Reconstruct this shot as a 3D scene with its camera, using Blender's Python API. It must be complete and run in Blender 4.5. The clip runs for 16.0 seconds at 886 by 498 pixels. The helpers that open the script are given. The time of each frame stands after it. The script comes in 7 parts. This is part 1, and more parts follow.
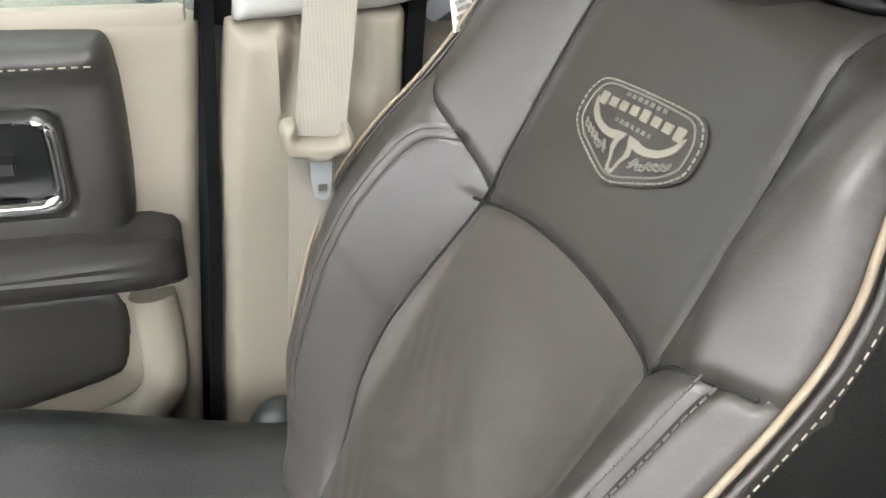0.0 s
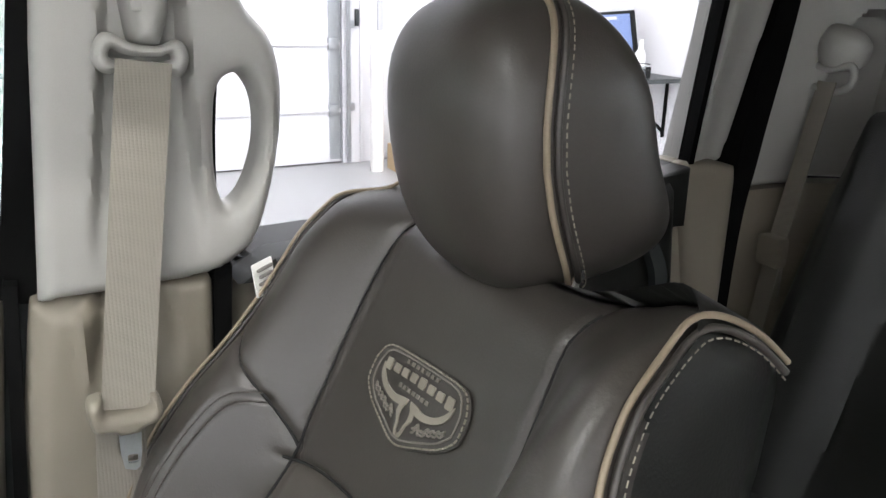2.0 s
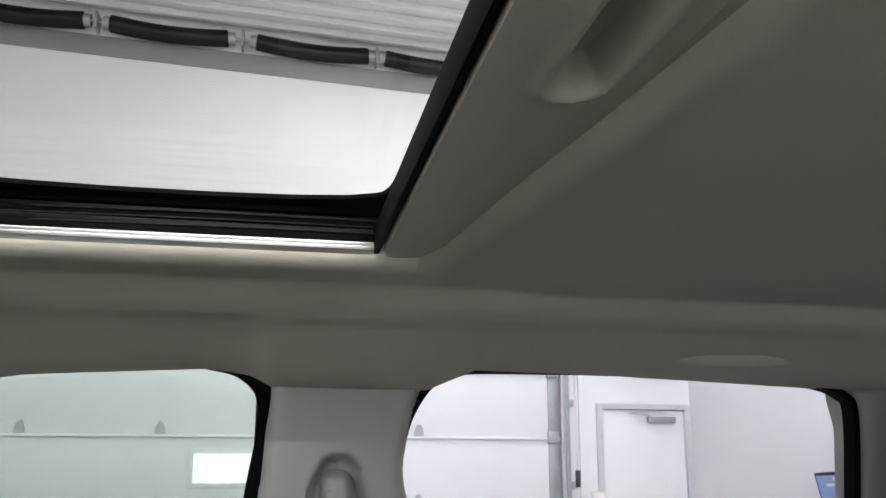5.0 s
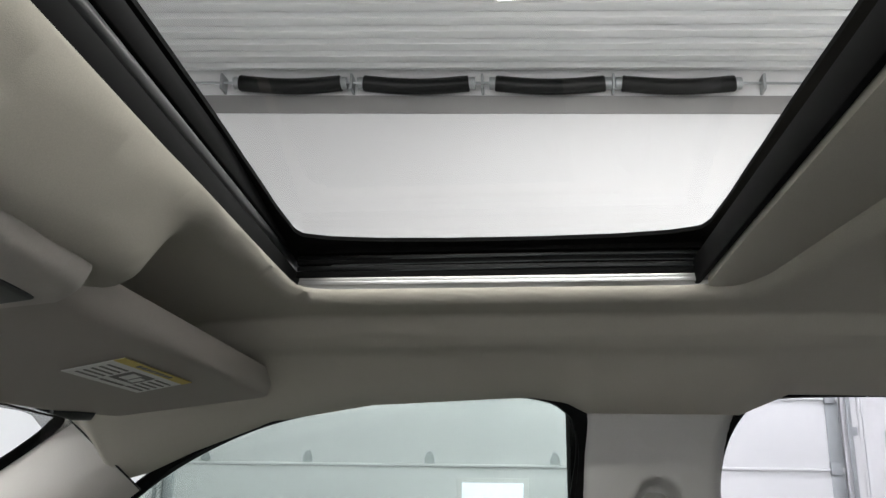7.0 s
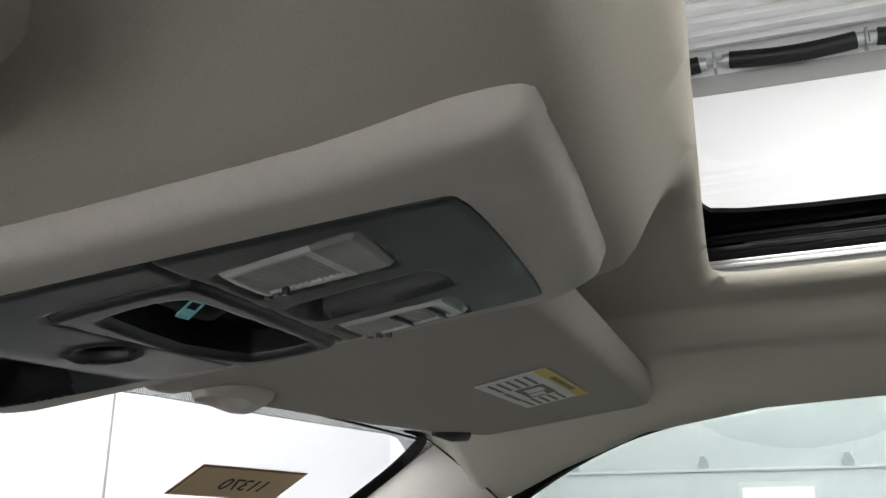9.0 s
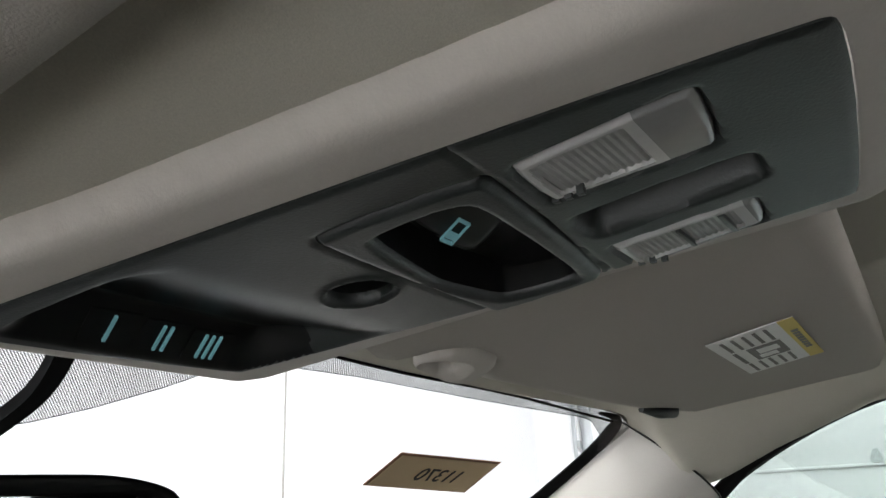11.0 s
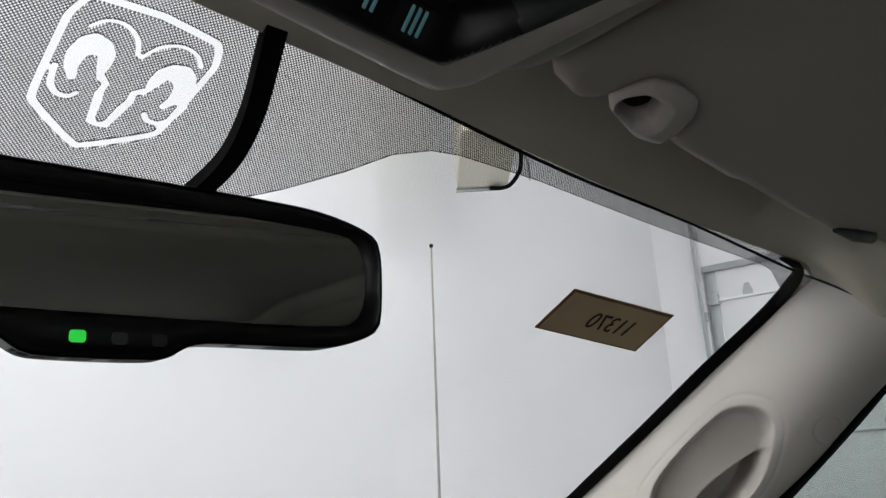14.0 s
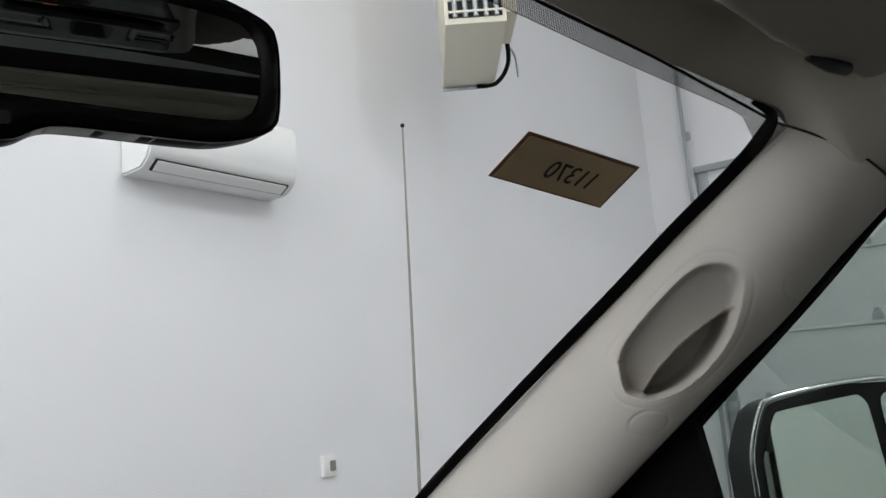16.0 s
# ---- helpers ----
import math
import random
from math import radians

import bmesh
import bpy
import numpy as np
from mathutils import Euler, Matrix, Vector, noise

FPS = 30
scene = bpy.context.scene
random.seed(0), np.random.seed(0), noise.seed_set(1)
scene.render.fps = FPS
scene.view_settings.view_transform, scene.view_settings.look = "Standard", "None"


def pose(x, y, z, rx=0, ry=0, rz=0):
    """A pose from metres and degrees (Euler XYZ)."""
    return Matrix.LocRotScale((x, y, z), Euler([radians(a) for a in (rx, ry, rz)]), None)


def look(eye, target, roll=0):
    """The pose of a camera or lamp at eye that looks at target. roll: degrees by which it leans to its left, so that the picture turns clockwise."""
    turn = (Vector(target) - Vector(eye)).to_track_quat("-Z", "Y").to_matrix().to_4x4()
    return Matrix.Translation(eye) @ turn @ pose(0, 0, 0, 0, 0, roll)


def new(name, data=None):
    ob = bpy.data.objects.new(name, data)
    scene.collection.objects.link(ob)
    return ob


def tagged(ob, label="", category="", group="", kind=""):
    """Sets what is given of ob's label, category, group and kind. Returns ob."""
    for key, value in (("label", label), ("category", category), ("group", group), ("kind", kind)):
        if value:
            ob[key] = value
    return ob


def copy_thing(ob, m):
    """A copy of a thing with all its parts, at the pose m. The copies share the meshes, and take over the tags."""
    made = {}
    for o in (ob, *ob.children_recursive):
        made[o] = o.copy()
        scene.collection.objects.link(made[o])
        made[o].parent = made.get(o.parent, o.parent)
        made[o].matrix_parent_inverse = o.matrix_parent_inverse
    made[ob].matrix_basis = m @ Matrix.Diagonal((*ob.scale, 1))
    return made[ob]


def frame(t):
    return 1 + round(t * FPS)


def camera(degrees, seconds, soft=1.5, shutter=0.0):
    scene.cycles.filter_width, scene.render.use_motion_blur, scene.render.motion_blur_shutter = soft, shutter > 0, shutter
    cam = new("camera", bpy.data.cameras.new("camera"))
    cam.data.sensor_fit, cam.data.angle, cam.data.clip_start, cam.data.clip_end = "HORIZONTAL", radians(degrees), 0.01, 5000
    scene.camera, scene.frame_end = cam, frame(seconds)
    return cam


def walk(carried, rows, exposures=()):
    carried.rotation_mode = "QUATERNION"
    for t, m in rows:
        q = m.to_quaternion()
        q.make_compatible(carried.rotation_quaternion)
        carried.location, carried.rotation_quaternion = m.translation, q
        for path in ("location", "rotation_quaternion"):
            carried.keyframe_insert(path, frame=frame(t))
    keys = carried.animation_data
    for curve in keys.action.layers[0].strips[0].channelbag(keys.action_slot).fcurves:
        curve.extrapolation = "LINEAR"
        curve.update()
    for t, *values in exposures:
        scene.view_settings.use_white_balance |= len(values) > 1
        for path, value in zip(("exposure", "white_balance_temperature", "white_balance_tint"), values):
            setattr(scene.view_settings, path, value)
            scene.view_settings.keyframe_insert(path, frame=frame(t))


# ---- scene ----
cam = camera(56.0, 16.0, soft=1.5)
PATH = [
    (0, (-0.041, 0.15, 1.505), (1.624, -0.326, 0.504), 2.0),
    (0.5, (-0.046, 0.135, 1.529), (1.628, -0.475, 0.621), 2.4),
    (1, (-0.049, 0.127, 1.552), (1.638, -0.583, 0.745), 2.8),
    (1.5, (-0.055, 0.116, 1.573), (1.648, -0.661, 0.868), 2.2),
    (2, (-0.08, 0.115, 1.588), (1.633, -0.731, 0.999), 1.5),
    (2.5, (-0.113, 0.088, 1.597), (1.616, -0.813, 1.153), 1.1),
    (3, (-0.168, 0.073, 1.606), (1.578, -0.847, 1.281), 0.8),
    (3.5, (-0.23, 0.064, 1.626), (1.582, -0.782, 1.563), 0.2),
    (4, (-0.275, 0.06, 1.638), (1.604, -0.604, 1.811), 0.1),
    (4.2, (-0.284, 0.062, 1.64), (1.607, -0.532, 1.908), 0.2),
    (6.3, (-0.309, 0.132, 1.648), (1.626, 0.099, 2.152), 0.6),
    (6.5, (-0.325, 0.139, 1.643), (1.609, 0.174, 2.153), 0.7),
    (7, (-0.356, 0.162, 1.636), (1.562, 0.378, 2.157), 0.7),
    (7.5, (-0.366, 0.192, 1.631), (1.524, 0.576, 2.163), 0.5),
    (8, (-0.341, 0.257, 1.636), (1.504, 0.809, 2.174), 0.6),
    (8.5, (-0.31, 0.301, 1.643), (1.494, 0.973, 2.185), 0.2),
    (9, (-0.286, 0.338, 1.646), (1.494, 1.071, 2.19), -1.3),
    (9.5, (-0.264, 0.367, 1.646), (1.486, 1.166, 2.193), -1.9),
    (10, (-0.267, 0.388, 1.643), (1.451, 1.251, 2.195), -2.1),
    (10.2, (-0.266, 0.396, 1.639), (1.436, 1.285, 2.2), -2.5),
    (12.3, (-0.261, 0.439, 1.597), (1.285, 1.580, 2.154), -2.9),
    (12.5, (-0.261, 0.444, 1.59), (1.273, 1.602, 2.144), -2.9),
    (13, (-0.261, 0.461, 1.579), (1.247, 1.652, 2.131), -3.1),
    (13.5, (-0.262, 0.481, 1.556), (1.219, 1.706, 2.108), -3.3),
    (14, (-0.242, 0.491, 1.511), (1.235, 1.728, 2.05), -3.7),
    (14.5, (-0.208, 0.487, 1.482), (1.259, 1.74, 2.01), -3.7),
    (15, (-0.195, 0.505, 1.452), (1.29, 1.768, 1.899), -4.2),
    (15.5, (-0.169, 0.484, 1.466), (1.328, 1.751, 1.856), -4.5),
    (16, (-0.175, 0.499, 1.464), (1.334, 1.769, 1.795), -4.7),
]
walk(cam, [(t, look(eye, target, roll)) for t, eye, target, roll in PATH],
     exposures=[(0, 2.28), (0.5, 1.72), (1.0, 1.6), (1.5, 1.66), (2.2, 1.0), (3.0, 0.55), (3.6, 0.15), (4.2, 0.30), (6.3, 0.33), (7.5, 0.25), (8.5, 0.38), (9.0, 0.62), (10.2, 1.08), (12.3, 0.12), (13.0, 0.0), (13.5, 0.0), (14.0, -0.3), (15.0, -0.68), (16.0, -0.65)])

# ---- world and lamps ----
world = bpy.data.worlds.new("hall_air")
scene.world = world
world.use_nodes = True
world.node_tree.nodes["Background"].inputs["Color"].default_value = (0.9, 0.95, 1.0, 1)
world.node_tree.nodes["Background"].inputs["Strength"].default_value = 0.05


def area_lamp(x, y, z, sx, sy, watts, colour=(0.975, 0.985, 1.0)):
    data = bpy.data.lights.new("strip_light", "AREA")
    data.shape, data.size, data.size_y, data.energy, data.color = "RECTANGLE", sx, sy, watts, colour
    ob = new("strip_light", data)
    ob.location = (x, y, z)
    return ob


# Only the first is seen; the rest are added, watts balancing the cab light.
LAMPS = [(5.6, -0.75, 34), (5.6, -3.0, 50), (1.6, -2.2, 150), (1.6, 1.6, 40), (-2.4, -2.2, 160), (-2.4, 1.6, 130), (-6.0, -1.0, 380), (-6.0, 2.0, 170)]
for lx, ly, watts in LAMPS:
    area_lamp(lx, ly, 5.32, 0.16, 2.3, watts)


# ---- materials ----
def material(name, colour, rough=0.5, metal=0.0, grain=0.0, grain_scale=400.0, blotch=0.06, blotch_scale=5.0, bump=0.0, bump_scale=600.0,
             coat=0.0, specular=0.5, each=0.0, stretch=(1, 1, 1), rough_var=0.06):
    m = bpy.data.materials.new(name)
    m.use_nodes = True
    nt = m.node_tree
    bsdf = nt.nodes["Principled BSDF"]
    bsdf.inputs["Roughness"].default_value = rough
    bsdf.inputs["Metallic"].default_value = metal
    bsdf.inputs["Coat Weight"].default_value = coat
    bsdf.inputs["Specular IOR Level"].default_value = specular
    geo = nt.nodes.new("ShaderNodeTexCoord")
    mp = nt.nodes.new("ShaderNodeMapping")
    mp.inputs["Scale"].default_value = stretch
    nt.links.new(geo.outputs["Object"], mp.inputs["Vector"])
    big = nt.nodes.new("ShaderNodeTexNoise")
    big.inputs["Scale"].default_value, big.inputs["Detail"].default_value = blotch_scale, 5
    fine = nt.nodes.new("ShaderNodeTexNoise")
    fine.inputs["Scale"].default_value, fine.inputs["Detail"].default_value = grain_scale, 3
    for n in (big, fine):
        nt.links.new(mp.outputs["Vector"], n.inputs["Vector"])
    a = nt.nodes.new("ShaderNodeMapRange")
    a.inputs["To Min"].default_value, a.inputs["To Max"].default_value = 1 - blotch, 1 + blotch
    nt.links.new(big.outputs["Fac"], a.inputs["Value"])
    b = nt.nodes.new("ShaderNodeMapRange")
    b.inputs["To Min"].default_value, b.inputs["To Max"].default_value = 1 - grain, 1 + grain
    nt.links.new(fine.outputs["Fac"], b.inputs["Value"])
    mul = nt.nodes.new("ShaderNodeMath")
    mul.operation = "MULTIPLY"
    nt.links.new(a.outputs["Result"], mul.inputs[0])
    nt.links.new(b.outputs["Result"], mul.inputs[1])
    last = mul.outputs["Value"]
    if each:
        info = nt.nodes.new("ShaderNodeObjectInfo")
        r = nt.nodes.new("ShaderNodeMapRange")
        r.inputs["To Min"].default_value, r.inputs["To Max"].default_value = 1 - each, 1 + each
        nt.links.new(info.outputs["Random"], r.inputs["Value"])
        m2 = nt.nodes.new("ShaderNodeMath")
        m2.operation = "MULTIPLY"
        nt.links.new(last, m2.inputs[0])
        nt.links.new(r.outputs["Result"], m2.inputs[1])
        last = m2.outputs["Value"]
    tint = nt.nodes.new("ShaderNodeVectorMath")
    tint.operation = "SCALE"
    tint.inputs[0].default_value = colour
    nt.links.new(last, tint.inputs["Scale"])
    nt.links.new(tint.outputs["Vector"], bsdf.inputs["Base Color"])
    rr = nt.nodes.new("ShaderNodeMapRange")
    rr.inputs["To Min"].default_value, rr.inputs["To Max"].default_value = max(0.0, rough - rough_var), min(1, rough + rough_var)
    nt.links.new(big.outputs["Fac"], rr.inputs["Value"])
    nt.links.new(rr.outputs["Result"], bsdf.inputs["Roughness"])
    if bump:
        tex = nt.nodes.new("ShaderNodeTexNoise")
        tex.inputs["Scale"].default_value, tex.inputs["Detail"].default_value = bump_scale, 3
        nt.links.new(mp.outputs["Vector"], tex.inputs["Vector"])
        bp = nt.nodes.new("ShaderNodeBump")
        bp.inputs["Strength"].default_value, bp.inputs["Distance"].default_value = bump, 0.001
        nt.links.new(tex.outputs["Fac"], bp.inputs["Height"])
        nt.links.new(bp.outputs["Normal"], bsdf.inputs["Normal"])
    return m


def glowing(name, colour, strength):
    m = bpy.data.materials.new(name)
    m.use_nodes = True
    b = m.node_tree.nodes["Principled BSDF"]
    b.inputs["Base Color"].default_value = (*colour, 1)
    b.inputs["Emission Color"].default_value = (*colour, 1)
    b.inputs["Emission Strength"].default_value = strength
    return m


def glass(name, tint, gloss_rough=0.01, ior=1.5):
    m = bpy.data.materials.new(name)
    m.use_nodes = True
    nt = m.node_tree
    nt.nodes.remove(nt.nodes["Principled BSDF"])
    clear = nt.nodes.new("ShaderNodeBsdfTransparent")
    clear.inputs["Color"].default_value = (*tint, 1)
    shine = nt.nodes.new("ShaderNodeBsdfGlossy")
    shine.inputs["Roughness"].default_value = gloss_rough
    lw = nt.nodes.new("ShaderNodeLayerWeight")
    power = nt.nodes.new("ShaderNodeMath")
    power.operation = "POWER"
    power.inputs[1].default_value = 5.0
    nt.links.new(lw.outputs["Facing"], power.inputs[0])
    gain = nt.nodes.new("ShaderNodeMath")
    gain.operation = "MULTIPLY_ADD"
    gain.inputs[1].default_value, gain.inputs[2].default_value = 0.5, ((ior - 1) / (ior + 1)) ** 2 * 0.6
    nt.links.new(power.outputs["Value"], gain.inputs[0])
    mix = nt.nodes.new("ShaderNodeMixShader")
    nt.links.new(gain.outputs["Value"], mix.inputs["Fac"])
    nt.links.new(clear.outputs["BSDF"], mix.inputs[1])
    nt.links.new(shine.outputs["BSDF"], mix.inputs[2])
    nt.links.new(mix.outputs["Shader"], nt.nodes["Material Output"].inputs["Surface"])
    return m


def dotted(name, pitch, radius):
    """Black ceramic print with a lattice of clear dots."""
    m = bpy.data.materials.new(name)
    m.use_nodes = True
    nt = m.node_tree
    bsdf = nt.nodes["Principled BSDF"]
    bsdf.inputs["Base Color"].default_value = (0.012, 0.012, 0.013, 1)
    bsdf.inputs["Roughness"].default_value = 0.5
    co = nt.nodes.new("ShaderNodeTexCoord")
    mp = nt.nodes.new("ShaderNodeMapping")
    mp.inputs["Scale"].default_value = (1 / pitch, 1 / pitch / 0.88, 0)
    mp.inputs["Rotation"].default_value = (0, 0, radians(45))
    nt.links.new(co.outputs["Object"], mp.inputs["Vector"])
    fr = nt.nodes.new("ShaderNodeVectorMath")
    fr.operation = "FRACTION"
    nt.links.new(mp.outputs["Vector"], fr.inputs[0])
    sub = nt.nodes.new("ShaderNodeVectorMath")
    sub.operation = "SUBTRACT"
    sub.inputs[1].default_value = (0.5, 0.5, 0)
    nt.links.new(fr.outputs["Vector"], sub.inputs[0])
    ln = nt.nodes.new("ShaderNodeVectorMath")
    ln.operation = "LENGTH"
    nt.links.new(sub.outputs["Vector"], ln.inputs[0])
    lt = nt.nodes.new("ShaderNodeMapRange")
    lt.inputs["From Min"].default_value = radius + 0.24
    lt.inputs["From Max"].default_value = radius - 0.24
    nt.links.new(ln.outputs["Value"], lt.inputs["Value"])
    clear = nt.nodes.new("ShaderNodeBsdfTransparent")
    mix = nt.nodes.new("ShaderNodeMixShader")
    nt.links.new(lt.outputs["Result"], mix.inputs["Fac"])
    nt.links.new(bsdf.outputs["BSDF"], mix.inputs[1])
    nt.links.new(clear.outputs["BSDF"], mix.inputs[2])
    nt.links.new(mix.outputs["Shader"], nt.nodes["Material Output"].inputs["Surface"])
    return m


def woven(name, colour, scale):
    """Belt webbing: a fine weave of ribs."""
    m = material(name, colour, rough=0.75, blotch=0.04, grain=0.08, grain_scale=900)
    nt = m.node_tree
    bsdf = nt.nodes["Principled BSDF"]
    co = nt.nodes.new("ShaderNodeTexCoord")
    waves = []
    for axis in ("Y", "Z"):
        w = nt.nodes.new("ShaderNodeTexWave")
        w.bands_direction = axis
        w.inputs["Scale"].default_value = scale if axis == "Y" else scale * 2.6
        nt.links.new(co.outputs["Object"], w.inputs["Vector"])
        waves.append(w)
    mx = nt.nodes.new("ShaderNodeMath")
    mx.operation = "MULTIPLY_ADD"
    mx.inputs[2].default_value = 0.0
    nt.links.new(waves[0].outputs["Fac"], mx.inputs[0])
    nt.links.new(waves[1].outputs["Fac"], mx.inputs[1])
    bp = nt.nodes.new("ShaderNodeBump")
    bp.inputs["Strength"].default_value, bp.inputs["Distance"].default_value = 0.32, 0.0010
    nt.links.new(mx.outputs["Value"], bp.inputs["Height"])
    nt.links.new(bp.outputs["Normal"], bsdf.inputs["Normal"])
    return m


LEATHER = material("brown_leather", (0.0475, 0.0412, 0.0362), rough=0.41, specular=0.68, blotch=0.10, blotch_scale=9, grain=0.08, grain_scale=500, bump=0.14, bump_scale=480)
DOOR_VINYL = material("dark_door_vinyl", (0.032, 0.0295, 0.0265), rough=0.45, specular=0.5, blotch=0.10, blotch_scale=9, grain=0.08, grain_scale=500, bump=0.16, bump_scale=480)
LEATHER_SOFT = material("perforated_leather", (0.076, 0.066, 0.057), rough=0.47, blotch=0.08, grain=0.16, grain_scale=700, bump=0.35, bump_scale=620)
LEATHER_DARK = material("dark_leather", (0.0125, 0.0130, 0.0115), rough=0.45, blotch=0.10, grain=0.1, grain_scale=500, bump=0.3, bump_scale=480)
PIPING = material("tan_piping", (0.255, 0.205, 0.145), rough=0.5, blotch=0.1, grain=0.1, bump=0.2)
THREAD = material("pale_thread", (0.27, 0.245, 0.20), rough=0.8)
BEIGE = material("beige_plastic", (0.250, 0.222, 0.178), rough=0.55, blotch=0.04, blotch_scale=3, grain=0.05, grain_scale=800, bump=0.15, bump_scale=900)
GREY_TRIM = material("pale_grey_plastic", (0.4116, 0.4032, 0.3780), rough=0.5, blotch=0.04, blotch_scale=3, grain=0.05, grain_scale=800, bump=0.12, bump_scale=900)
# Tone split from GREY_TRIM to offset how light falls on the front pillar.
PILLAR_TRIM = material("light_offset_warm_grey", (0.47, 0.445, 0.405), rough=0.5, blotch=0.04, blotch_scale=3, grain=0.05, grain_scale=800, bump=0.12, bump_scale=900)
CLOTH = material("headliner_cloth", (0.535, 0.505, 0.43), rough=0.95, specular=0.15, blotch=0.06, blotch_scale=4, grain=0.14, grain_scale=1300, bump=0.22, bump_scale=1900)
VISOR_CLOTH = material("visor_vinyl", (0.44, 0.405, 0.36), rough=0.8, specular=0.2, blotch=0.04, grain=0.07, grain_scale=900, bump=0.25, bump_scale=1200)
CONSOLE = material("console_plastic", (0.48, 0.445, 0.40), rough=0.6, blotch=0.04, grain=0.05, bump=0.12, bump_scale=900)
BLACK = material("black_plastic", (0.005, 0.0055, 0.0055), rough=0.34, specular=0.28, blotch=0.15, grain=0.1)
SATIN = material("charcoal_plastic", (0.020, 0.0235, 0.0225), rough=0.40, specular=0.5, blotch=0.12, blotch_scale=20, grain=0.12, grain_scale=900, bump=0.15, bump_scale=900)
RUBBER = material("black_rubber", (0.0045, 0.0045, 0.0045), rough=0.8, specular=0.08, blotch=0.15, grain=0.1)
CHROME = material("chrome", (0.78, 0.78, 0.78), rough=0.12, metal=1.0)
STEEL = material("galvanised_steel", (0.40, 0.42, 0.43), rough=0.42, metal=0.6, blotch=0.12, blotch_scale=12, grain=0.08)
ALU = material("brushed_aluminium", (0.4620, 0.4620, 0.4480), rough=0.35, metal=0.8, blotch=0.06)
WEB = woven("belt_webbing", (0.2880, 0.2640, 0.2240), 95)
WALL = material("white_wall_paint", (0.80, 0.80, 0.81), rough=0.7, blotch=0.03, blotch_scale=1.2, grain=0.02, grain_scale=60, bump=0.1, bump_scale=90)
DOOR_WHITE = material("white_door_paint", (0.78, 0.785, 0.79), rough=0.45, blotch=0.03, blotch_scale=2, grain=0.02, grain_scale=80, each=0.02)
CEIL = material("ribbed_white_metal", (0.78, 0.79, 0.79), rough=0.35, blotch=0.04, blotch_scale=1)
FLOOR = material("sealed_concrete", (0.40, 0.40, 0.40), rough=0.4, blotch=0.12, blotch_scale=1.5, grain=0.06, grain_scale=60)
# Grey that puts the shade above the garage door into colour.
SHADE_GREY = material("header_shade_grey", (0.27, 0.265, 0.26), rough=0.6)
FRAME_GREY = material("grey_frame_paint", (0.55, 0.56, 0.57), rough=0.5)
CREAM = material("cream_enamel", (0.72, 0.68, 0.56), rough=0.4, blotch=0.05)
OFF_WHITE = material("appliance_white", (0.80, 0.80, 0.79), rough=0.35, blotch=0.02)
# Near-black for joints, and for sheets standing in for shade in openings.
JOINT_SHADE = material("joint_and_shade_black", (0.012, 0.012, 0.012), rough=0.8)
PAPER = material("white_paper", (0.84, 0.83, 0.79), rough=0.7)
INK = material("grey_ink", (0.22, 0.21, 0.19), rough=0.8)
YELLOW = material("yellow_print", (0.72, 0.58, 0.16), rough=0.7)
KRAFT = material("kraft_card", (0.62, 0.46, 0.27), rough=0.8, blotch=0.06, grain=0.05)
KRAFT_EDGE = material("brown_border", (0.27, 0.13, 0.07), rough=0.8)
INK_BLACK = material("marker_ink", (0.03, 0.025, 0.02), rough=0.7)
TEAL = glowing("teal_marking", (0.16, 0.36, 0.40), 0.13)
GREEN_LED = glowing("green_led", (0.03, 0.6, 0.06), 0.9)
AMBER = glowing("amber_lens", (1.0, 0.30, 0.10), 1.0)
TUBE = glowing("lamp_tube", (1.0, 0.99, 0.96), 5.0)
RED = glowing("exit_red", (0.8, 0.05, 0.10), 0.5)
SCREEN = glowing("screen_blue", (0.16, 0.22, 0.40), 0.6)
DAY = glowing("daylight_pane", (0.72, 0.82, 0.95), 1.3)
ORANGE = material("orange_plastic", (0.75, 0.22, 0.03), rough=0.5)
BLUE = material("blue_plastic", (0.05, 0.20, 0.50), rough=0.5)
LIGHT_BLUE = material("pale_blue_plastic", (0.25, 0.55, 0.68), rough=0.5)
RED_PAINT = material("red_plastic", (0.5, 0.04, 0.04), rough=0.5)
LENS = material("lamp_lens", (0.34, 0.335, 0.325), rough=0.16, blotch=0.30, blotch_scale=60, bump=0.1, bump_scale=300)
LENS_RIM = material("lens_rim", (0.46, 0.45, 0.44), rough=0.12, blotch=0.15, blotch_scale=60)
LENS_CLEAR = material("lens_clear_window", (0.22, 0.22, 0.215), rough=0.08, blotch=0.2, blotch_scale=60)
CAR_PAINT = material("silver_car_paint", (0.50, 0.53, 0.52), rough=0.2, metal=0.3, coat=0.5)
CAR_DARK = material("dark_car_trim", (0.03, 0.035, 0.035), rough=0.4)
CLEAR = glass("windshield_glass", (0.97, 0.985, 0.98))
GREEN_GLASS = glass("green_side_glass", (0.60, 0.655, 0.63))
SIDE_CLEAR = glass("rear_side_glass", (0.78, 0.775, 0.80))
ROOF_GLASS = glass("tinted_roof_glass", (0.64, 0.633, 0.61))
FRIT = dotted("ceramic_dots", 0.0015, 0.33)
MIRROR = material("mirror_silver", (0.40, 0.415, 0.415), rough=0.0, metal=1.0, blotch=0.0, rough_var=0.0)
MIRROR_GREEN = material("side_mirror_silver", (0.62, 0.68, 0.62), rough=0.02, metal=1.0, blotch=0.0, rough_var=0.01)


# ---- modelling helpers ----
def link(name, verts, faces, mat, parent=None, label="", smooth=40, weld=False):
    me = bpy.data.meshes.new(name)
    me.from_pydata([tuple(v) for v in verts], [], [tuple(f) for f in faces])
    return finish(name, me, mat, parent, label, smooth)


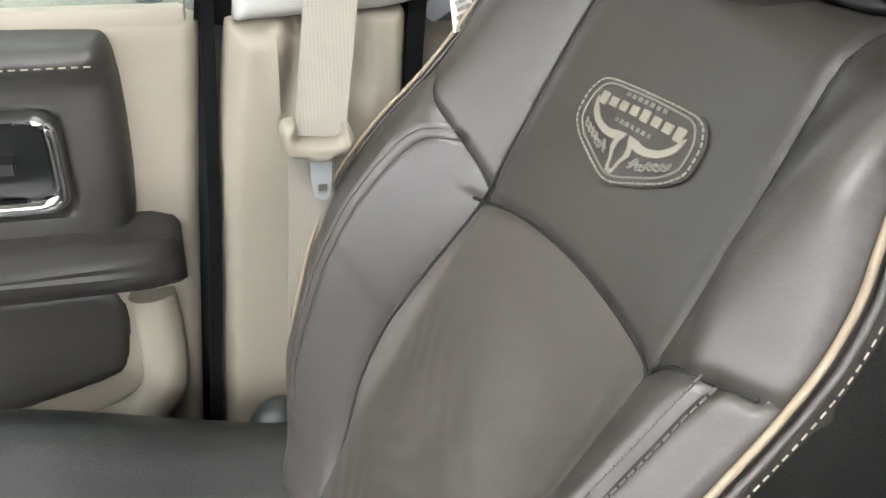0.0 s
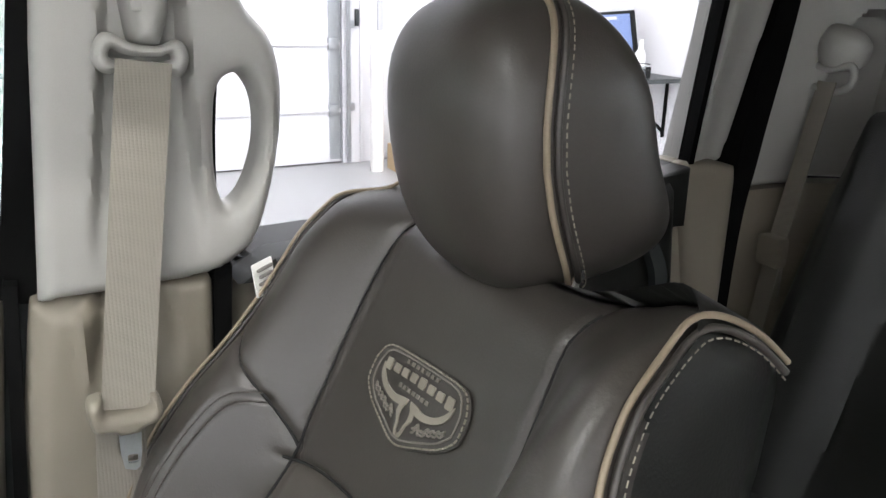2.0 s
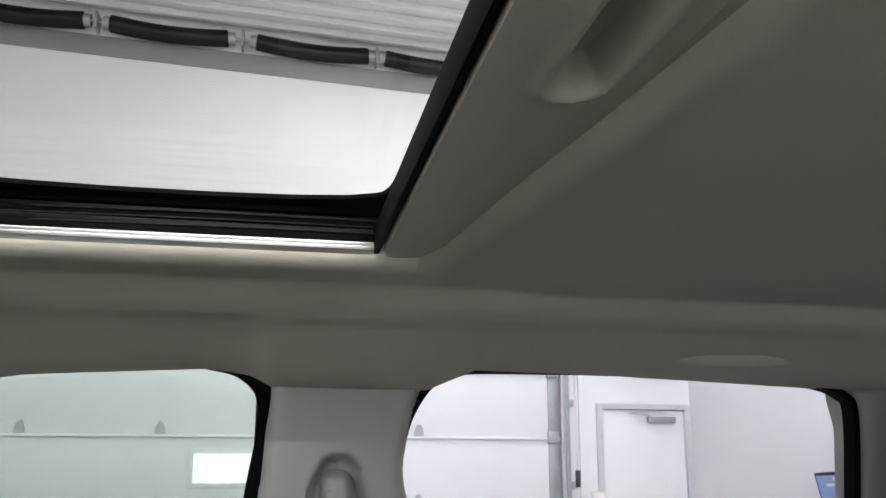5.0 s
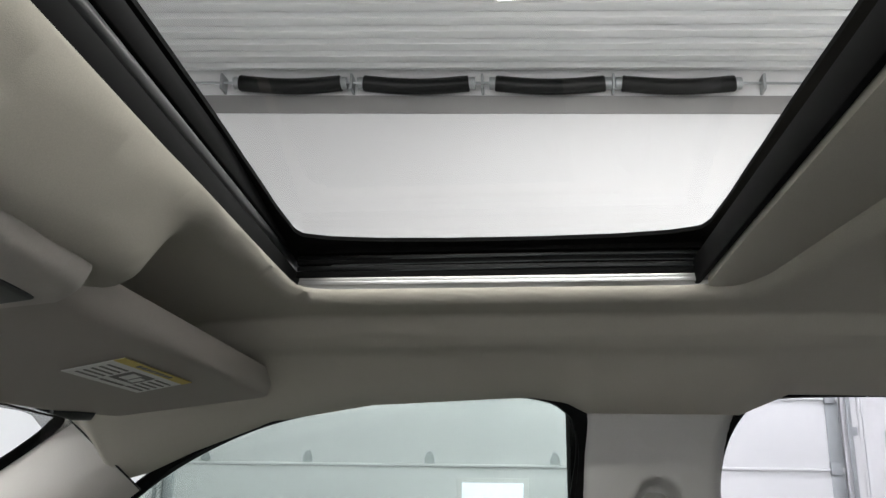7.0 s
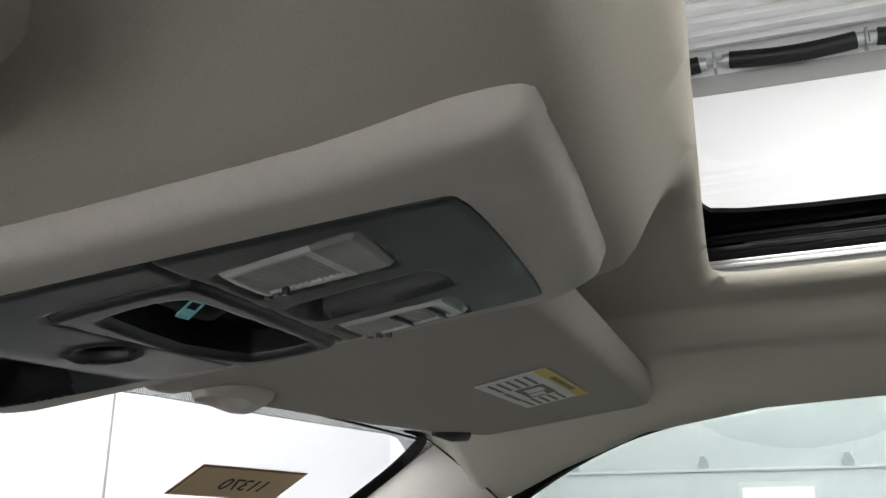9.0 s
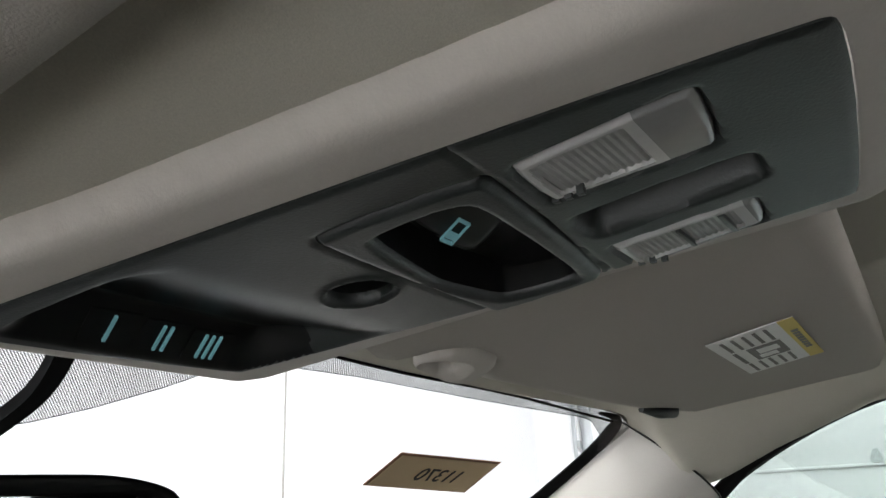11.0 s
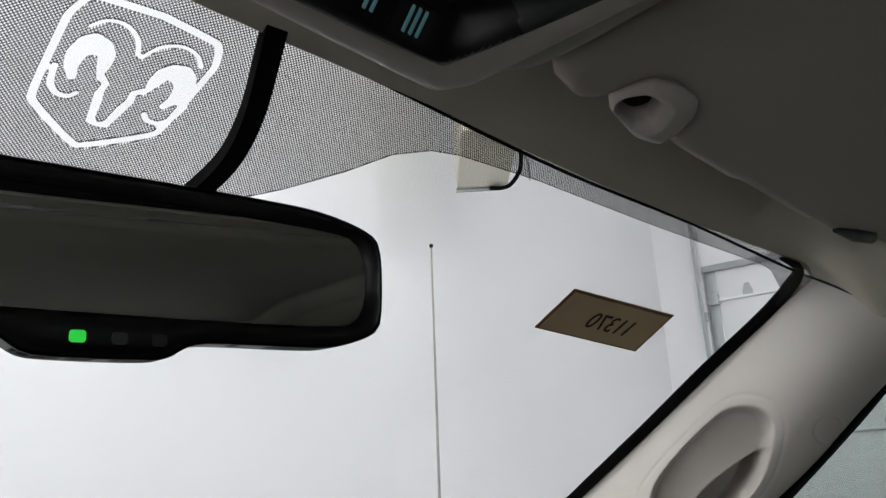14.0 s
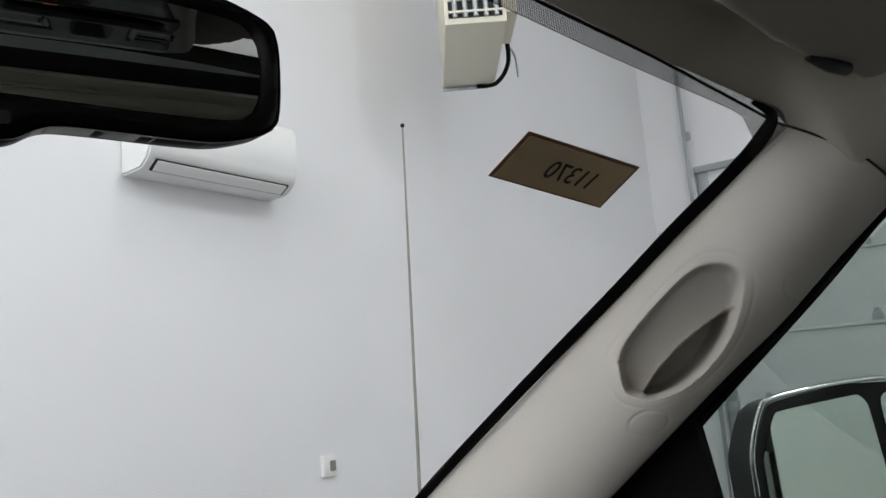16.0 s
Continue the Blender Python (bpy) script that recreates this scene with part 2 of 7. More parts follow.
def finish(name, me, mat, parent=None, label="", smooth=40):
    me.materials.append(mat)
    if smooth:
        bm = bmesh.new()
        bm.from_mesh(me)
        lim = radians(smooth)
        for f in bm.faces:
            f.smooth = True
        for e in bm.edges:
            if len(e.link_faces) == 2 and e.calc_face_angle(0) > lim:
                e.smooth = False
        bm.to_mesh(me)
        bm.free()
    ob = new(name, me)
    if parent is not None:
        ob.parent = parent
    if label:
        ob["label"] = label
    return ob


def part(name, bm, mat, parent=None, label="", smooth=52):
    bmesh.ops.recalc_face_normals(bm, faces=bm.faces)
    me = bpy.data.meshes.new(name)
    bm.to_mesh(me)
    bm.free()
    return finish(name, me, mat, parent, label, smooth)


def thing(name, label, category, group="", kind=""):
    ob = new(name)
    ob.empty_display_size = 0.05
    return tagged(ob, label, category, group, kind)


def box_bm(lo, hi, bevel=0.0, segs=2, bm=None):
    bm = bm or bmesh.new()
    c = [(a + b) / 2 for a, b in zip(lo, hi)]
    s = [abs(b - a) for a, b in zip(lo, hi)]
    r = bmesh.ops.create_cube(bm, size=1, matrix=Matrix.Translation(c) @ Matrix.Diagonal((*s, 1)))
    if bevel:
        es = {e for v in r["verts"] for e in v.link_edges}
        bmesh.ops.bevel(bm, geom=list(es), offset=min(bevel, min(s) * 0.45), segments=segs, affect="EDGES", profile=0.6)
    return bm


def box(name, lo, hi, mat, parent=None, bevel=0.003, label="", segs=2):
    return part(name, box_bm(lo, hi, bevel, segs), mat, parent, label)


def frame_of(tangent, hint):
    t = Vector(tangent).normalized()
    a = Vector(hint)
    n = (a - t * a.dot(t))
    if n.length < 1e-6:
        n = t.orthogonal()
    n.normalize()
    return t, n, t.cross(n)


def sweep_bm(points, section, hint=(0, 0, 1), closed=False, caps=True, bm=None, scale=None):
    """Sweep a closed 2D section along points; section x goes along hint."""
    bm = bm or bmesh.new()
    pts = [Vector(p) for p in points]
    rings = []
    n = len(pts)
    for i, p in enumerate(pts):
        a = pts[(i - 1) % n] if closed or i else pts[i]
        b = pts[(i + 1) % n] if closed or i < n - 1 else pts[i]
        t, u, w = frame_of(b - a, hint)
        k = scale[i] if scale else 1.0
        rings.append([bm.verts.new(p + u * sx * k + w * sy * k) for sx, sy in section])
    m = len(section)
    for i in range(n if closed else n - 1):
        A, B = rings[i], rings[(i + 1) % n]
        for j in range(m):
            bm.faces.new((A[j], A[(j + 1) % m], B[(j + 1) % m], B[j]))
    if caps and not closed:
        bm.faces.new(rings[0])
        bm.faces.new(rings[-1][::-1])
    return bm


def ring_section(r, n=8):
    return [(r * math.cos(2 * math.pi * k / n), r * math.sin(2 * math.pi * k / n)) for k in range(n)]


def flat_section(w, t):
    return [(-t / 2, -w / 2), (t / 2, -w / 2), (t / 2, w / 2), (-t / 2, w / 2)]


def tube(name, points, r, mat, parent=None, label="", n=8, closed=False, hint=(0, 0, 1)):
    return part(name, sweep_bm(points, ring_section(r, n), hint, closed), mat, parent, label)


def spline(points, per=8, closed=False):
    """Catmull-Rom through the points."""
    p = [np.array(q, float) for q in points]
    n = len(p)
    out = []
    for i in range(n if closed else n - 1):
        a, b, c, d = (p[(i + k) % n] if closed else p[min(max(i + k, 0), n - 1)] for k in (-1, 0, 1, 2))
        for s in np.linspace(0, 1, per, endpoint=False):
            out.append(0.5 * (2 * b + (c - a) * s + (2 * a - 5 * b + 4 * c - d) * s**2 + (3 * b - a - 3 * c + d) * s**3))
    if not closed:
        out.append(p[-1])
    return [tuple(q) for q in out]


def rounded(points, radius=0.2, times=3):
    """A closed outline with its corners cut round (Chaikin)."""
    p = [np.array(q, float) for q in points]
    for k in range(times):
        cut = radius if k == 0 else 0.25
        q = []
        for i in range(len(p)):
            a, b = p[i], p[(i + 1) % len(p)]
            q += [a * (1 - cut) + b * cut, a * cut + b * (1 - cut)]
        p = q
    return [tuple(q) for q in p]


def sd_poly(poly):
    """Signed distance to a closed outline: below zero inside."""
    P = np.array(poly, float)
    Q = np.roll(P, -1, 0)

    def f(a, b):
        pt = np.stack([np.ravel(a), np.ravel(b)], -1)
        best = np.full(len(pt), 1e9)
        inside = np.zeros(len(pt), bool)
        for s, e in zip(P, Q):
            d = e - s
            w = pt - s
            k = np.clip((w @ d) / (d @ d + 1e-15), 0, 1)
            best = np.minimum(best, ((w - k[:, None] * d) ** 2).sum(1))
            cross = (s[1] > pt[:, 1]) != (e[1] > pt[:, 1])
            xi = s[0] + (pt[:, 1] - s[1]) * d[0] / (d[1] if abs(d[1]) > 1e-12 else 1e-12)
            inside ^= cross & (pt[:, 0] < xi)
        r = np.sqrt(best)
        return np.where(inside, -r, r).reshape(np.shape(a))

    return f


def line_distance(points):
    """Distance to an open polyline."""
    P = np.array(points, float)

    def f(a, b):
        best = np.full(np.shape(a), 1e9)
        for s, e in zip(P[:-1], P[1:]):
            d = e - s
            k = np.clip(((a - s[0]) * d[0] + (b - s[1]) * d[1]) / (d @ d + 1e-15), 0, 1)
            best = np.minimum(best, (a - s[0] - k * d[0]) ** 2 + (b - s[1] - k * d[1]) ** 2)
        return np.sqrt(best)

    return f


def smooth(x, a, b):
    t = np.clip((x - a) / (b - a), 0, 1)
    return t * t * (3 - 2 * t)


def relief(name, sdf, lo, hi, step, place, back, mat, parent=None, facing=(0, 0, 1), label="", regions=None, smooth_angle=50):
    """A sheet over a plane shape: place(a, b, depth inside) gives its points, back is the way to its far side. regions: (function, names and materials)."""
    na, nb = int(math.ceil((hi[0] - lo[0]) / step)) + 1, int(math.ceil((hi[1] - lo[1]) / step)) + 1
    A, B = np.meshgrid(lo[0] + step * np.arange(na), lo[1] + step * np.arange(nb), indexing="ij")
    D = sdf(A, B)
    ok = D <= 0.5 * step
    cells = ok[:-1, :-1] & ok[1:, :-1] & ok[:-1, 1:] & ok[1:, 1:]
    count = np.zeros((na, nb), int)
    for di in (0, 1):
        for dj in (0, 1):
            count[di:na - 1 + di, dj:nb - 1 + dj] += cells
    rim = (count > 0) & (count < 4)
    h = step * 0.05
    for _ in range(2):
        a, b = A[rim], B[rim]
        d = sdf(a, b)
        ga, gb = (sdf(a + h, b) - sdf(a - h, b)) / (2 * h), (sdf(a, b + h) - sdf(a, b - h)) / (2 * h)
        g = np.maximum(ga * ga + gb * gb, 0.2)
        A[rim], B[rim] = a - np.clip(d * ga / g, -step, step), b - np.clip(d * gb / g, -step, step)
    D = sdf(A, B)
    X = np.asarray(place(A, B, np.maximum(-D, 0)))
    if X.shape[0] == 3 and X.ndim == 3 and X.shape[-1] != 3:
        X = np.moveaxis(X, 0, -1)
    ids = -np.ones((na, nb), int)
    I, J = np.nonzero(count)
    ids[I, J] = np.arange(len(I))
    V = X[I, J]
    ci, cj = np.nonzero(cells)
    F = np.stack([ids[ci, cj], ids[ci + 1, cj], ids[ci + 1, cj + 1], ids[ci, cj + 1]], 1)
    k = len(F) // 2
    nrm = np.cross(V[F[:, 1]] - V[F[:, 0]], V[F[:, 3]] - V[F[:, 0]]).sum(0)
    if nrm @ np.array(facing) < 0:
        F = F[:, ::-1]
    groups = [(name, mat, np.ones(len(F), bool))]
    if regions:
        which = regions[0](A[ci, cj] + step / 2, B[ci, cj] + step / 2)
        groups = [(nm, mt, which == n) for n, (nm, mt) in enumerate(regions[1])]
    made = []
    for nm, mt, sel in groups:
        f = F[sel]
        if not len(f):
            continue
        edge = {}
        for q in f.tolist():
            for x, y in zip(q, q[1:] + q[:1]):
                edge[(x, y)] = True
        border = [(x, y) for (x, y) in edge if (y, x) not in edge]
        used = np.unique(f)
        at = {int(v): n for n, v in enumerate(used)}
        verts = [tuple(V[v]) for v in used]
        faces = [tuple(at[v] for v in q) for q in f.tolist()]
        low = {}
        bk = np.array(back, float)
        for x, y in border:
            for v in (x, y):
                if v not in low:
                    low[v] = len(verts)
                    verts.append(tuple(V[v] + bk))
            faces.append((at[y], at[x], low[x], low[y]))
        made.append(link(nm, verts, faces, mt, parent, label if nm == name else "", smooth_angle))
    return made[0] if len(made) == 1 else made


def panel_bm(outline, origin, ax, ay, depth, bevel=0.0, bm=None, holes=()):
    """A plane outline given in axes ax, ay from origin, thickened by depth along ax x ay."""
    bm = bm or bmesh.new()
    o, ax, ay = Vector(origin), Vector(ax), Vector(ay)
    n = ax.cross(ay).normalized()
    top = [bm.verts.new(o + ax * a + ay * b + n * depth) for a, b in outline]
    low = [bm.verts.new(o + ax * a + ay * b) for a, b in outline]
    f = bm.faces.new(top)
    bm.faces.new(low[::-1])
    k = len(top)
    for i in range(k):
        bm.faces.new((low[i], low[(i + 1) % k], top[(i + 1) % k], top[i]))
    if bevel:
        bmesh.ops.bevel(bm, geom=list(f.edges), offset=bevel, segments=2, affect="EDGES", profile=0.6)
    return bm


def panel(name, outline, origin, ax, ay, depth, mat, parent=None, bevel=0.0, label=""):
    return part(name, panel_bm(outline, origin, ax, ay, depth, bevel), mat, parent, label)


def rect(w, h, r=0.0, n=4, cx=0.0, cy=0.0):
    if not r:
        return [(cx - w / 2, cy - h / 2), (cx + w / 2, cy - h / 2), (cx + w / 2, cy + h / 2), (cx - w / 2, cy + h / 2)]
    out = []
    for sx, sy, a0 in ((1, -1, -90), (1, 1, 0), (-1, 1, 90), (-1, -1, 180)):
        for k in range(n + 1):
            a = radians(a0 + 90 * k / n)
            out.append((cx + sx * (w / 2 - r) + r * math.cos(a), cy + sy * (h / 2 - r) + r * math.sin(a)))
    return out


def strip_bars(pts, w, h, origin, ax, ay, depth, mat, parent, name="print_bar"):
    for a, b, ww in pts:
        panel(name, rect(ww, h, cx=a, cy=b), origin, ax, ay, depth, mat, parent)


# ---- the hall round the truck ----
HX0, HX1, HY0, HY1, HZ = -7.5, 7.15, -3.86, 3.55, 5.5
tagged(box("floor", (HX0 - 0.2, HY0 - 0.4, -0.2), (HX1 + 0.9, HY1 + 0.8, 0.0), FLOOR, bevel=0), "smooth pale grey sealed concrete workshop floor", "floor", kind="structure")
tagged(box("wall_front", (HX0 - 0.3, HY1, 0), (HX1 + 0.6, HY1 + 0.2, HZ), WALL, bevel=0), "plain white painted workshop wall", "wall", kind="structure")
tagged(box("wall_back", (HX0, HY0 - 0.2, 0), (HX1 + 0.8, HY0, HZ), WALL, bevel=0), "plain white painted workshop wall", "wall", kind="structure")
tagged(box("wall_left", (HX0 - 0.2, HY0 - 0.2, 0), (HX0, HY1 + 0.2, HZ), WALL, bevel=0), "plain white painted workshop wall", "wall", kind="structure")
GD0, GD1, GDT = -2.40, 3.555, 3.24      # garage door opening, along y and up
ED0, ED1, EDT = -3.60, -2.79, 1.99     # exit door leaf
wall_bm = bmesh.new()
for lo, hi in (((HX1, HY0, 0), (HX1 + 0.2, ED0, HZ)), ((HX1, ED0, EDT), (HX1 + 0.2, ED1, HZ)), ((HX1, ED1, 0), (HX1 + 0.2, GD0, HZ)),
               ((HX1, GD0, GDT), (HX1 + 0.2, GD1, HZ)), ((HX1, GD1, 0), (HX1 + 0.2, HY1 + 0.6, HZ))):
    box_bm(lo, hi, bm=wall_bm)
tagged(part("wall_right", wall_bm, WALL, smooth=0), "white painted wall round a sectional door and an exit door", "wall", kind="structure")
tagged(box("wall_outer", (HX1 + 0.2, HY0 - 0.2, 0), (HX1 + 0.3, HY1 + 0.6, HZ), FRAME_GREY, bevel=0), "plain outer wall sheet behind the doors", "wall", kind="structure")

# ribbed metal ceiling
verts, faces = [], []
xs, zs = [], []
x = HX0 - 0.8
while x < HX1 + 1.6:
    for dx, dz in ((0, 0), (0.14, 0), (0.147, -0.055), (0.196, -0.055), (0.207, -0.018), (0.22, 0)):
        xs.append(x + dx)
        zs.append(HZ + dz)
    x += 0.23
for a, b in zip(xs, zs):
    verts += [(a + 0.33, HY0 - 0.2, b), (a - 0.33, HY1 + 0.5, b)]
for k in range(len(xs) - 1):
    faces.append((2 * k, 2 * k + 1, 2 * k + 3, 2 * k + 2))
top = len(verts)
verts += [(xs[0], HY0 - 0.2, HZ + 0.1), (xs[0], HY1 + 0.5, HZ + 0.1), (xs[-1], HY0 - 0.2, HZ + 0.1), (xs[-1], HY1 + 0.5, HZ + 0.1)]
faces.append((top, top + 2, top + 3, top + 1))
tagged(link("ceiling", verts, faces, CEIL, smooth=0), "ribbed white sheet metal ceiling", "ceiling", kind="structure")


def tube_light(x, y):
    t = thing("ceiling_light", "long white fluorescent strip light, lit, under the ceiling, one of a set mostly added unseen", "ceiling light", "strip lights")
    part("housing", box_bm((x - 0.09, y - 1.2, 5.385), (x + 0.09, y + 1.2, 5.44), 0.01), OFF_WHITE, t)
    for dx in (-0.045, 0.045):
        tube("lamp_tube", [(x + dx, y - 1.17, 5.36), (x + dx, y + 1.17, 5.36)], 0.016, TUBE, t)
    for dy in (-1.19, 1.19):
        box("end_cap", (x - 0.08, y + dy - 0.012, 5.335), (x + 0.08, y + dy + 0.012, 5.386), OFF_WHITE, t)


# tubes for the seen lamp and for those added out of view
for lx, ly, watts in LAMPS:
    tube_light(lx, ly)


def garage_door():
    t = thing("garage_door", "white sectional steel garage door, closed, with ribs and hinges", "garage door")
    h = 0.604
    z = -0.113
    k = 0
    while z < GDT - 0.02:
        lo, hi = max(z, 0.012), min(z + h, GDT)
        sec = box("section", (HX1 + 0.02, GD0 + 0.01, lo + 0.003), (HX1 + 0.065, GD1 - 0.01, hi - 0.003), DOOR_WHITE, t, bevel=0.004)
        prof = [(0, 0), (0.030, 0.004), (0.034, 0.012), (0.030, 0.022), (0, 0.026)]
        if 0.1 < lo:
            bm = bmesh.new()
            a = [bm.verts.new((HX1 + 0.02 - px, GD0 + 0.02, lo + pz - 0.004)) for px, pz in prof]
            b = [bm.verts.new((HX1 + 0.02 - px, GD1 - 0.02, lo + pz - 0.004)) for px, pz in prof]
            for i in range(len(prof) - 1):
                bm.faces.new((a[i], a[i + 1], b[i + 1], b[i]))
            bm.faces.new(a)
            bm.faces.new(b[::-1])
            part("rail", bm, DOOR_WHITE, sec)
            for hy in (-1.085, 0.01, 1.105, 2.20, 3.15):
                bm = panel_bm([(-0.045, 0), (0.045, 0), (0.045, 0.035), (0.018, 0.10), (-0.018, 0.10), (-0.045, 0.035)],
                              (HX1 + 0.006, hy, lo + 0.024), (0, 1, 0), (0, 0, 1), 0.010, 0.003)
                bmesh.ops.translate(bm, verts=bm.verts, vec=(-0.008, 0, 0))
                part("hinge", bm, STEEL, sec, "galvanised hinge plate")
            for hy in (GD0 + 0.09, GD1 - 0.09):
                box("roller_bracket", (HX1 - 0.035, hy - 0.045, lo - 0.03), (HX1 + 0.02, hy + 0.045, lo + 0.07), STEEL, sec, bevel=0.006)
        for sy in (GD0 + 0.07, GD1 - 0.07):
            box("end_stile", (HX1 + 0.012, sy - 0.055, lo + 0.03), (HX1 + 0.021, sy + 0.055, hi - 0.01), STEEL, sec, bevel=0.002)
        if k == 2 + 0:
            f = box("window_frame", (HX1 + 0.004, 0.24, 1.285), (HX1 + 0.021, 0.86, 1.605), OFF_WHITE, sec, bevel=0.006)
            box("pane", (HX1 - 0.001, 0.285, 1.325), (HX1 + 0.006, 0.815, 1.565), DAY, sec, bevel=0.001, label="small bright window pane")
        z += h
        k += 1
    for ty, sgn in ((GD0 - 0.05, 1), (GD1 + 0.03, -1)):
        box("track", (HX1 - 0.07, ty - 0.004, 0.02), (HX1 - 0.005, ty + 0.004, 4.6), STEEL, t, bevel=0.001)
        box("track", (HX1 - 0.075, ty - 0.004, 0.02), (HX1 - 0.069, ty + 0.036 * sgn, 4.6), STEEL, t, bevel=0.001)
        for bz in np.arange(0.5, 4.5, 0.75):
            box("track_bracket", (HX1 - 0.05, ty - 0.05, bz), (HX1 - 0.001, ty - 0.004, bz + 0.07), STEEL, t, bevel=0.002)
        # the curve where the track turns under the ceiling
        arc = [(HX1 - 0.04 - 0.4 * (1 - math.cos(a)), ty, 4.58 + 0.4 * math.sin(a)) for a in np.linspace(0, 1.5, 10)] + [(HX1 - 2.6, ty, 5.0)]
        part("upper_track", sweep_bm(arc, flat_section(0.05, 0.02), (0, 1, 0)), STEEL, t)
    box("top_strut", (HX1 - 0.045, GD0 + 0.02, GDT - 0.06), (HX1 + 0.019, GD1 - 0.02, GDT - 0.004), STEEL, t, bevel=0.008)
    tube("torsion_shaft", [(HX1 - 0.10, GD0 - 0.1, 5.31), (HX1 - 0.10, GD1 + 0.02, 5.31)], 0.014, STEEL, t)
    for sy in (2.55, 1.28, -0.02, -1.22):
        bm = bmesh.new()
        n = 52
        ctr = [(HX1 - 0.10, sy - 0.52 + 1.04 * i / n, 5.31 - 0.035 * math.sin(math.pi * i / n)) for i in range(n + 1)]
        sweep_bm(ctr, ring_section(0.082, 14), (0, 0, 1), bm=bm, scale=[1.0 if i % 2 else 0.93 for i in range(n + 1)])
        part("torsion_spring", bm, BLACK, t, "black wound torsion spring")
        for dy in (-0.55, 0.55):
            part("spring_cone", sweep_bm([(HX1 - 0.10, sy + dy - 0.03, 5.31), (HX1 - 0.10, sy + dy + 0.03, 5.31)], ring_section(0.062, 10)), STEEL, t)
    for sy in (3.25, 1.92, 0.63, -0.62, -2.0):
        box("bearing_plate", (HX1 - 0.16, sy - 0.012, 5.23), (HX1 - 0.002, sy + 0.012, 5.39), STEEL, t, bevel=0.004)
    return t


garage_door()
# grey strip laid where only shade falls over the garage door
tagged(box("trim_header", (HX1 - 0.012, GD0 - 0.08, 5.03), (HX1 - 0.0005, HY1 + 0.2, 5.22), SHADE_GREY, bevel=0.002), "grey strip standing in for the shade above the garage door", "header", kind="structure")
tagged(box("trim_door_post", (HX1 - 0.022, -2.60, 0.0), (HX1 - 0.0005, -2.56, 3.0), DOOR_WHITE, bevel=0.004), "white conduit post beside the garage door", "conduit", kind="structure")


def exit_door():
    t = thing("door_1", "closed white steel exit door with a grey frame and closer", "door", kind="structure")
    box("leaf", (HX1 + 0.012, ED0 + 0.004, 0.008), (HX1 + 0.055, ED1 - 0.004, EDT - 0.004), DOOR_WHITE, t)
    for lo, hi in (((HX1 - 0.02, ED0 - 0.075, 0), (HX1 + 0.03, ED0, EDT + 0.055)), ((HX1 - 0.02, ED1, 0), (HX1 + 0.03, ED1 + 0.06, EDT + 0.055)),
                   ((HX1 - 0.02, ED0, EDT), (HX1 + 0.03, ED1, EDT + 0.055))):
        box("door_frame", lo, hi, FRAME_GREY, t, bevel=0.004)
    box("door_closer", (HX1 - 0.045, -3.50, 1.865), (HX1 + 0.011, -3.23, 1.925), STEEL, t, bevel=0.012)
    part("closer_arm", sweep_bm([(HX1 - 0.03, -3.25, 1.93), (HX1 - 0.03, -3.05, 1.955), (HX1 - 0.028, -3.42, 1.985)], flat_section(0.018, 0.008), (0, 0, 1)), STEEL, t)
    box("push_bar", (HX1 - 0.06, ED0 + 0.06, 0.97), (HX1 + 0.011, ED1 - 0.08, 1.03), STEEL, t, bevel=0.012)


exit_door()


def text_mesh(name, body, size, m, mat, parent, depth=0.002):
    cu = bpy.data.curves.new(name, "FONT")
    cu.body, cu.size, cu.extrude, cu.align_x, cu.align_y = body, size, depth, "CENTER", "CENTER"
    tmp = bpy.data.objects.new(name, cu)
    scene.collection.objects.link(tmp)
    dg = bpy.context.evaluated_depsgraph_get()
    me = bpy.data.meshes.new_from_object(tmp.evaluated_get(dg))
    bpy.data.objects.remove(tmp)
    me.transform(m)
    me.materials.clear()
    me.materials.append(mat)
    ob = new(name, me)
    ob.parent = parent
    return ob


def exit_sign():
    t = thing("exit_sign", "white lit exit sign with red letters above the door", "exit sign")
    box("case", (HX1 - 0.06, -3.43, 2.31), (HX1 - 0.001, -3.09, 2.51), OFF_WHITE, t, bevel=0.01)
    m = Matrix.Translation((HX1 - 0.0625, -3.26, 2.41)) @ Matrix(((0, 0, -1, 0), (-1, 0, 0, 0), (0, 1, 0, 0), (0, 0, 0, 1)))
    text_mesh("letters", "EXIT", 0.165, m, RED, t)
    for dy in (-3.46, -3.06):
        tube("lamp_head", [(HX1 - 0.07, dy, 2.40), (HX1 - 0.02, dy, 2.40)], 0.03, OFF_WHITE, t, n=10)


exit_sign()


def small_wall_things():
    t = thing("light_switch", "small dark switch box on the white wall", "switch")
    box("box", (HX1 - 0.035, -3.83, 1.07), (HX1 - 0.001, -3.79, 1.15), CAR_DARK, t, bevel=0.004)
    t = thing("door_sensor", "small dark sensor box hanging beside the door track", "sensor")
    box("body", (HX1 - 0.05, -2.545, 1.27), (HX1 - 0.001, -2.515, 1.42), CAR_DARK, t, bevel=0.004)
    tube("cord", [(HX1 - 0.02, -2.53, 1.41), (HX1 - 0.02, -2.525, 2.4), (HX1 - 0.02, -2.53, 3.0)], 0.004, OFF_WHITE, t)
    t = thing("thermostat", "small white wall thermostat with a grey display", "thermostat")
    box("body", (2.440, HY1 - 0.028, 1.118), (2.518, HY1 - 0.001, 1.212), OFF_WHITE, t, bevel=0.006)
    box("display", (2.478, HY1 - 0.031, 1.140), (2.512, HY1 - 0.027, 1.186), INK, t, bevel=0.001)


small_wall_things()


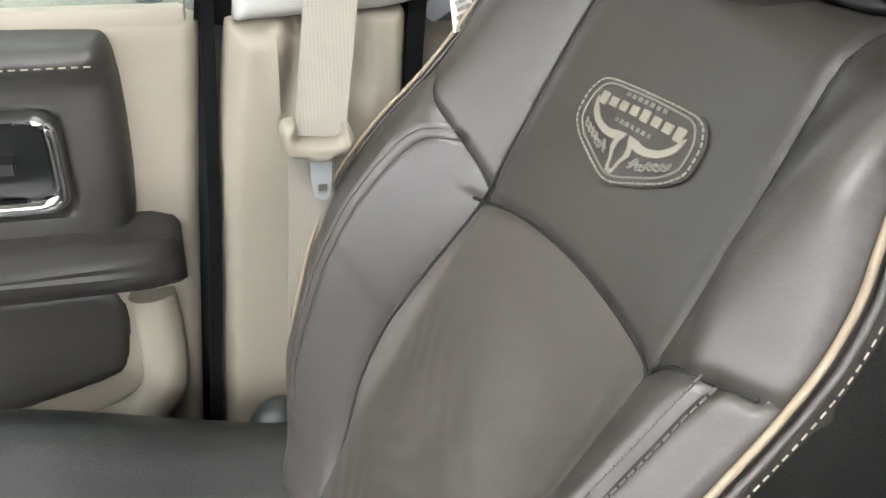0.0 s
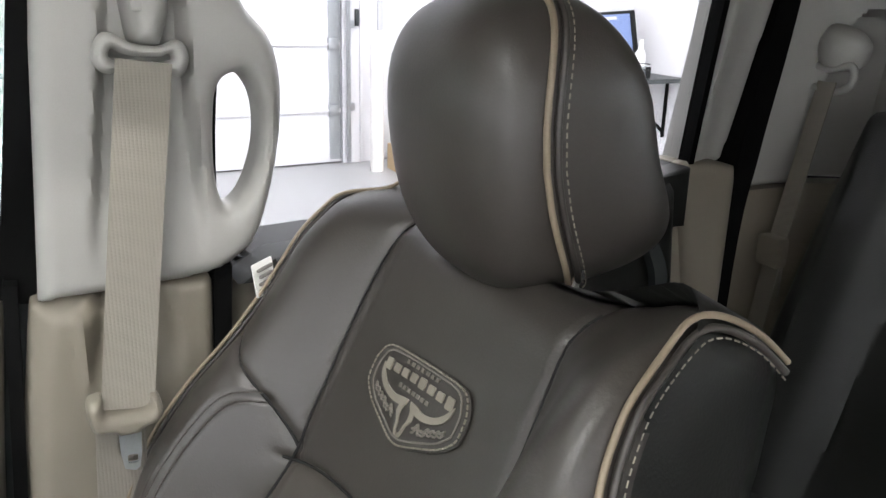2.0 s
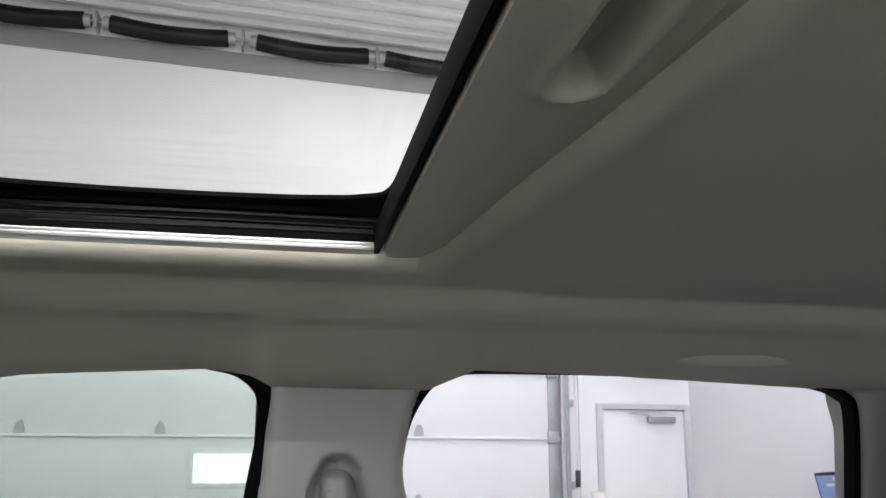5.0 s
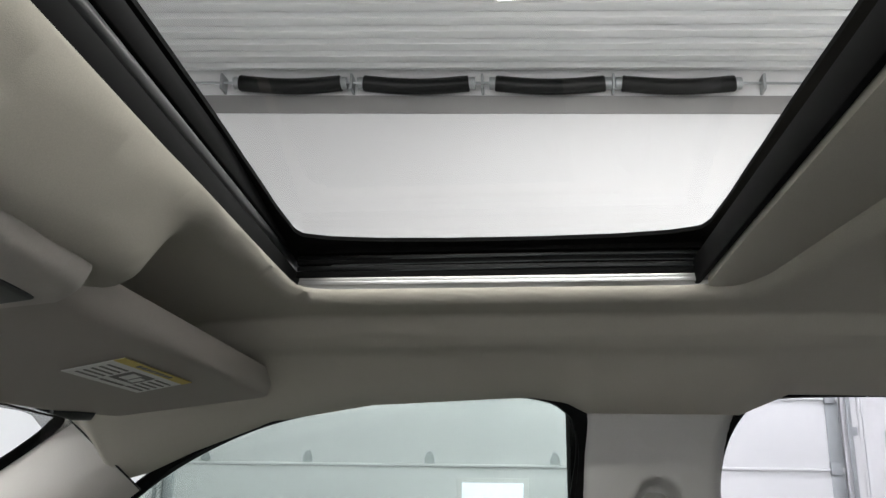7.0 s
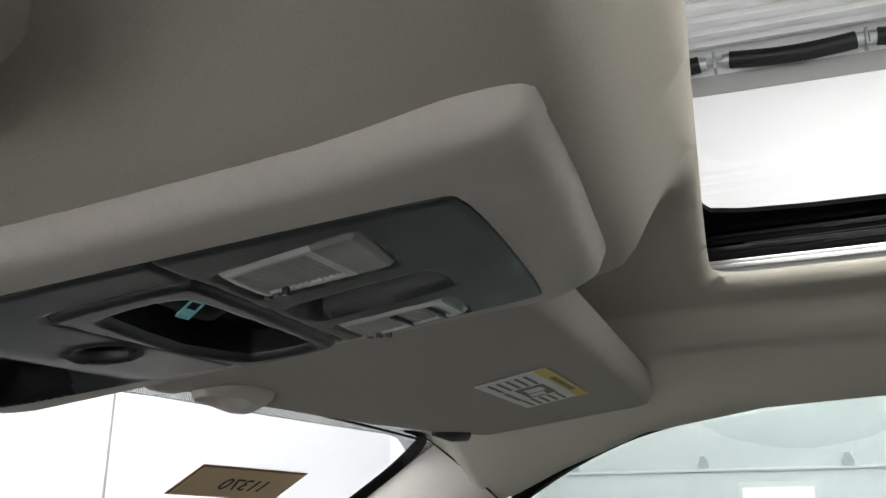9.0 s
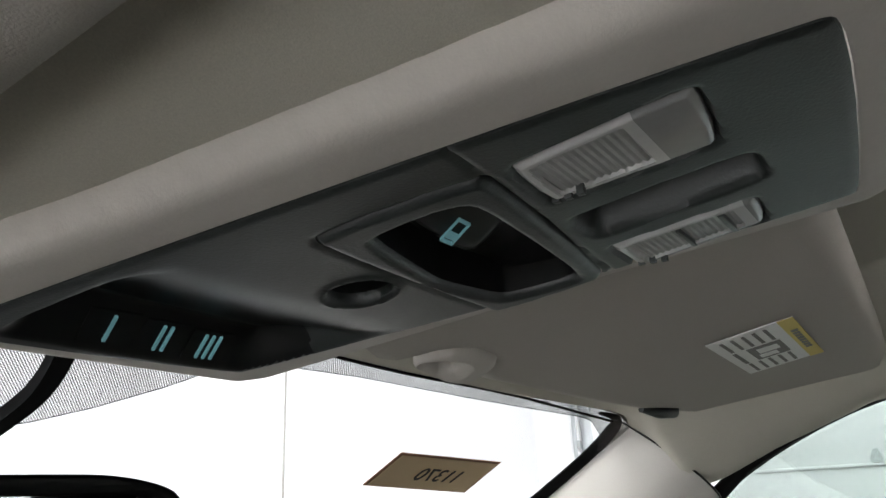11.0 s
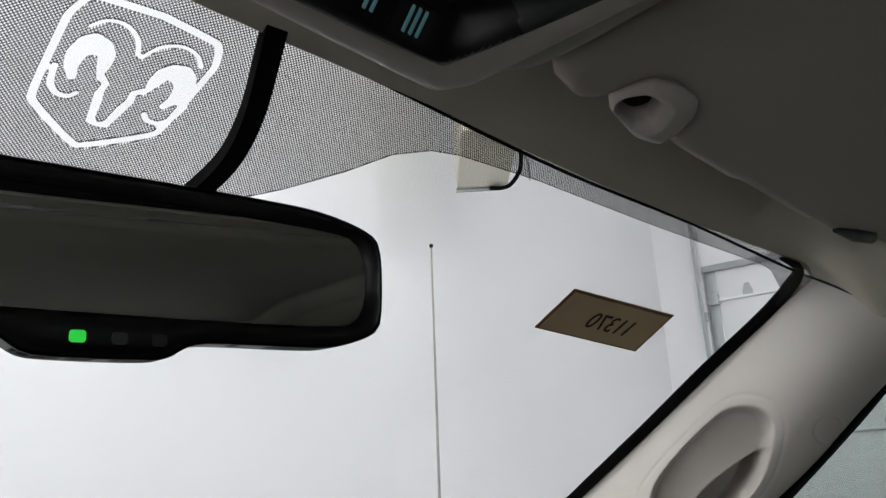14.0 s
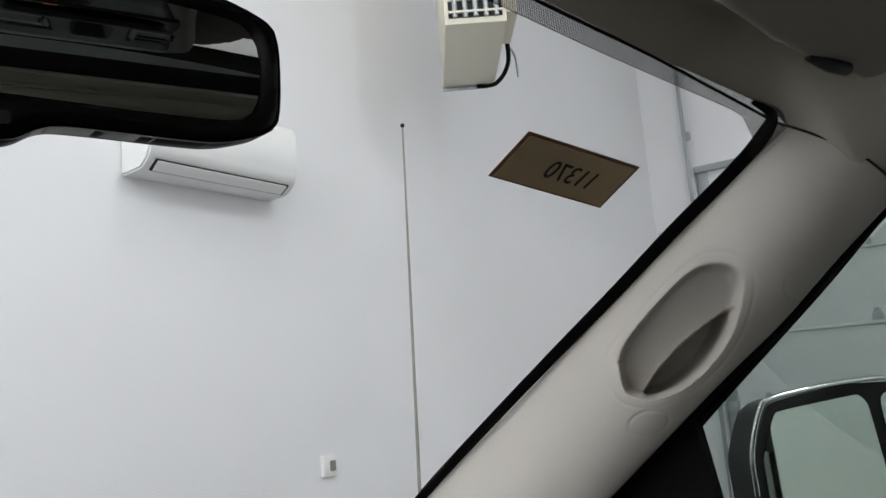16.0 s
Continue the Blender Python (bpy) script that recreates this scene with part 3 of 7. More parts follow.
def air_conditioner():
    t = thing("air_conditioner", "white split air conditioner mounted high on the wall", "air conditioner")
    x0, x1, zb = 1.485, 2.215, 2.36
    prof = [(0, 0), (-0.14, 0.0), (-0.19, 0.03), (-0.215, 0.08), (-0.22, 0.26), (-0.19, 0.295), (0, 0.30)]
    sec = [(HY1 - 0.001 + a, zb + b) for a, b in prof]
    bm = bmesh.new()
    A = [bm.verts.new((x0, y, z)) for y, z in sec]
    B = [bm.verts.new((x1, y, z)) for y, z in sec]
    k = len(sec)
    for i in range(k):
        bm.faces.new((A[i], A[(i + 1) % k], B[(i + 1) % k], B[i]))
    bm.faces.new(A)
    bm.faces.new(B[::-1])
    bmesh.ops.bevel(bm, geom=[e for e in bm.edges], offset=0.008, segments=2, affect="EDGES")
    part("body", bm, OFF_WHITE, t)
    u = Vector((0, -0.05, 0.03)).normalized()
    o = Vector((0, HY1 - 0.001 - 0.166, zb + 0.0155))
    nrm = Vector((1, 0, 0)).cross(u)
    fl = panel_bm(rect(0.655, 0.062, 0.004, cx=(x0 + x1) / 2), o - nrm * 0.0 , (1, 0, 0), u, 0.004, 0.001)
    # near-black sheet stands in for the shade round the louvre
    part("louvre_gap", fl, JOINT_SHADE, t)
    part("louvre", panel_bm(rect(0.635, 0.052, 0.004, cx=(x0 + x1) / 2), o, (1, 0, 0), u, 0.008, 0.002), OFF_WHITE, t)
    for dx, dz in ((0.04, 0.012), (0.075, 0.004), (0.055, -0.015)):
        part("button", panel_bm(rect(0.012, 0.005, cx=x1 - dx, cy=dz), o, (1, 0, 0), u, 0.004), INK, t)


air_conditioner()


def unit_heater():
    t = thing("unit_heater", "cream enamelled unit heater with a dark grille, hung from the ceiling", "heater")
    turn = Matrix.Translation((2.745, 2.645, 3.11)) @ Matrix.Rotation(radians(-48.5), 4, "Z")
    w, dp, h = 0.29, 0.82, 0.78

    def put(name, bm, mat, label=""):
        bm.transform(turn)
        return part(name, bm, mat, t, label)
    put("case", box_bm((-w / 2, 0, 0), (w / 2, dp, h), 0.012), CREAM)
    put("drip_lip", box_bm((-w / 2 - 0.004, dp - 0.02, -0.016), (w / 2 - 0.04, dp + 0.004, -0.001), 0.002), STEEL)
    # near-black sheet stands in for the shade behind the slats
    put("grille_back", box_bm((-w / 2 + 0.02, -0.004, 0.03), (w / 2 - 0.02, -0.001, h - 0.03)), JOINT_SHADE)
    for z in np.arange(0.05, h - 0.05, 0.06):
        put("slat", box_bm((-w / 2 + 0.02, -0.018, z), (w / 2 - 0.02, -0.004, z + 0.010), 0.002), CREAM)
    for x in np.arange(-w / 2 + 0.05, w / 2 - 0.03, 0.048):
        put("heat_tube", sweep_bm([(x, -0.008, 0.03), (x, -0.008, h - 0.03)], ring_section(0.012, 8)), STEEL)
    put("side_box", box_bm((w / 2 + 0.001, 0.12, 0.10), (w / 2 + 0.07, 0.50, 0.45), 0.006), CREAM)
    put("cable", sweep_bm(spline([(w / 2 + 0.05, 0.5, 0.14), (w / 2 + 0.06, 0.62, 0.04), (w / 2, 0.74, -0.02), (w / 2 - 0.10, 0.79, -0.012)], 6), ring_section(0.012, 8)), RUBBER)
    put("cable", sweep_bm(spline([(w / 2 + 0.05, 0.54, 0.12), (w / 2 + 0.10, 0.62, 0.08), (w / 2 + 0.12, 0.72, 0.0)], 6), ring_section(0.006, 6)), STEEL)
    put("gas_pipe", sweep_bm([(w / 2 + 0.06, 0.3, 0.30), (w / 2 + 0.35, 0.3, 0.34), (w / 2 + 0.62, 0.55, 0.30)], ring_section(0.014, 8)), STEEL)
    for y in (0.1, dp - 0.1):
        put("hanger_rod", sweep_bm([(0, y, h - 0.01), (0, y, HZ - 3.11)], ring_section(0.006, 6)), STEEL)


unit_heater()


def desk_corner():
    y = HY0

    t = thing("wall_desk", "grey fold-down wall desk on black diagonal brackets", "desk")
    box("top", (4.55, y + 0.002, 1.015), (6.30, y + 0.50, 1.045), CAR_DARK, t, bevel=0.005)
    for bx in (4.75, 5.35, 5.95):
        tube("bracket", [(bx, y + 0.02, 0.66), (bx, y + 0.45, 1.01)], 0.013, RUBBER, t)
        tube("bracket_post", [(bx, y + 0.015, 0.62), (bx, y + 0.015, 1.012)], 0.013, RUBBER, t)
    t.location = (-0.25, 0, 0.03)
    t = thing("monitor", "black flat computer monitor showing a blue screen", "monitor")
    a = Matrix.Translation((5.25, y + 0.16, 1.29)) @ Matrix.Rotation(radians(-10), 4, "X") @ Matrix.Rotation(radians(4), 4, "Y")
    bm = box_bm((-0.285, -0.02, -0.165), (0.285, 0.012, 0.165), 0.006)
    bm.transform(a)
    part("case", bm, BLACK, t)
    bm = box_bm((-0.265, 0.0125, -0.145), (0.265, 0.0145, 0.145))
    bm.transform(a)
    scr = part("screen", bm, SCREEN, t, "dim blue screen")
    for bx, bz, w in ((-0.12, 0.11, 0.2), (0.05, 0.07, 0.12), (-0.16, -0.06, 0.12)):
        bm = box_bm((bx, 0.015, bz), (bx + w, 0.016, bz + 0.02))
        bm.transform(a)
        part("screen_bar", bm, PAPER, scr)
    box("stand", (5.19, y + 0.11, 1.055), (5.31, y + 0.15, 1.18), BLACK, t, bevel=0.006)
    box("foot", (5.08, y + 0.06, 1.0455), (5.42, y + 0.25, 1.06), BLACK, t, bevel=0.006)
    t.location = (-0.25, 0, 0.03)
    t = thing("speaker", "small black desk speaker", "speaker")
    box("cabinet", (5.72, y + 0.15, 1.0455), (5.80, y + 0.27, 1.24), CAR_DARK, t, bevel=0.01)
    tube("driver", [(5.76, y + 0.268, 1.15), (5.76, y + 0.275, 1.15)], 0.03, STEEL, t, n=14)
    t.location = (-0.25, 0, 0.03)
    t = thing("keyboard", "dark keyboard with yellow notes on it", "keyboard")
    box("case", (5.12, y + 0.29, 1.0455), (5.52, y + 0.43, 1.062), BLACK, t, bevel=0.004)
    box("note", (5.10, y + 0.40, 1.0625), (5.30, y + 0.475, 1.07), YELLOW, t, bevel=0.001)
    t.location = (-0.25, 0, 0.03)
    t = thing("cup", "dark mug with a yellow band on the desk", "mug")
    tube("mug", [(4.93, y + 0.36, 1.0455), (4.93, y + 0.36, 1.15)], 0.038, BLACK, t, n=16)
    tube("band", [(4.93, y + 0.36, 1.115), (4.93, y + 0.36, 1.138)], 0.0395, YELLOW, t, n=16)
    t.location = (-0.25, 0, 0.03)
    t = thing("bottle", "clear spray bottle with a white cap", "bottle")
    part("bottle_body", sweep_bm([(4.84, y + 0.2, 1.0455), (4.84, y + 0.2, 1.19), (4.84, y + 0.2, 1.225), (4.84, y + 0.2, 1.25)], ring_section(0.036, 14), scale=[1, 1, 0.45, 0.4]), OFF_WHITE, t)
    tube("cap", [(4.84, y + 0.2, 1.2505), (4.84, y + 0.2, 1.285)], 0.017, PAPER, t, n=12)
    t.location = (-0.25, 0, 0.03)
    t = thing("tool_rack", "small black wire rack of jars on the desk", "rack")
    for k in range(5):
        tube("jar", [(4.62 + 0.045 * k, y + 0.3, 1.0455), (4.62 + 0.045 * k, y + 0.3, 1.12)], 0.018, (BLACK, STEEL, OFF_WHITE)[k % 3], t, n=10)
    for z in (1.10, 1.14):
        tube("wire", [(4.58, y + 0.325, z), (4.84, y + 0.325, z)], 0.004, BLACK, t)
    t.location = (-0.25, 0, 0.03)
    t = thing("desk_ornament", "small red and white desk ornament", "ornament")
    part("ornament", sweep_bm([(6.08, y + 0.3, 1.0455), (6.08, y + 0.3, 1.09), (6.07, y + 0.3, 1.13), (6.03, y + 0.3, 1.16)], ring_section(0.04, 12), scale=[1, 1.1, 0.8, 0.3]), PAPER, t)
    tube("hoop", spline([(6.12, y + 0.3, 1.07), (6.14, y + 0.3, 1.15), (6.08, y + 0.3, 1.19), (5.99, y + 0.3, 1.20)], 5), 0.008, BLACK, t)
    tube("ball", [(6.06, y + 0.33, 1.10), (6.06, y + 0.35, 1.10)], 0.022, RED_PAINT, t, n=10)
    t.location = (-0.25, 0, 0.03)
    t = thing("tool_pouch", "orange tool pouch with a blue card hanging below the desk", "pouch")
    part("pouch", sweep_bm(spline([(5.60, y + 0.05, 0.88), (5.61, y + 0.06, 0.80), (5.59, y + 0.06, 0.70), (5.57, y + 0.05, 0.62)], 5), ring_section(0.06, 10), scale=[0.4, .7, .9, 1.1, 1.2, 1.1, 1.0, 0.9, 1.0, 1.1, 1.2, 1.1, 1.0, 0.9, 0.8, 0.6]), ORANGE, t)
    box("card", (5.52, y + 0.03, 0.50), (5.60, y + 0.05, 0.62), BLUE, t, bevel=0.004)
    tube("hook", [(5.60, y + 0.001, 0.93), (5.60, y + 0.05, 0.90)], 0.005, STEEL, t)
    t.location = (-0.07, 0, 0)
    t = thing("wall_cable", "loose dark cables hanging down the wall", "cable")
    for pts in ([(5.86, 1.01), (5.83, 0.7), (5.80, 0.45), (5.72, 0.33), (5.60, 0.30)], [(5.66, 1.01), (5.68, 0.7), (5.63, 0.45), (5.66, 0.2), (5.58, 0.05)],
                [(6.62, 0.52), (6.5, 0.40), (6.2, 0.28), (5.95, 0.4), (5.86, 0.65), (5.9, 1.0)]):
        tube("cable", spline([(a, y + 0.012, b) for a, b in pts], 6), 0.006, RUBBER, t, n=6)
    t.location = (-0.07, 0, 0)
    t = thing("wall_socket", "small dark wall socket with a plug", "socket")
    box("plate", (6.60, y + 0.001, 0.50), (6.68, y + 0.02, 0.62), CAR_DARK, t, bevel=0.004)
    t = thing("computer_case", "dark grey computer case standing on the floor", "computer")
    box("case", (5.36, y + 0.04, 0.001), (5.78, y + 0.30, 0.40), CAR_DARK, t, bevel=0.008)
    box("front", (5.38, y + 0.30, 0.02), (5.76, y + 0.308, 0.38), BLACK, t, bevel=0.003)
    t.location = (-0.3, 0, 0)
    t = thing("plastic_bag", "pale blue plastic bag on the floor", "bag")
    part("bag", sweep_bm([(6.1, y + 0.2, 0.001), (6.1, y + 0.2, 0.1), (6.12, y + 0.2, 0.2), (6.08, y + 0.2, 0.3)], ring_section(0.13, 12), scale=[1, 1.1, 0.9, 0.5]), LIGHT_BLUE, t)
    t.location = (-0.3, 0, 0)
    t = thing("orange_bucket", "orange plastic bucket of tools on the floor", "bucket")
    part("bucket", sweep_bm([(6.38, y + 0.22, 0.001), (6.38, y + 0.22, 0.26)], ring_section(0.14, 16), scale=[0.8, 1]), ORANGE, t)
    part("tools", sweep_bm([(6.35, y + 0.2, 0.261), (6.40, y + 0.22, 0.31), (6.32, y + 0.2, 0.34)], ring_section(0.07, 8), scale=[1, 0.8, 0.3]), PAPER, t)
    t.location = (-0.3, 0, 0)
    t = thing("cardboard_box", "brown cardboard boxes stacked on the floor by the wall", "box")
    for lo, hi in (((6.62, -3.30, 0.001), (7.05, -2.80, 0.24)), ((6.70, -3.22, 0.2415), (7.05, -2.86, 0.42))):
        box("carton", lo, hi, KRAFT, t, bevel=0.006)
    t = thing("paper_tube", "tall white cardboard tube standing by the wall", "tube")
    tube("roll", [(6.95, -2.66, 0.001), (6.95, -2.66, 1.25)], 0.06, PAPER, t, n=16)


desk_corner()


def parked_car():
    """A low hatchback parked across, its rear towards the truck."""
    t = thing("parked_car", "dark low hatchback with a pale rear window beside the truck", "car")
    y0, y1 = -0.15, 1.62
    body = rounded([(2.48, 0.30), (2.45, 0.60), (2.52, 0.86), (2.70, 0.93), (5.6, 0.90), (6.7, 0.78), (6.9, 0.62), (6.88, 0.28), (2.60, 0.24)], 0.12, 2)
    part("body", panel_bm(body, (0, y1, 0), (1, 0, 0), (0, 0, 1), y1 - y0, 0.03), CAR_DARK, t)
    cabin = [(2.56, 0.905), (2.66, 1.12), (2.80, 1.255), (3.05, 1.29), (4.2, 1.29), (4.5, 1.25), (5.35, 0.905)]
    bm = bmesh.new()
    rows = []
    for k, (yy, kk) in enumerate(((y0 + 0.06, 0.0), (y0 + 0.22, 1.0), (y1 - 0.22, 1.0), (y1 - 0.06, 0.0))):
        rows.append([bm.verts.new((x + (0.06 if not kk and z < 1.2 and x < 4 else 0), yy, 0.905 + (z - 0.905) * (0.04 + 0.96 * kk))) for x, z in cabin])
    for A, B in zip(rows[:-1], rows[1:]):
        for q in range(len(A) - 1):
            bm.faces.new((A[q], A[q + 1], B[q + 1], B[q]))
        bm.faces.new((A[0], B[0], B[-1], A[-1]))
    bm.faces.new(rows[0])
    bm.faces.new(rows[-1][::-1])
    bmesh.ops.bevel(bm, geom=[e for e in bm.edges if e.calc_length() > 0.3], offset=0.02, segments=2, affect="EDGES")
    part("cabin", bm, CAR_PAINT, t, "silver roof and pillars")
    u = Vector((0.20, 0, 0.30)).normalized()
    win = rounded([(-0.62, 0.06), (0.62, 0.06), (0.54, 0.33), (-0.54, 0.33)], 0.1, 3)
    part("rear_window", panel_bm(win, Vector((2.565, (y0 + y1) / 2, 0.905)) - Vector((u.z, 0, -u.x)) * 0.004, (0, 1, 0), u, -0.008), MIRROR_GREEN, t, "pale reflecting rear window")
    for wx in (3.15, 6.0):
        for wy in (y0 + 0.005, y1 - 0.205):
            w = tube("wheel", [(wx, wy, 0.31), (wx, wy + 0.20, 0.31)], 0.31, RUBBER, t, n=24)
            tube("rim", [(wx, wy - 0.012, 0.31), (wx, wy + 0.212, 0.31)], 0.2, ALU, w, n=18)
    for wy in (y0 + 0.06, y1 - 0.32):
        box("tail_lamp", (2.45, wy, 0.66), (2.56, wy + 0.26, 0.80), RED_PAINT, t, bevel=0.02)
    box("wiper", (2.555, 0.55, 0.945), (2.575, 0.95, 0.957), RUBBER, t, bevel=0.004)


parked_car()
t = thing("storage_tank", "short white round tank standing in the corner", "tank")
part("tank", sweep_bm([(6.75, 3.25, 0.0), (6.75, 3.25, 0.62), (6.75, 3.25, 0.68), (6.75, 3.25, 0.70)], ring_section(0.16, 20), scale=[1, 1, 0.8, 0.3]), OFF_WHITE, t)


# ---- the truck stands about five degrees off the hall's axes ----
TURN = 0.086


def fit_to_turned_wall(names, side):
    """Slide what is on the side wall or the front wall along the camera's rays onto the turned wall plane, slightly
    scaled to fit the view.
    """
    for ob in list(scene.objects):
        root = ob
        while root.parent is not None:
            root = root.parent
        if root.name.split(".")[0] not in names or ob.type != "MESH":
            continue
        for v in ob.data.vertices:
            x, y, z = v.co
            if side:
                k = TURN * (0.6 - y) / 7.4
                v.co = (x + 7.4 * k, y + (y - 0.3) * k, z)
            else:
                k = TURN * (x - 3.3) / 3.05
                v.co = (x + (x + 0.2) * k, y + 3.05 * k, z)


fit_to_turned_wall(("wall_right", "wall_outer", "garage_door", "trim_header", "trim_door_post", "door_1", "exit_sign", "light_switch", "door_sensor"), True)
fit_to_turned_wall(("thermostat", "air_conditioner"), False)
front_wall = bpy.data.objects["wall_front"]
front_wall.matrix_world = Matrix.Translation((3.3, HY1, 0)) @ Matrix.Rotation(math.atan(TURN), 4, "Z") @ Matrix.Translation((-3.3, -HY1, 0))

# ---- the truck's cab: shell ----
def edge_z(y):
    """Height of the headliner's side edge, above the door windows."""
    return np.interp(y, [-1.2, -0.80, -0.66, -0.30, -0.14, -0.08, 0.10, 0.125, 0.17, 0.37, 0.50, 0.60, 0.66, 0.69, 0.73, 0.76, 0.82], [1.72, 1.72, 1.718, 1.731, 1.733, 1.708, 1.709, 1.722, 1.729, 1.719, 1.698, 1.660, 1.632, 1.624, 1.672, 1.702, 1.705])


swell_sd = sd_poly(rounded([(-0.75, 0.28), (0.04, 0.30), (0.08, 0.358), (0.130, 0.388), (0.164, 0.424), (0.140, 0.47), (0.085, 0.78), (-0.75, 0.78)], 0.1, 2))
console_gap = sd_poly([(-0.076, 0.416), (0.066, 0.437), (0.040, 0.695), (-0.130, 0.690), (-0.116, 0.62), (-0.098, 0.522)])


def con_z(x, y):
    """Plane of the overhead console's face."""
    return 1.707 - (0.012 * (x + 0.027) + 0.151 * (y - 0.579)) / 0.988


CONSOLE_OUT = rounded([(-0.098, 0.3885), (0.074, 0.4065), (0.095, 0.432), (0.074, 0.538), (0.060, 0.63), (0.047, 0.708), (0.033, 0.724), (-0.136, 0.721), (-0.153, 0.706), (-0.142, 0.662), (-0.129, 0.612), (-0.112, 0.522), (-0.101, 0.455)], 0.05, 3)
console_sd = sd_poly(CONSOLE_OUT)


def roof_z(x, y):
    ax = np.abs(x)
    z = 1.795 + 0 * y
    z = z - 0.052 * smooth(y, 0.43, 0.78) - 0.03 * smooth(-y, 0.75, 1.1)
    # step beside the sunroof rim
    z = z - 0.016 * smooth(ax, 0.488, 0.512) - 0.006 * np.exp(-((ax - 0.535) / 0.02) ** 2)
    t = smooth(ax, 0.50, 0.70)
    z = z * (1 - t) + edge_z(y) * t
    # rear part of the roof swells down behind the sunroof
    z = z - 0.012 * smooth(-y, 0.10, 0.2) * (1 - smooth(ax, 0.3, 0.6))
    # front edge lies on the windshield
    front = np.interp(ax, [0.0, 0.114, 0.178, 0.285, 0.439, 0.634, 0.70], [1.736, 1.733, 1.729, 1.723, 1.715, 1.709, 1.70])
    w = smooth(y, 0.68, 0.775) * (1 - smooth(ax, 0.635, 0.675))
    z = z * (1 - w) + front * w
    # swelling that carries the console
    z = z - 0.049 * (1 - smooth(swell_sd(x, y), -0.030, 0.022)) * np.clip((x + 0.50) / 0.36, 0, 1) * (1 - smooth(y, 0.69, 0.75)) * smooth(hole_sd(x, y), -0.004, 0.042)
    # it rolls down to meet the console's edge on the driver side
    w = (1 - smooth(console_sd(x, y), 0.0, 0.060)) * (1 - smooth(x, -0.09, 0.0)) * smooth(y, 0.36, 0.44)
    return z * (1 - w) + (con_z(x, y) + 0.0105) * w


roof_outline = [(0.0, 0.797), (0.114, 0.792), (0.178, 0.790), (0.285, 0.784), (0.439, 0.771), (0.634, 0.753), (0.664, 0.747), (0.690, 0.715), (0.704, 0.685), (0.706, 0.60), (0.706, 0.45), (0.70, 0.30), (0.695, 0.11), (0.69, 0.02), (0.695, -0.09), (0.70, -0.30),
                (0.715, -0.66), (0.74, -0.80), (0.72, -1.05), (0.60, -1.135), (0.0, -1.15)]
roof_outline = roof_outline + [(-a, b) for a, b in roof_outline[-2:0:-1]]
roof_sd = sd_poly(roof_outline)
hole = rounded([(-0.43, -0.115), (0.07, -0.071), (0.24, -0.052), (0.37, -0.041), (0.408, -0.028), (0.420, 0.02), (0.420, 0.30), (0.420, 0.392), (-0.43, 0.322)], 0.07, 3)
hole_sd = sd_poly(hole)


def roof_place(a, b, d):
    h = np.maximum(hole_sd(a, b), 0)
    lift = 0.009 * (1 - np.sqrt(np.clip(1 - (1 - np.clip(h / 0.014, 0, 1)) ** 2, 0, 1)))
    return np.stack([a, b, roof_z(a, b) + lift], -1)


headliner = relief("ceiling_headliner", lambda a, b: np.maximum(np.maximum(roof_sd(a, b), -hole_sd(a, b)), -console_gap(a, b)), (-0.75, -1.16), (0.75, 0.82), 0.0075, roof_place, (0, 0, 0.004), CLOTH, facing=(0, 0, -1))
tagged(headliner, "beige-grey woven cloth headliner moulded round the sunroof", "headliner", kind="structure")


def outer_roof():
    def place(a, b, d):
        return np.stack([a, b, 1.93 - 0.05 * (a / 0.75) ** 2 - 0.05 * smooth(b, 0.5, 0.85) - 0.02 * smooth(d * -1, -0.05, 0)], -1)
    glass_hole = sd_poly(rect(1.12, 0.72, 0.05, cx=0.0, cy=0.18))
    ob = relief("roof_panel", lambda a, b: np.maximum(sd_poly(rect(1.56, 2.1, 0.1, cx=0, cy=-0.22))(a, b), -glass_hole(a, b)), (-0.8, -1.3), (0.8, 0.86), 0.03, place, (0, 0, -0.02), CAR_DARK)
    tagged(ob, "dark painted steel roof panel round the sunroof", "roof", kind="structure")


outer_roof()


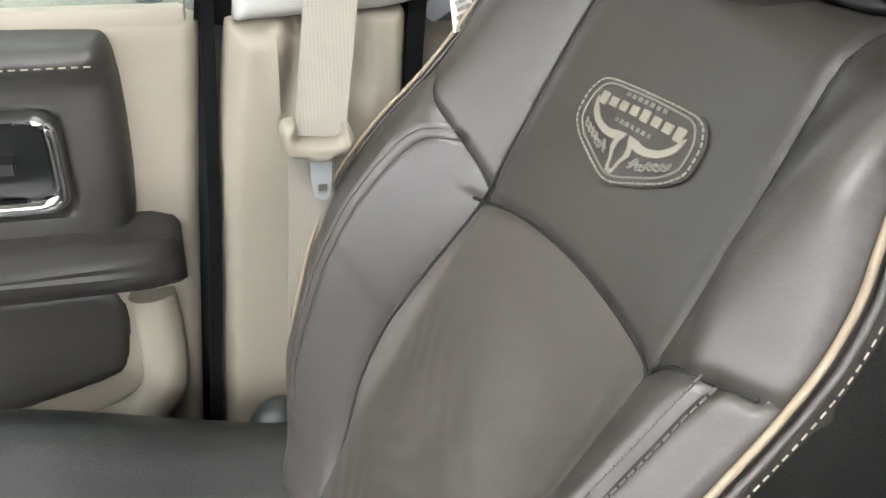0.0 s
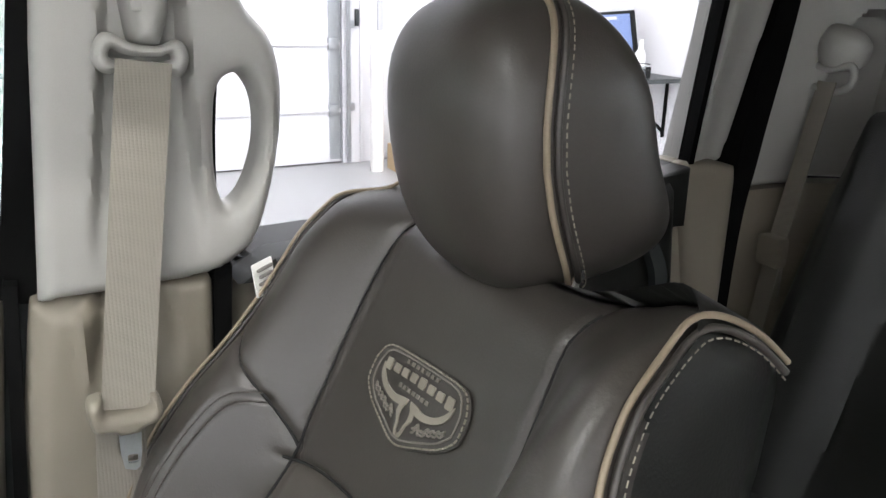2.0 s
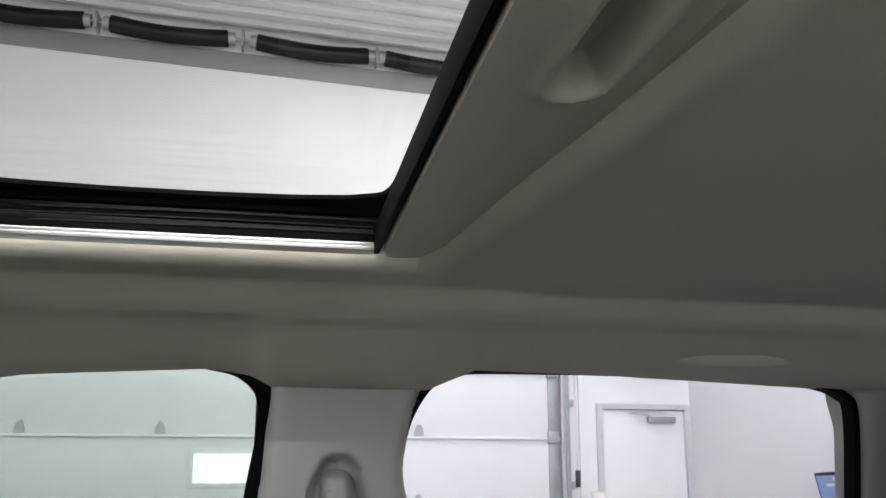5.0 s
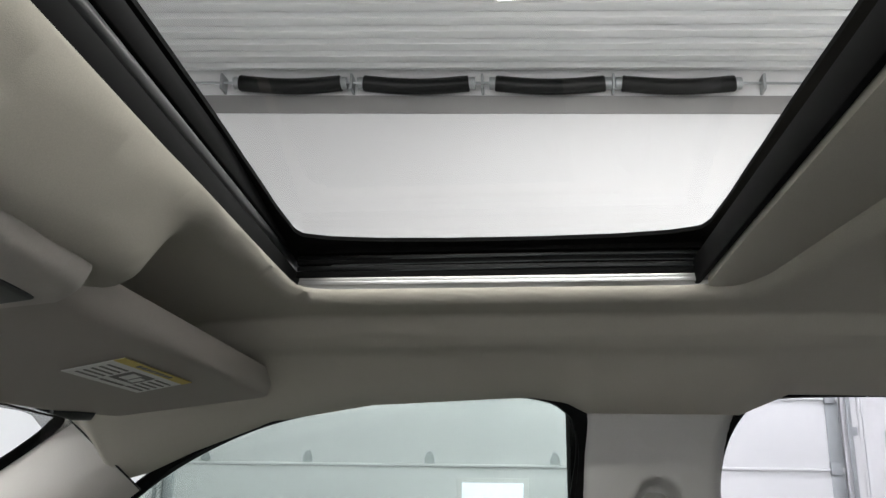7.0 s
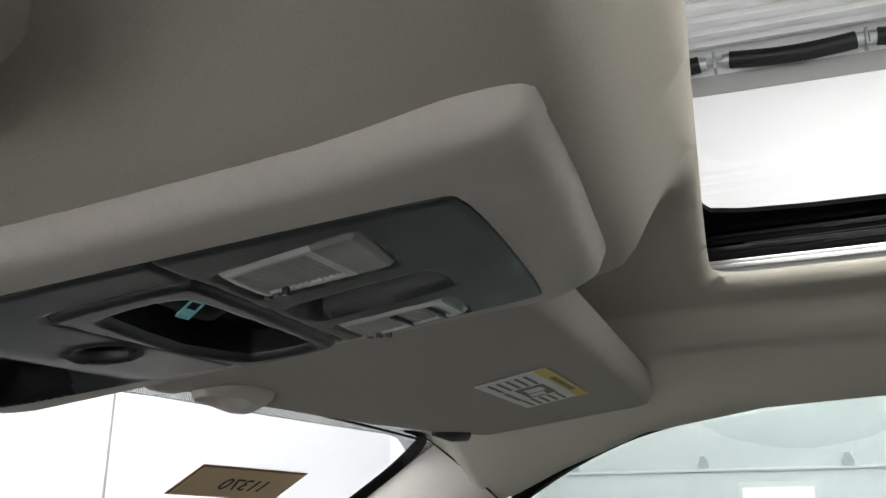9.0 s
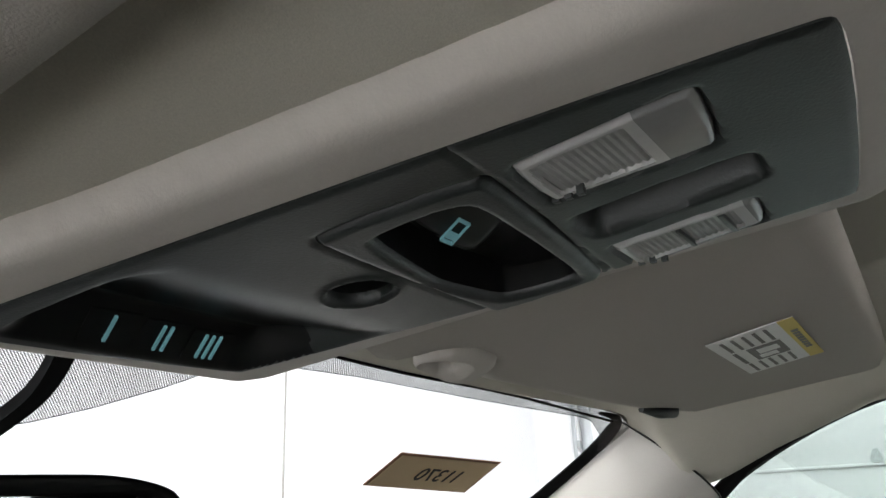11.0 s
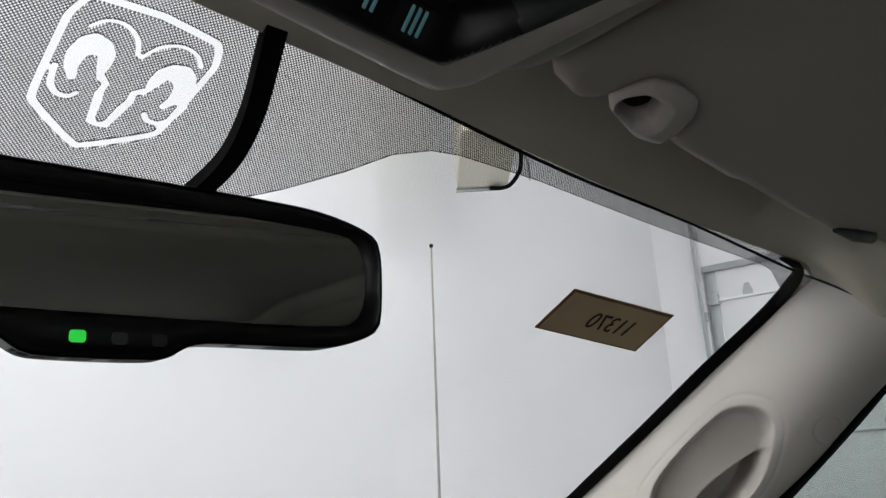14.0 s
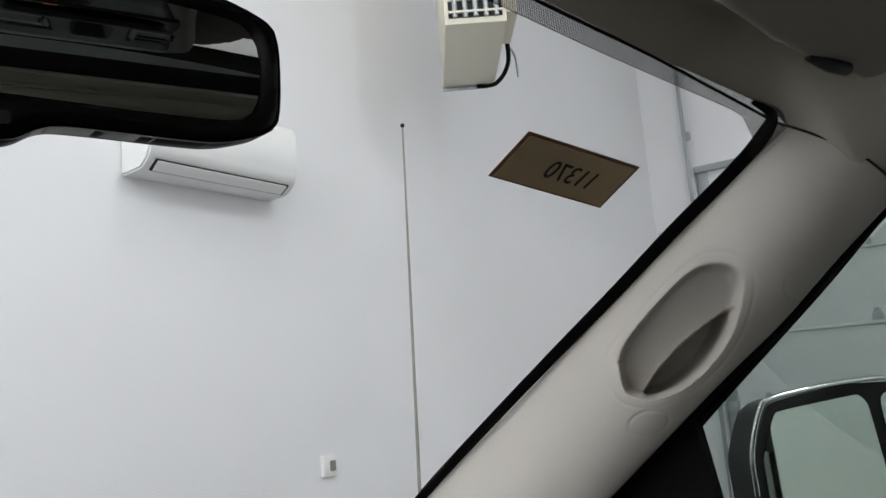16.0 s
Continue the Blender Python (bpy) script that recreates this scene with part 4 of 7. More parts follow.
def sunroof():
    t = thing("sunroof", "tinted glass sunroof, closed, in a black frame", "sunroof")
    gz = 1.863
    # wells of the opening: black side walls
    ya, yb = 0.40, -0.10
    for xa in (0.432, -0.445):
        s = 1 if xa > 0 else -1
        for k, (dx, z0, z1) in enumerate(((0.000, 1.8215, 1.8275), (0.003, 1.8285, 1.8335), (0.001, 1.8345, 1.8395), (0.004, 1.8405, 1.8445), (0.000, 1.8455, 1.857))):
            part("side_channel", box_bm((xa + s * (dx - 0.008), yb, z0), (xa + s * 0.05, ya - 0.004, z1), 0.0015), BLACK if k % 2 else RUBBER, t)
        for z, y1 in ((1.8280, 0.30), (1.8340, 0.36), (1.8400, 0.30)):
            tube("channel_bead", [(xa - s * 0.0086, yb + 0.10, z), (xa - s * 0.0092, 0.5 * (yb + y1), z + 0.0006), (xa - s * 0.0086, y1, z - 0.0012)], 0.0006, SATIN, t, n=5)
        box("guide_rail", (xa - 0.012 * s, yb + 0.055, 1.8125), (xa + 0.03 * s, ya - 0.008, 1.8165), ALU, t, bevel=0.001, label="pale aluminium guide rail")
        box("guide_rail", (xa - 0.009 * s, yb + 0.055, 1.8170), (xa + 0.03 * s, ya - 0.008, 1.8205), ALU, t, bevel=0.001)
    turned = Matrix.Translation((0, 0.366, 0)) @ Matrix.Rotation(radians(4.6), 4, "Z")
    for name, y0, z0, z1 in (("front_channel", 0.0, 1.806, 1.834), ("front_channel", 0.012, 1.833, 1.853), ("front_channel", 0.004, 1.852, 1.872)):
        bm = box_bm((-0.47, y0, z0), (0.47, 0.05, z1), 0.001, 1)
        bm.transform(turned)
        part(name, bm, RUBBER, t)
    bm = sweep_bm([(-0.47, 0.014, 1.843), (0.47, 0.014, 1.843)], [(0.012 * math.cos(a), 0.010 * math.sin(a)) for a in np.linspace(0, 2 * math.pi, 14, endpoint=False)], (0, 1, 0))
    bm.transform(turned)
    part("front_roll", bm, BLACK, t, "black rounded front seal")
    # black border printed round the glass
    opening = rounded([(-0.40, -0.02), (0.412, -0.004), (0.412, 0.398), (-0.40, 0.345)], 0.06, 3)
    border = sd_poly(opening)
    outer = sd_poly(rect(0.92, 0.52, 0.04, cx=0.0, cy=0.185))
    relief("border", lambda a, b: np.maximum(outer(a, b), -border(a, b)), (-0.47, -0.09), (0.47, 0.46), 0.008, lambda a, b, d: np.stack([a, b, gz + 0.014 - 0.03 * (a / 0.45) ** 2 + 0 * b], -1), (0, 0, 0.004), RUBBER, t, facing=(0, 0, -1))
    pane = relief("pane", outer, (-0.47, -0.09), (0.47, 0.46), 0.03, lambda a, b, d: np.stack([a, b, gz + 0.0195 - 0.03 * (a / 0.45) ** 2 + 0 * b], -1), (0, 0, 0.005), ROOF_GLASS, t, facing=(0, 0, -1), label="grey tinted glass pane")
    box("shade_seal", (-0.43, 0.0068, 1.811), (0.43, 0.0125, 1.836), RUBBER, t, bevel=0.002)
    # sliding shade, pushed back, with its finger recess
    finger = sd_poly(rounded([(-0.080, -0.023), (0.046, -0.023), (0.057, -0.034), (0.050, -0.058), (-0.084, -0.058), (-0.091, -0.034)], 0.12, 3))
    def shade_place(a, b, d):
        z = 1.816 + 0.008 * smooth(-b, -0.02, 0.04) - 0.018 * np.sqrt(np.clip(1 - ((b + 0.036) / 0.050) ** 2, 0, 1))
        g = finger(a, b)
        lip = 0.0036 * np.exp(-(g / 0.0036) ** 2)
        return np.stack([a, b, z - lip + 0.017 * (1 - smooth(g, -0.012, -0.003))], -1)
    relief("sun_shade", sd_poly(rounded([(-0.43, -0.15), (0.432, -0.12), (0.426, 0.006), (-0.43, 0.006)], 0.04, 3)), (-0.44, -0.16), (0.44, 0.02), 0.0026, shade_place, (0, 0, 0.012), CLOTH, t, facing=(0, 0, -1), label="beige cloth sliding shade with a finger recess")


sunroof()


# ---- right side of the cab ----
def side_x(z):
    """Inner face of the window line, leaning in towards the roof."""
    return 0.700 + 0.24 * np.clip(1.72 - z, 0, 0.5)


def rim_x(z):
    return 0.690 + 0.13 * (1.71 - z)


pillar_outline = [(0.106, 1.722), (-0.083, 1.722)] + spline([(-0.068, 1.680), (-0.058, 1.620), (-0.068, 1.575), (-0.094, 1.540), (-0.104, 1.49), (-0.099, 1.42), (-0.080, 1.345), (-0.052, 1.314), (-0.020, 1.303), (0.04, 1.298)], 5) + [(0.132, 1.293), (0.124, 1.40), (0.110, 1.60)]
grip_hole = spline([(-0.040, 1.400), (-0.038, 1.45), (-0.043, 1.497), (-0.062, 1.510), (-0.079, 1.485), (-0.081, 1.44), (-0.068, 1.395), (-0.050, 1.376)], 5, closed=True)
grip_sd, pil_sd = sd_poly(grip_hole), sd_poly(pillar_outline)
recess_sd = sd_poly(rounded([(0.088, 1.28), (-0.032, 1.28), (-0.020, 1.50), (-0.015, 1.58), (-0.005, 1.622), (0.012, 1.635), (0.036, 1.631), (0.053, 1.600), (0.065, 1.50)], 0.12, 2))


def pillar_place(a, b, d):
    x = rim_x(b)
    edge = np.clip(np.minimum(d, 0.018) / 0.018, 0, 1)
    x = x + 0.022 * (1 - np.sqrt(np.clip(1 - (1 - edge) ** 2, 0, 1)))
    # the grip stands off the pillar
    x = x - 0.006 * smooth(-a, 0.01, 0.08) * (1 - smooth(np.abs(b - 1.44), 0.09, 0.14))
    r = recess_sd(a, b)
    fade = smooth(b, 1.31, 1.45)
    x = x + 0.026 * (1 - smooth(r, -0.009, 0.002)) * fade
    # airbag mark: a shallow moulded half ring near the top
    ring = np.abs(np.hypot(a - 0.012, (b - 1.690) * 1.3) - 0.030)
    x = x + 0.0012 * (1 - smooth(ring, 0.0005, 0.0020)) * (b < 1.690)
    oval = np.abs(np.hypot((a + 0.055) / 1.6, (b - 1.352) * 1.2) - 0.0135)
    x = x + 0.0010 * (1 - smooth(oval, 0.0004, 0.0018))
    return np.stack([x, a, b], -1)


b_pillar = thing("wall_b_pillar", "pale grey centre pillar trim with a grab handle, beige below", "pillar trim", kind="structure")
relief("upper_trim", lambda a, b: np.maximum(pil_sd(a, b), -grip_sd(a, b)), (-0.12, 1.28), (0.14, 1.73), 0.004, pillar_place, (0.03, 0, 0), GREY_TRIM, b_pillar, facing=(-1, 0, 0), label="pale grey upper trim with a grab handle")
low_outline = rounded([(0.140, 1.2915), (0.05, 1.2965), (-0.033, 1.3015), (-0.031, 1.20), (-0.036, 0.66), (0.206, 0.66), (0.179, 0.95), (0.160, 1.148)], 0.03, 2)
low_sd = sd_poly(low_outline)
post_sd = sd_poly(rounded([(0.0945, 1.300), (0.080, 1.300), (0.0935, 1.20), (0.099, 1.185)], 0.15, 2))
slot_sd = sd_poly(rounded([(0.090, 1.32), (0.012, 1.32), (0.000, 1.24), (0.006, 1.17), (0.098, 1.17)], 0.1, 2))


def low_place(a, b, d):
    x = 0.752 + 0.05 * (1.29 - b)
    edge = np.clip(d / 0.012, 0, 1)
    x = x + 0.012 * (1 - np.sqrt(np.clip(1 - (1 - edge) ** 2, 0, 1)))
    x = x + np.where(a > 0.06, 0.013, 0.0) * (1 - smooth(d, 0.006, 0.024))
    x = x - 0.020 * (1 - smooth(post_sd(a, b), -0.004, 0.008)) * smooth(b, 1.17, 1.26)
    x = x + 0.012 * (1 - smooth(slot_sd(a, b), -0.006, 0.004)) * smooth(b, 1.18, 1.24)
    return np.stack([x, a, b], -1)


relief("lower_trim", low_sd, (-0.05, 0.65), (0.23, 1.31), 0.005, low_place, (0.03, 0, 0), BEIGE, b_pillar, facing=(-1, 0, 0), label="beige lower trim")
box("inner_post", (0.80, -0.03, 0.62), (0.90, 0.12, 1.75), RUBBER, b_pillar, bevel=0.01)


def seal(name, pts, w, d, mat=None, label="black rubber door seal"):
    return tagged(part(name, sweep_bm(spline(pts, 6), [(-d / 2, -w / 2), (d / 2, -w / 2), (d / 2, w / 2), (-d / 2, w / 2)], (1, 0, 0)), mat or RUBBER), label, "seal", kind="structure")


# door seals along the pillar and round the windows
seal("trim_seal_front", [(0.790, 0.1545, 1.31), (0.79, 0.1655, 1.14), (0.79, 0.177, 1.00), (0.79, 0.200, 0.77), (0.79, 0.212, 0.64)], 0.013, 0.04)
seal("trim_seal_rear", [(0.80, -0.045, 1.31), (0.80, -0.040, 1.15), (0.80, -0.045, 0.66)], 0.018, 0.08)
front_win = [(0.164, 1.285), (0.140, 1.45), (0.120, 1.60), (0.110, 1.665), (0.1135, 1.698), (0.124, 1.716), (0.148, 1.729), (0.185, 1.732), (0.25, 1.730), (0.371, 1.722), (0.480, 1.703), (0.55, 1.681), (0.62, 1.648), (0.683, 1.607), (0.764, 1.537), (0.884, 1.439), (0.98, 1.36), (1.08, 1.285)]
seal("trim_seal_window", [(side_x(z) + 0.008, y, z + (0.003 if y > 0.15 else 0.0)) for y, z in front_win], 0.008, 0.022)
part_seal = spline([(0.148, 1.285), (0.127, 1.45), (0.104, 1.60), (0.097, 1.660), (0.1015, 1.695), (0.114, 1.715), (0.140, 1.7300), (0.175, 1.7345)], 6)
fade = [1.0] * 25 + list(np.linspace(1.0, 0.35, len(part_seal) - 25))
tagged(part("trim_seal_door", sweep_bm([(side_x(z) + 0.004, y, z) for y, z in part_seal], flat_section(0.029, 0.026), (1, 0, 0), scale=fade), RUBBER), "black rubber door seal", "seal", kind="structure")
rear_win = [(-0.045, 1.285), (-0.040, 1.45), (-0.050, 1.60), (-0.060, 1.668), (-0.082, 1.710), (-0.105, 1.725), (-0.145, 1.735), (-0.343, 1.736), (-0.50, 1.730), (-0.590, 1.7265), (-0.640, 1.712), (-0.658, 1.682), (-0.668, 1.55), (-0.682, 1.40), (-0.690, 1.33)]
seal("trim_seal_window", [(side_x(z) + 0.008, y, z) for y, z in rear_win], 0.009, 0.022)


def side_pane(name, outline, mat, label):
    bm = bmesh.new()
    vs = [bm.verts.new((0.714 + 0.24 * (1.72 - z), y, z)) for y, z in outline]
    bm.faces.new(vs)
    r = bmesh.ops.solidify(bm, geom=bm.faces[:], thickness=0.004)
    ob = part(name, bm, mat, smooth=0)
    return tagged(ob, label, "window", kind="structure")


side_pane("window_front_door", [(a, b) for a, b in front_win] + [(1.08, 1.27), (0.15, 1.27)], GREEN_GLASS, "green tinted front side window")
side_pane("window_rear_door", [(a, b) for a, b in rear_win] + [(-0.690, 1.27), (-0.045, 1.27)], SIDE_CLEAR, "clear rear side window")


t = thing("window_marking", "small etched maker's marking on the side window", "marking", kind="structure")
strip_bars([(0.0, 0.008, 0.010), (-0.004, 0.000, 0.030), (0.004, -0.005, 0.022), (-0.002, -0.010, 0.034)], 0.02, 0.0026, (0.803, 0.212, 1.334), (0, -1, 0), (-0.23, 0, 0.97), -0.0006, INK, t, "etched_bar")


def lock_knob(parent, x, y, z, h=0.03):
    part("lock_knob", sweep_bm([(x, y, z - 0.01), (x, y, z + h - 0.006), (x, y, z + h)], ring_section(0.0045, 10), scale=[1, 1, 0.8]), CHROME, parent, "chrome lock knob")
    part("knob_collar", sweep_bm([(x, y, z - 0.004), (x, y, z + 0.002)], ring_section(0.013, 16)), SATIN, parent)


def front_door():
    t = thing("truck_door", "beige front truck door with a dark brown leather pad and armrest", "door")
    out = [(0.163, 1.290), (0.19, 1.297), (1.10, 1.297), (1.10, 0.68), (0.223, 0.68), (0.203, 0.90), (0.184, 1.10)]
    sd = sd_poly(rounded(out, 0.03, 2))

    def place(a, b, d):
        x = 0.800 + 0.02 * (1.29 - b)
        edge = np.clip(d / 0.014, 0, 1)
        x = x + 0.014 * (1 - np.sqrt(np.clip(1 - (1 - edge) ** 2, 0, 1)))
        return np.stack([x, a, b], -1)
    relief("inner_panel", sd, (0.15, 0.66), (1.12, 1.31), 0.008, place, (0.08, 0, 0), BEIGE, t, facing=(-1, 0, 0))
    box("sill", (0.80, 0.175, 1.275), (0.86, 1.10, 1.300), BEIGE, t, bevel=0.008)
    # padded leather part with a rounded top roll
    pad_sd = sd_poly(rounded([(0.240, 1.284), (1.08, 1.290), (1.08, 1.05), (0.248, 1.05)], 0.035, 3))
    pull_sd = sd_poly(rect(0.285, 0.110, 0.02, cx=0.442, cy=1.160))

    def pad_place(a, b, d):
        edge = np.clip(d / 0.03, 0, 1)
        x = 0.798 - 0.030 * np.sqrt(np.clip(1 - (1 - edge) ** 2, 0, 1)) - 0.014 * smooth(b, 1.235, 1.262) + 0.003 * np.exp(-((b - 1.2555) / 0.0022) ** 2)
        x = x + 0.020 * (1 - smooth(pull_sd(a, b), -0.004, 0.004))
        return np.stack([x, a, b], -1)
    pad = relief("leather_pad", pad_sd, (0.22, 1.03), (1.10, 1.31), 0.006, pad_place, (0.03, 0, 0), DOOR_VINYL, t, facing=(-1, 0, 0), label="dark brown leather upper pad")
    for k in range(46):
        y = 0.262 + 0.0105 * k
        part("stitch", box_bm((0.7510, y, 1.2594), (0.7535, y + 0.0058, 1.2603)), THREAD, pad)
    bez = sd_poly(rect(0.280, 0.106, 0.022, cx=0.442, cy=1.160))
    inn = sd_poly(rect(0.240, 0.074, 0.012, cx=0.439, cy=1.164))
    relief("handle_bezel", lambda a, b: np.maximum(bez(a, b), -inn(a, b)), (0.29, 1.08), (0.61, 1.22), 0.004, lambda a, b, d: np.stack([0.772 - 0.012 * np.sqrt(np.clip(np.minimum(d, 0.006) / 0.006, 0, 1)), a, b], -1), (0.02, 0, 0), CHROME, t, facing=(-1, 0, 0), label="chrome door handle surround")
    box("handle_cup", (0.786, 0.312, 1.115), (0.794, 0.575, 1.21), BLACK, t, bevel=0.002)
    part("handle_lever", sweep_bm([(0.777, 0.35, 1.160), (0.770, 0.43, 1.165), (0.770, 0.54, 1.165)], flat_section(0.012, 0.03), (1, 0, 0)), LEATHER_DARK, t)
    # armrest
    def arm_sec(y, k):
        top, out_x = 1.078 - 0.006 * k, 0.716 + 0.016 * k
        return [(0.80, top + 0.010), (0.76, top + 0.005), (out_x + 0.015, top), (out_x, top - 0.018), (out_x + 0.008, top - 0.045), (out_x + 0.04, top - 0.06), (0.80, top - 0.062)]
    ys = [0.207, 0.213, 0.235, 0.30, 0.5, 0.8, 1.08]
    ks = [3.0, 1.6, 0.4, 0.0, 0.0, 0.0, 0.0]
    bm = bmesh.new()
    rings = [[bm.verts.new((x, y, z)) for x, z in arm_sec(y, k)] for y, k in zip(ys, ks)]
    for A, B in zip(rings[:-1], rings[1:]):
        for j in range(len(A)):
            bm.faces.new((A[j], A[(j + 1) % len(A)], B[(j + 1) % len(A)], B[j]))
    bm.faces.new(rings[0])
    bm.faces.new(rings[-1][::-1])
    bmesh.ops.bevel(bm, geom=[e for e in bm.edges if abs(e.verts[0].co.y - e.verts[1].co.y) > 0.01 and e.verts[0].co.x < 0.79], offset=0.006, segments=2, affect="EDGES")
    part("armrest", bm, DOOR_VINYL, t, "dark brown leather armrest")
    poc = sd_poly(rounded([(0.268, 1.004), (1.08, 0.99), (1.08, 0.76), (0.55, 0.80), (0.285, 0.868)], 0.09, 3))
    relief("lower_pad", poc, (0.25, 0.74), (1.10, 1.02), 0.008, lambda a, b, d: np.stack([0.803 - 0.010 * np.sqrt(np.clip(np.minimum(d, 0.01) / 0.01, 0, 1)) + 0.02 * (1.29 - b), a, b], -1), (0.03, 0, 0), DOOR_VINYL, t, facing=(-1, 0, 0), label="dark brown leather lower pad")
    roll = [(0.796, 0.248, 0.985), (0.792, 0.244, 0.92), (0.790, 0.250, 0.86), (0.788, 0.285, 0.822), (0.786, 0.36, 0.800), (0.786, 0.55, 0.768), (0.786, 1.05, 0.71)]
    part("map_pocket", sweep_bm(spline(roll, 6), [(0.022 * math.cos(a), 0.026 * math.sin(a)) for a in np.linspace(0, 2 * math.pi, 12, endpoint=False)], (-1, 0, 0)), BEIGE, t)
    lock_knob(t, 0.826, 0.208, 1.299, 0.042)


front_door()


def rear_door():
    t = thing("truck_door", "beige rear truck door with a dark padded sill", "door")
    sd = sd_poly(rounded([(-0.058, 1.288), (-0.10, 1.300), (-0.50, 1.315), (-0.60, 1.345), (-0.705, 1.362), (-0.728, 0.95), (-0.735, 0.68), (-0.058, 0.68)], 0.03, 2))

    def place(a, b, d):
        edge = np.clip(d / 0.014, 0, 1)
        return np.stack([0.812 - 0.02 * smooth(-a, 0.5, 0.7) + 0.014 * (1 - np.sqrt(np.clip(1 - (1 - edge) ** 2, 0, 1))), a, b], -1)
    relief("inner_panel", sd, (-0.76, 0.66), (-0.03, 1.38), 0.012, place, (0.07, 0, 0), BEIGE, t, facing=(-1, 0, 0))
    pad = sd_poly(rounded([(-0.16, 1.300), (-0.50, 1.325), (-0.645, 1.368), (-0.658, 1.20), (-0.64, 1.03), (-0.16, 1.03)], 0.06, 3))

    def pad_place(a, b, d):
        edge = np.clip(d / 0.03, 0, 1)
        return np.stack([0.80 - 0.06 * np.sqrt(np.clip(1 - (1 - edge) ** 2, 0, 1)), a, b], -1)
    relief("leather_pad", pad, (-0.68, 1.01), (-0.14, 1.39), 0.008, pad_place, (0.04, 0, 0), LEATHER_DARK, t, facing=(-1, 0, 0), label="dark leather pad")
    part("sill", panel_bm([(-0.06, 1.285), (-0.10, 1.312), (-0.50, 1.334), (-0.60, 1.360), (-0.668, 1.372), (-0.668, 1.29)], (0.885, 0, 0), (0, 1, 0), (0, 0, 1), -0.125, 0.006), LEATHER_DARK, t, "dark leather sill")
    part("pull_handle", sweep_bm(spline([(0.74, -0.58, 1.13), (0.715, -0.585, 1.16), (0.715, -0.59, 1.24), (0.74, -0.59, 1.28)], 5), flat_section(0.02, 0.014), (1, 0, 0)), SATIN, t)
    lock_knob(t, 0.832, -0.082, 1.296, 0.028)


rear_door()


def rear_door_post():
    t = thing("wall_rear_post", "grey and beige trim post behind the rear side window", "pillar trim", kind="structure")
    sd = sd_poly(rounded([(-0.648, 1.722), (-0.782, 1.728), (-0.778, 1.55), (-0.772, 1.362), (-0.684, 1.366), (-0.677, 1.55), (-0.667, 1.67)], 0.03, 2))

    def place(a, b, d):
        x = side_x(b) - 0.004 + 0.03 * smooth(-a, 0.68, 0.75)
        edge = np.clip(d / 0.01, 0, 1)
        return np.stack([x + 0.010 * (1 - np.sqrt(np.clip(1 - (1 - edge) ** 2, 0, 1))), a, b], -1)
    relief("upper_trim", sd, (-0.79, 1.34), (-0.61, 1.74), 0.005, place, (0.05, 0, 0), GREY_TRIM, t, facing=(-1, 0, 0))
    sd2 = sd_poly(rounded([(-0.664, 1.377), (-0.770, 1.368), (-0.772, 0.68), (-0.715, 0.68), (-0.700, 1.20)], 0.03, 2))
    relief("lower_trim", sd2, (-0.79, 0.66), (-0.62, 1.38), 0.006, lambda a, b, d: np.stack([0.776 + 0.01 * (1.36 - b) + 0.008 * (1 - np.sqrt(np.clip(np.minimum(d, 0.01) / 0.01, 0, 1))), a, b], -1), (0.05, 0, 0), BEIGE, t, facing=(-1, 0, 0))


rear_door_post()
seal("trim_seal_rear_door", [(0.735, -0.760, 1.738), (0.762, -0.796, 1.716), (0.774, -0.800, 1.66), (0.790, -0.797, 1.53), (0.812, -0.793, 1.38), (0.83, -0.790, 1.20), (0.84, -0.790, 0.66)], 0.038, 0.06)


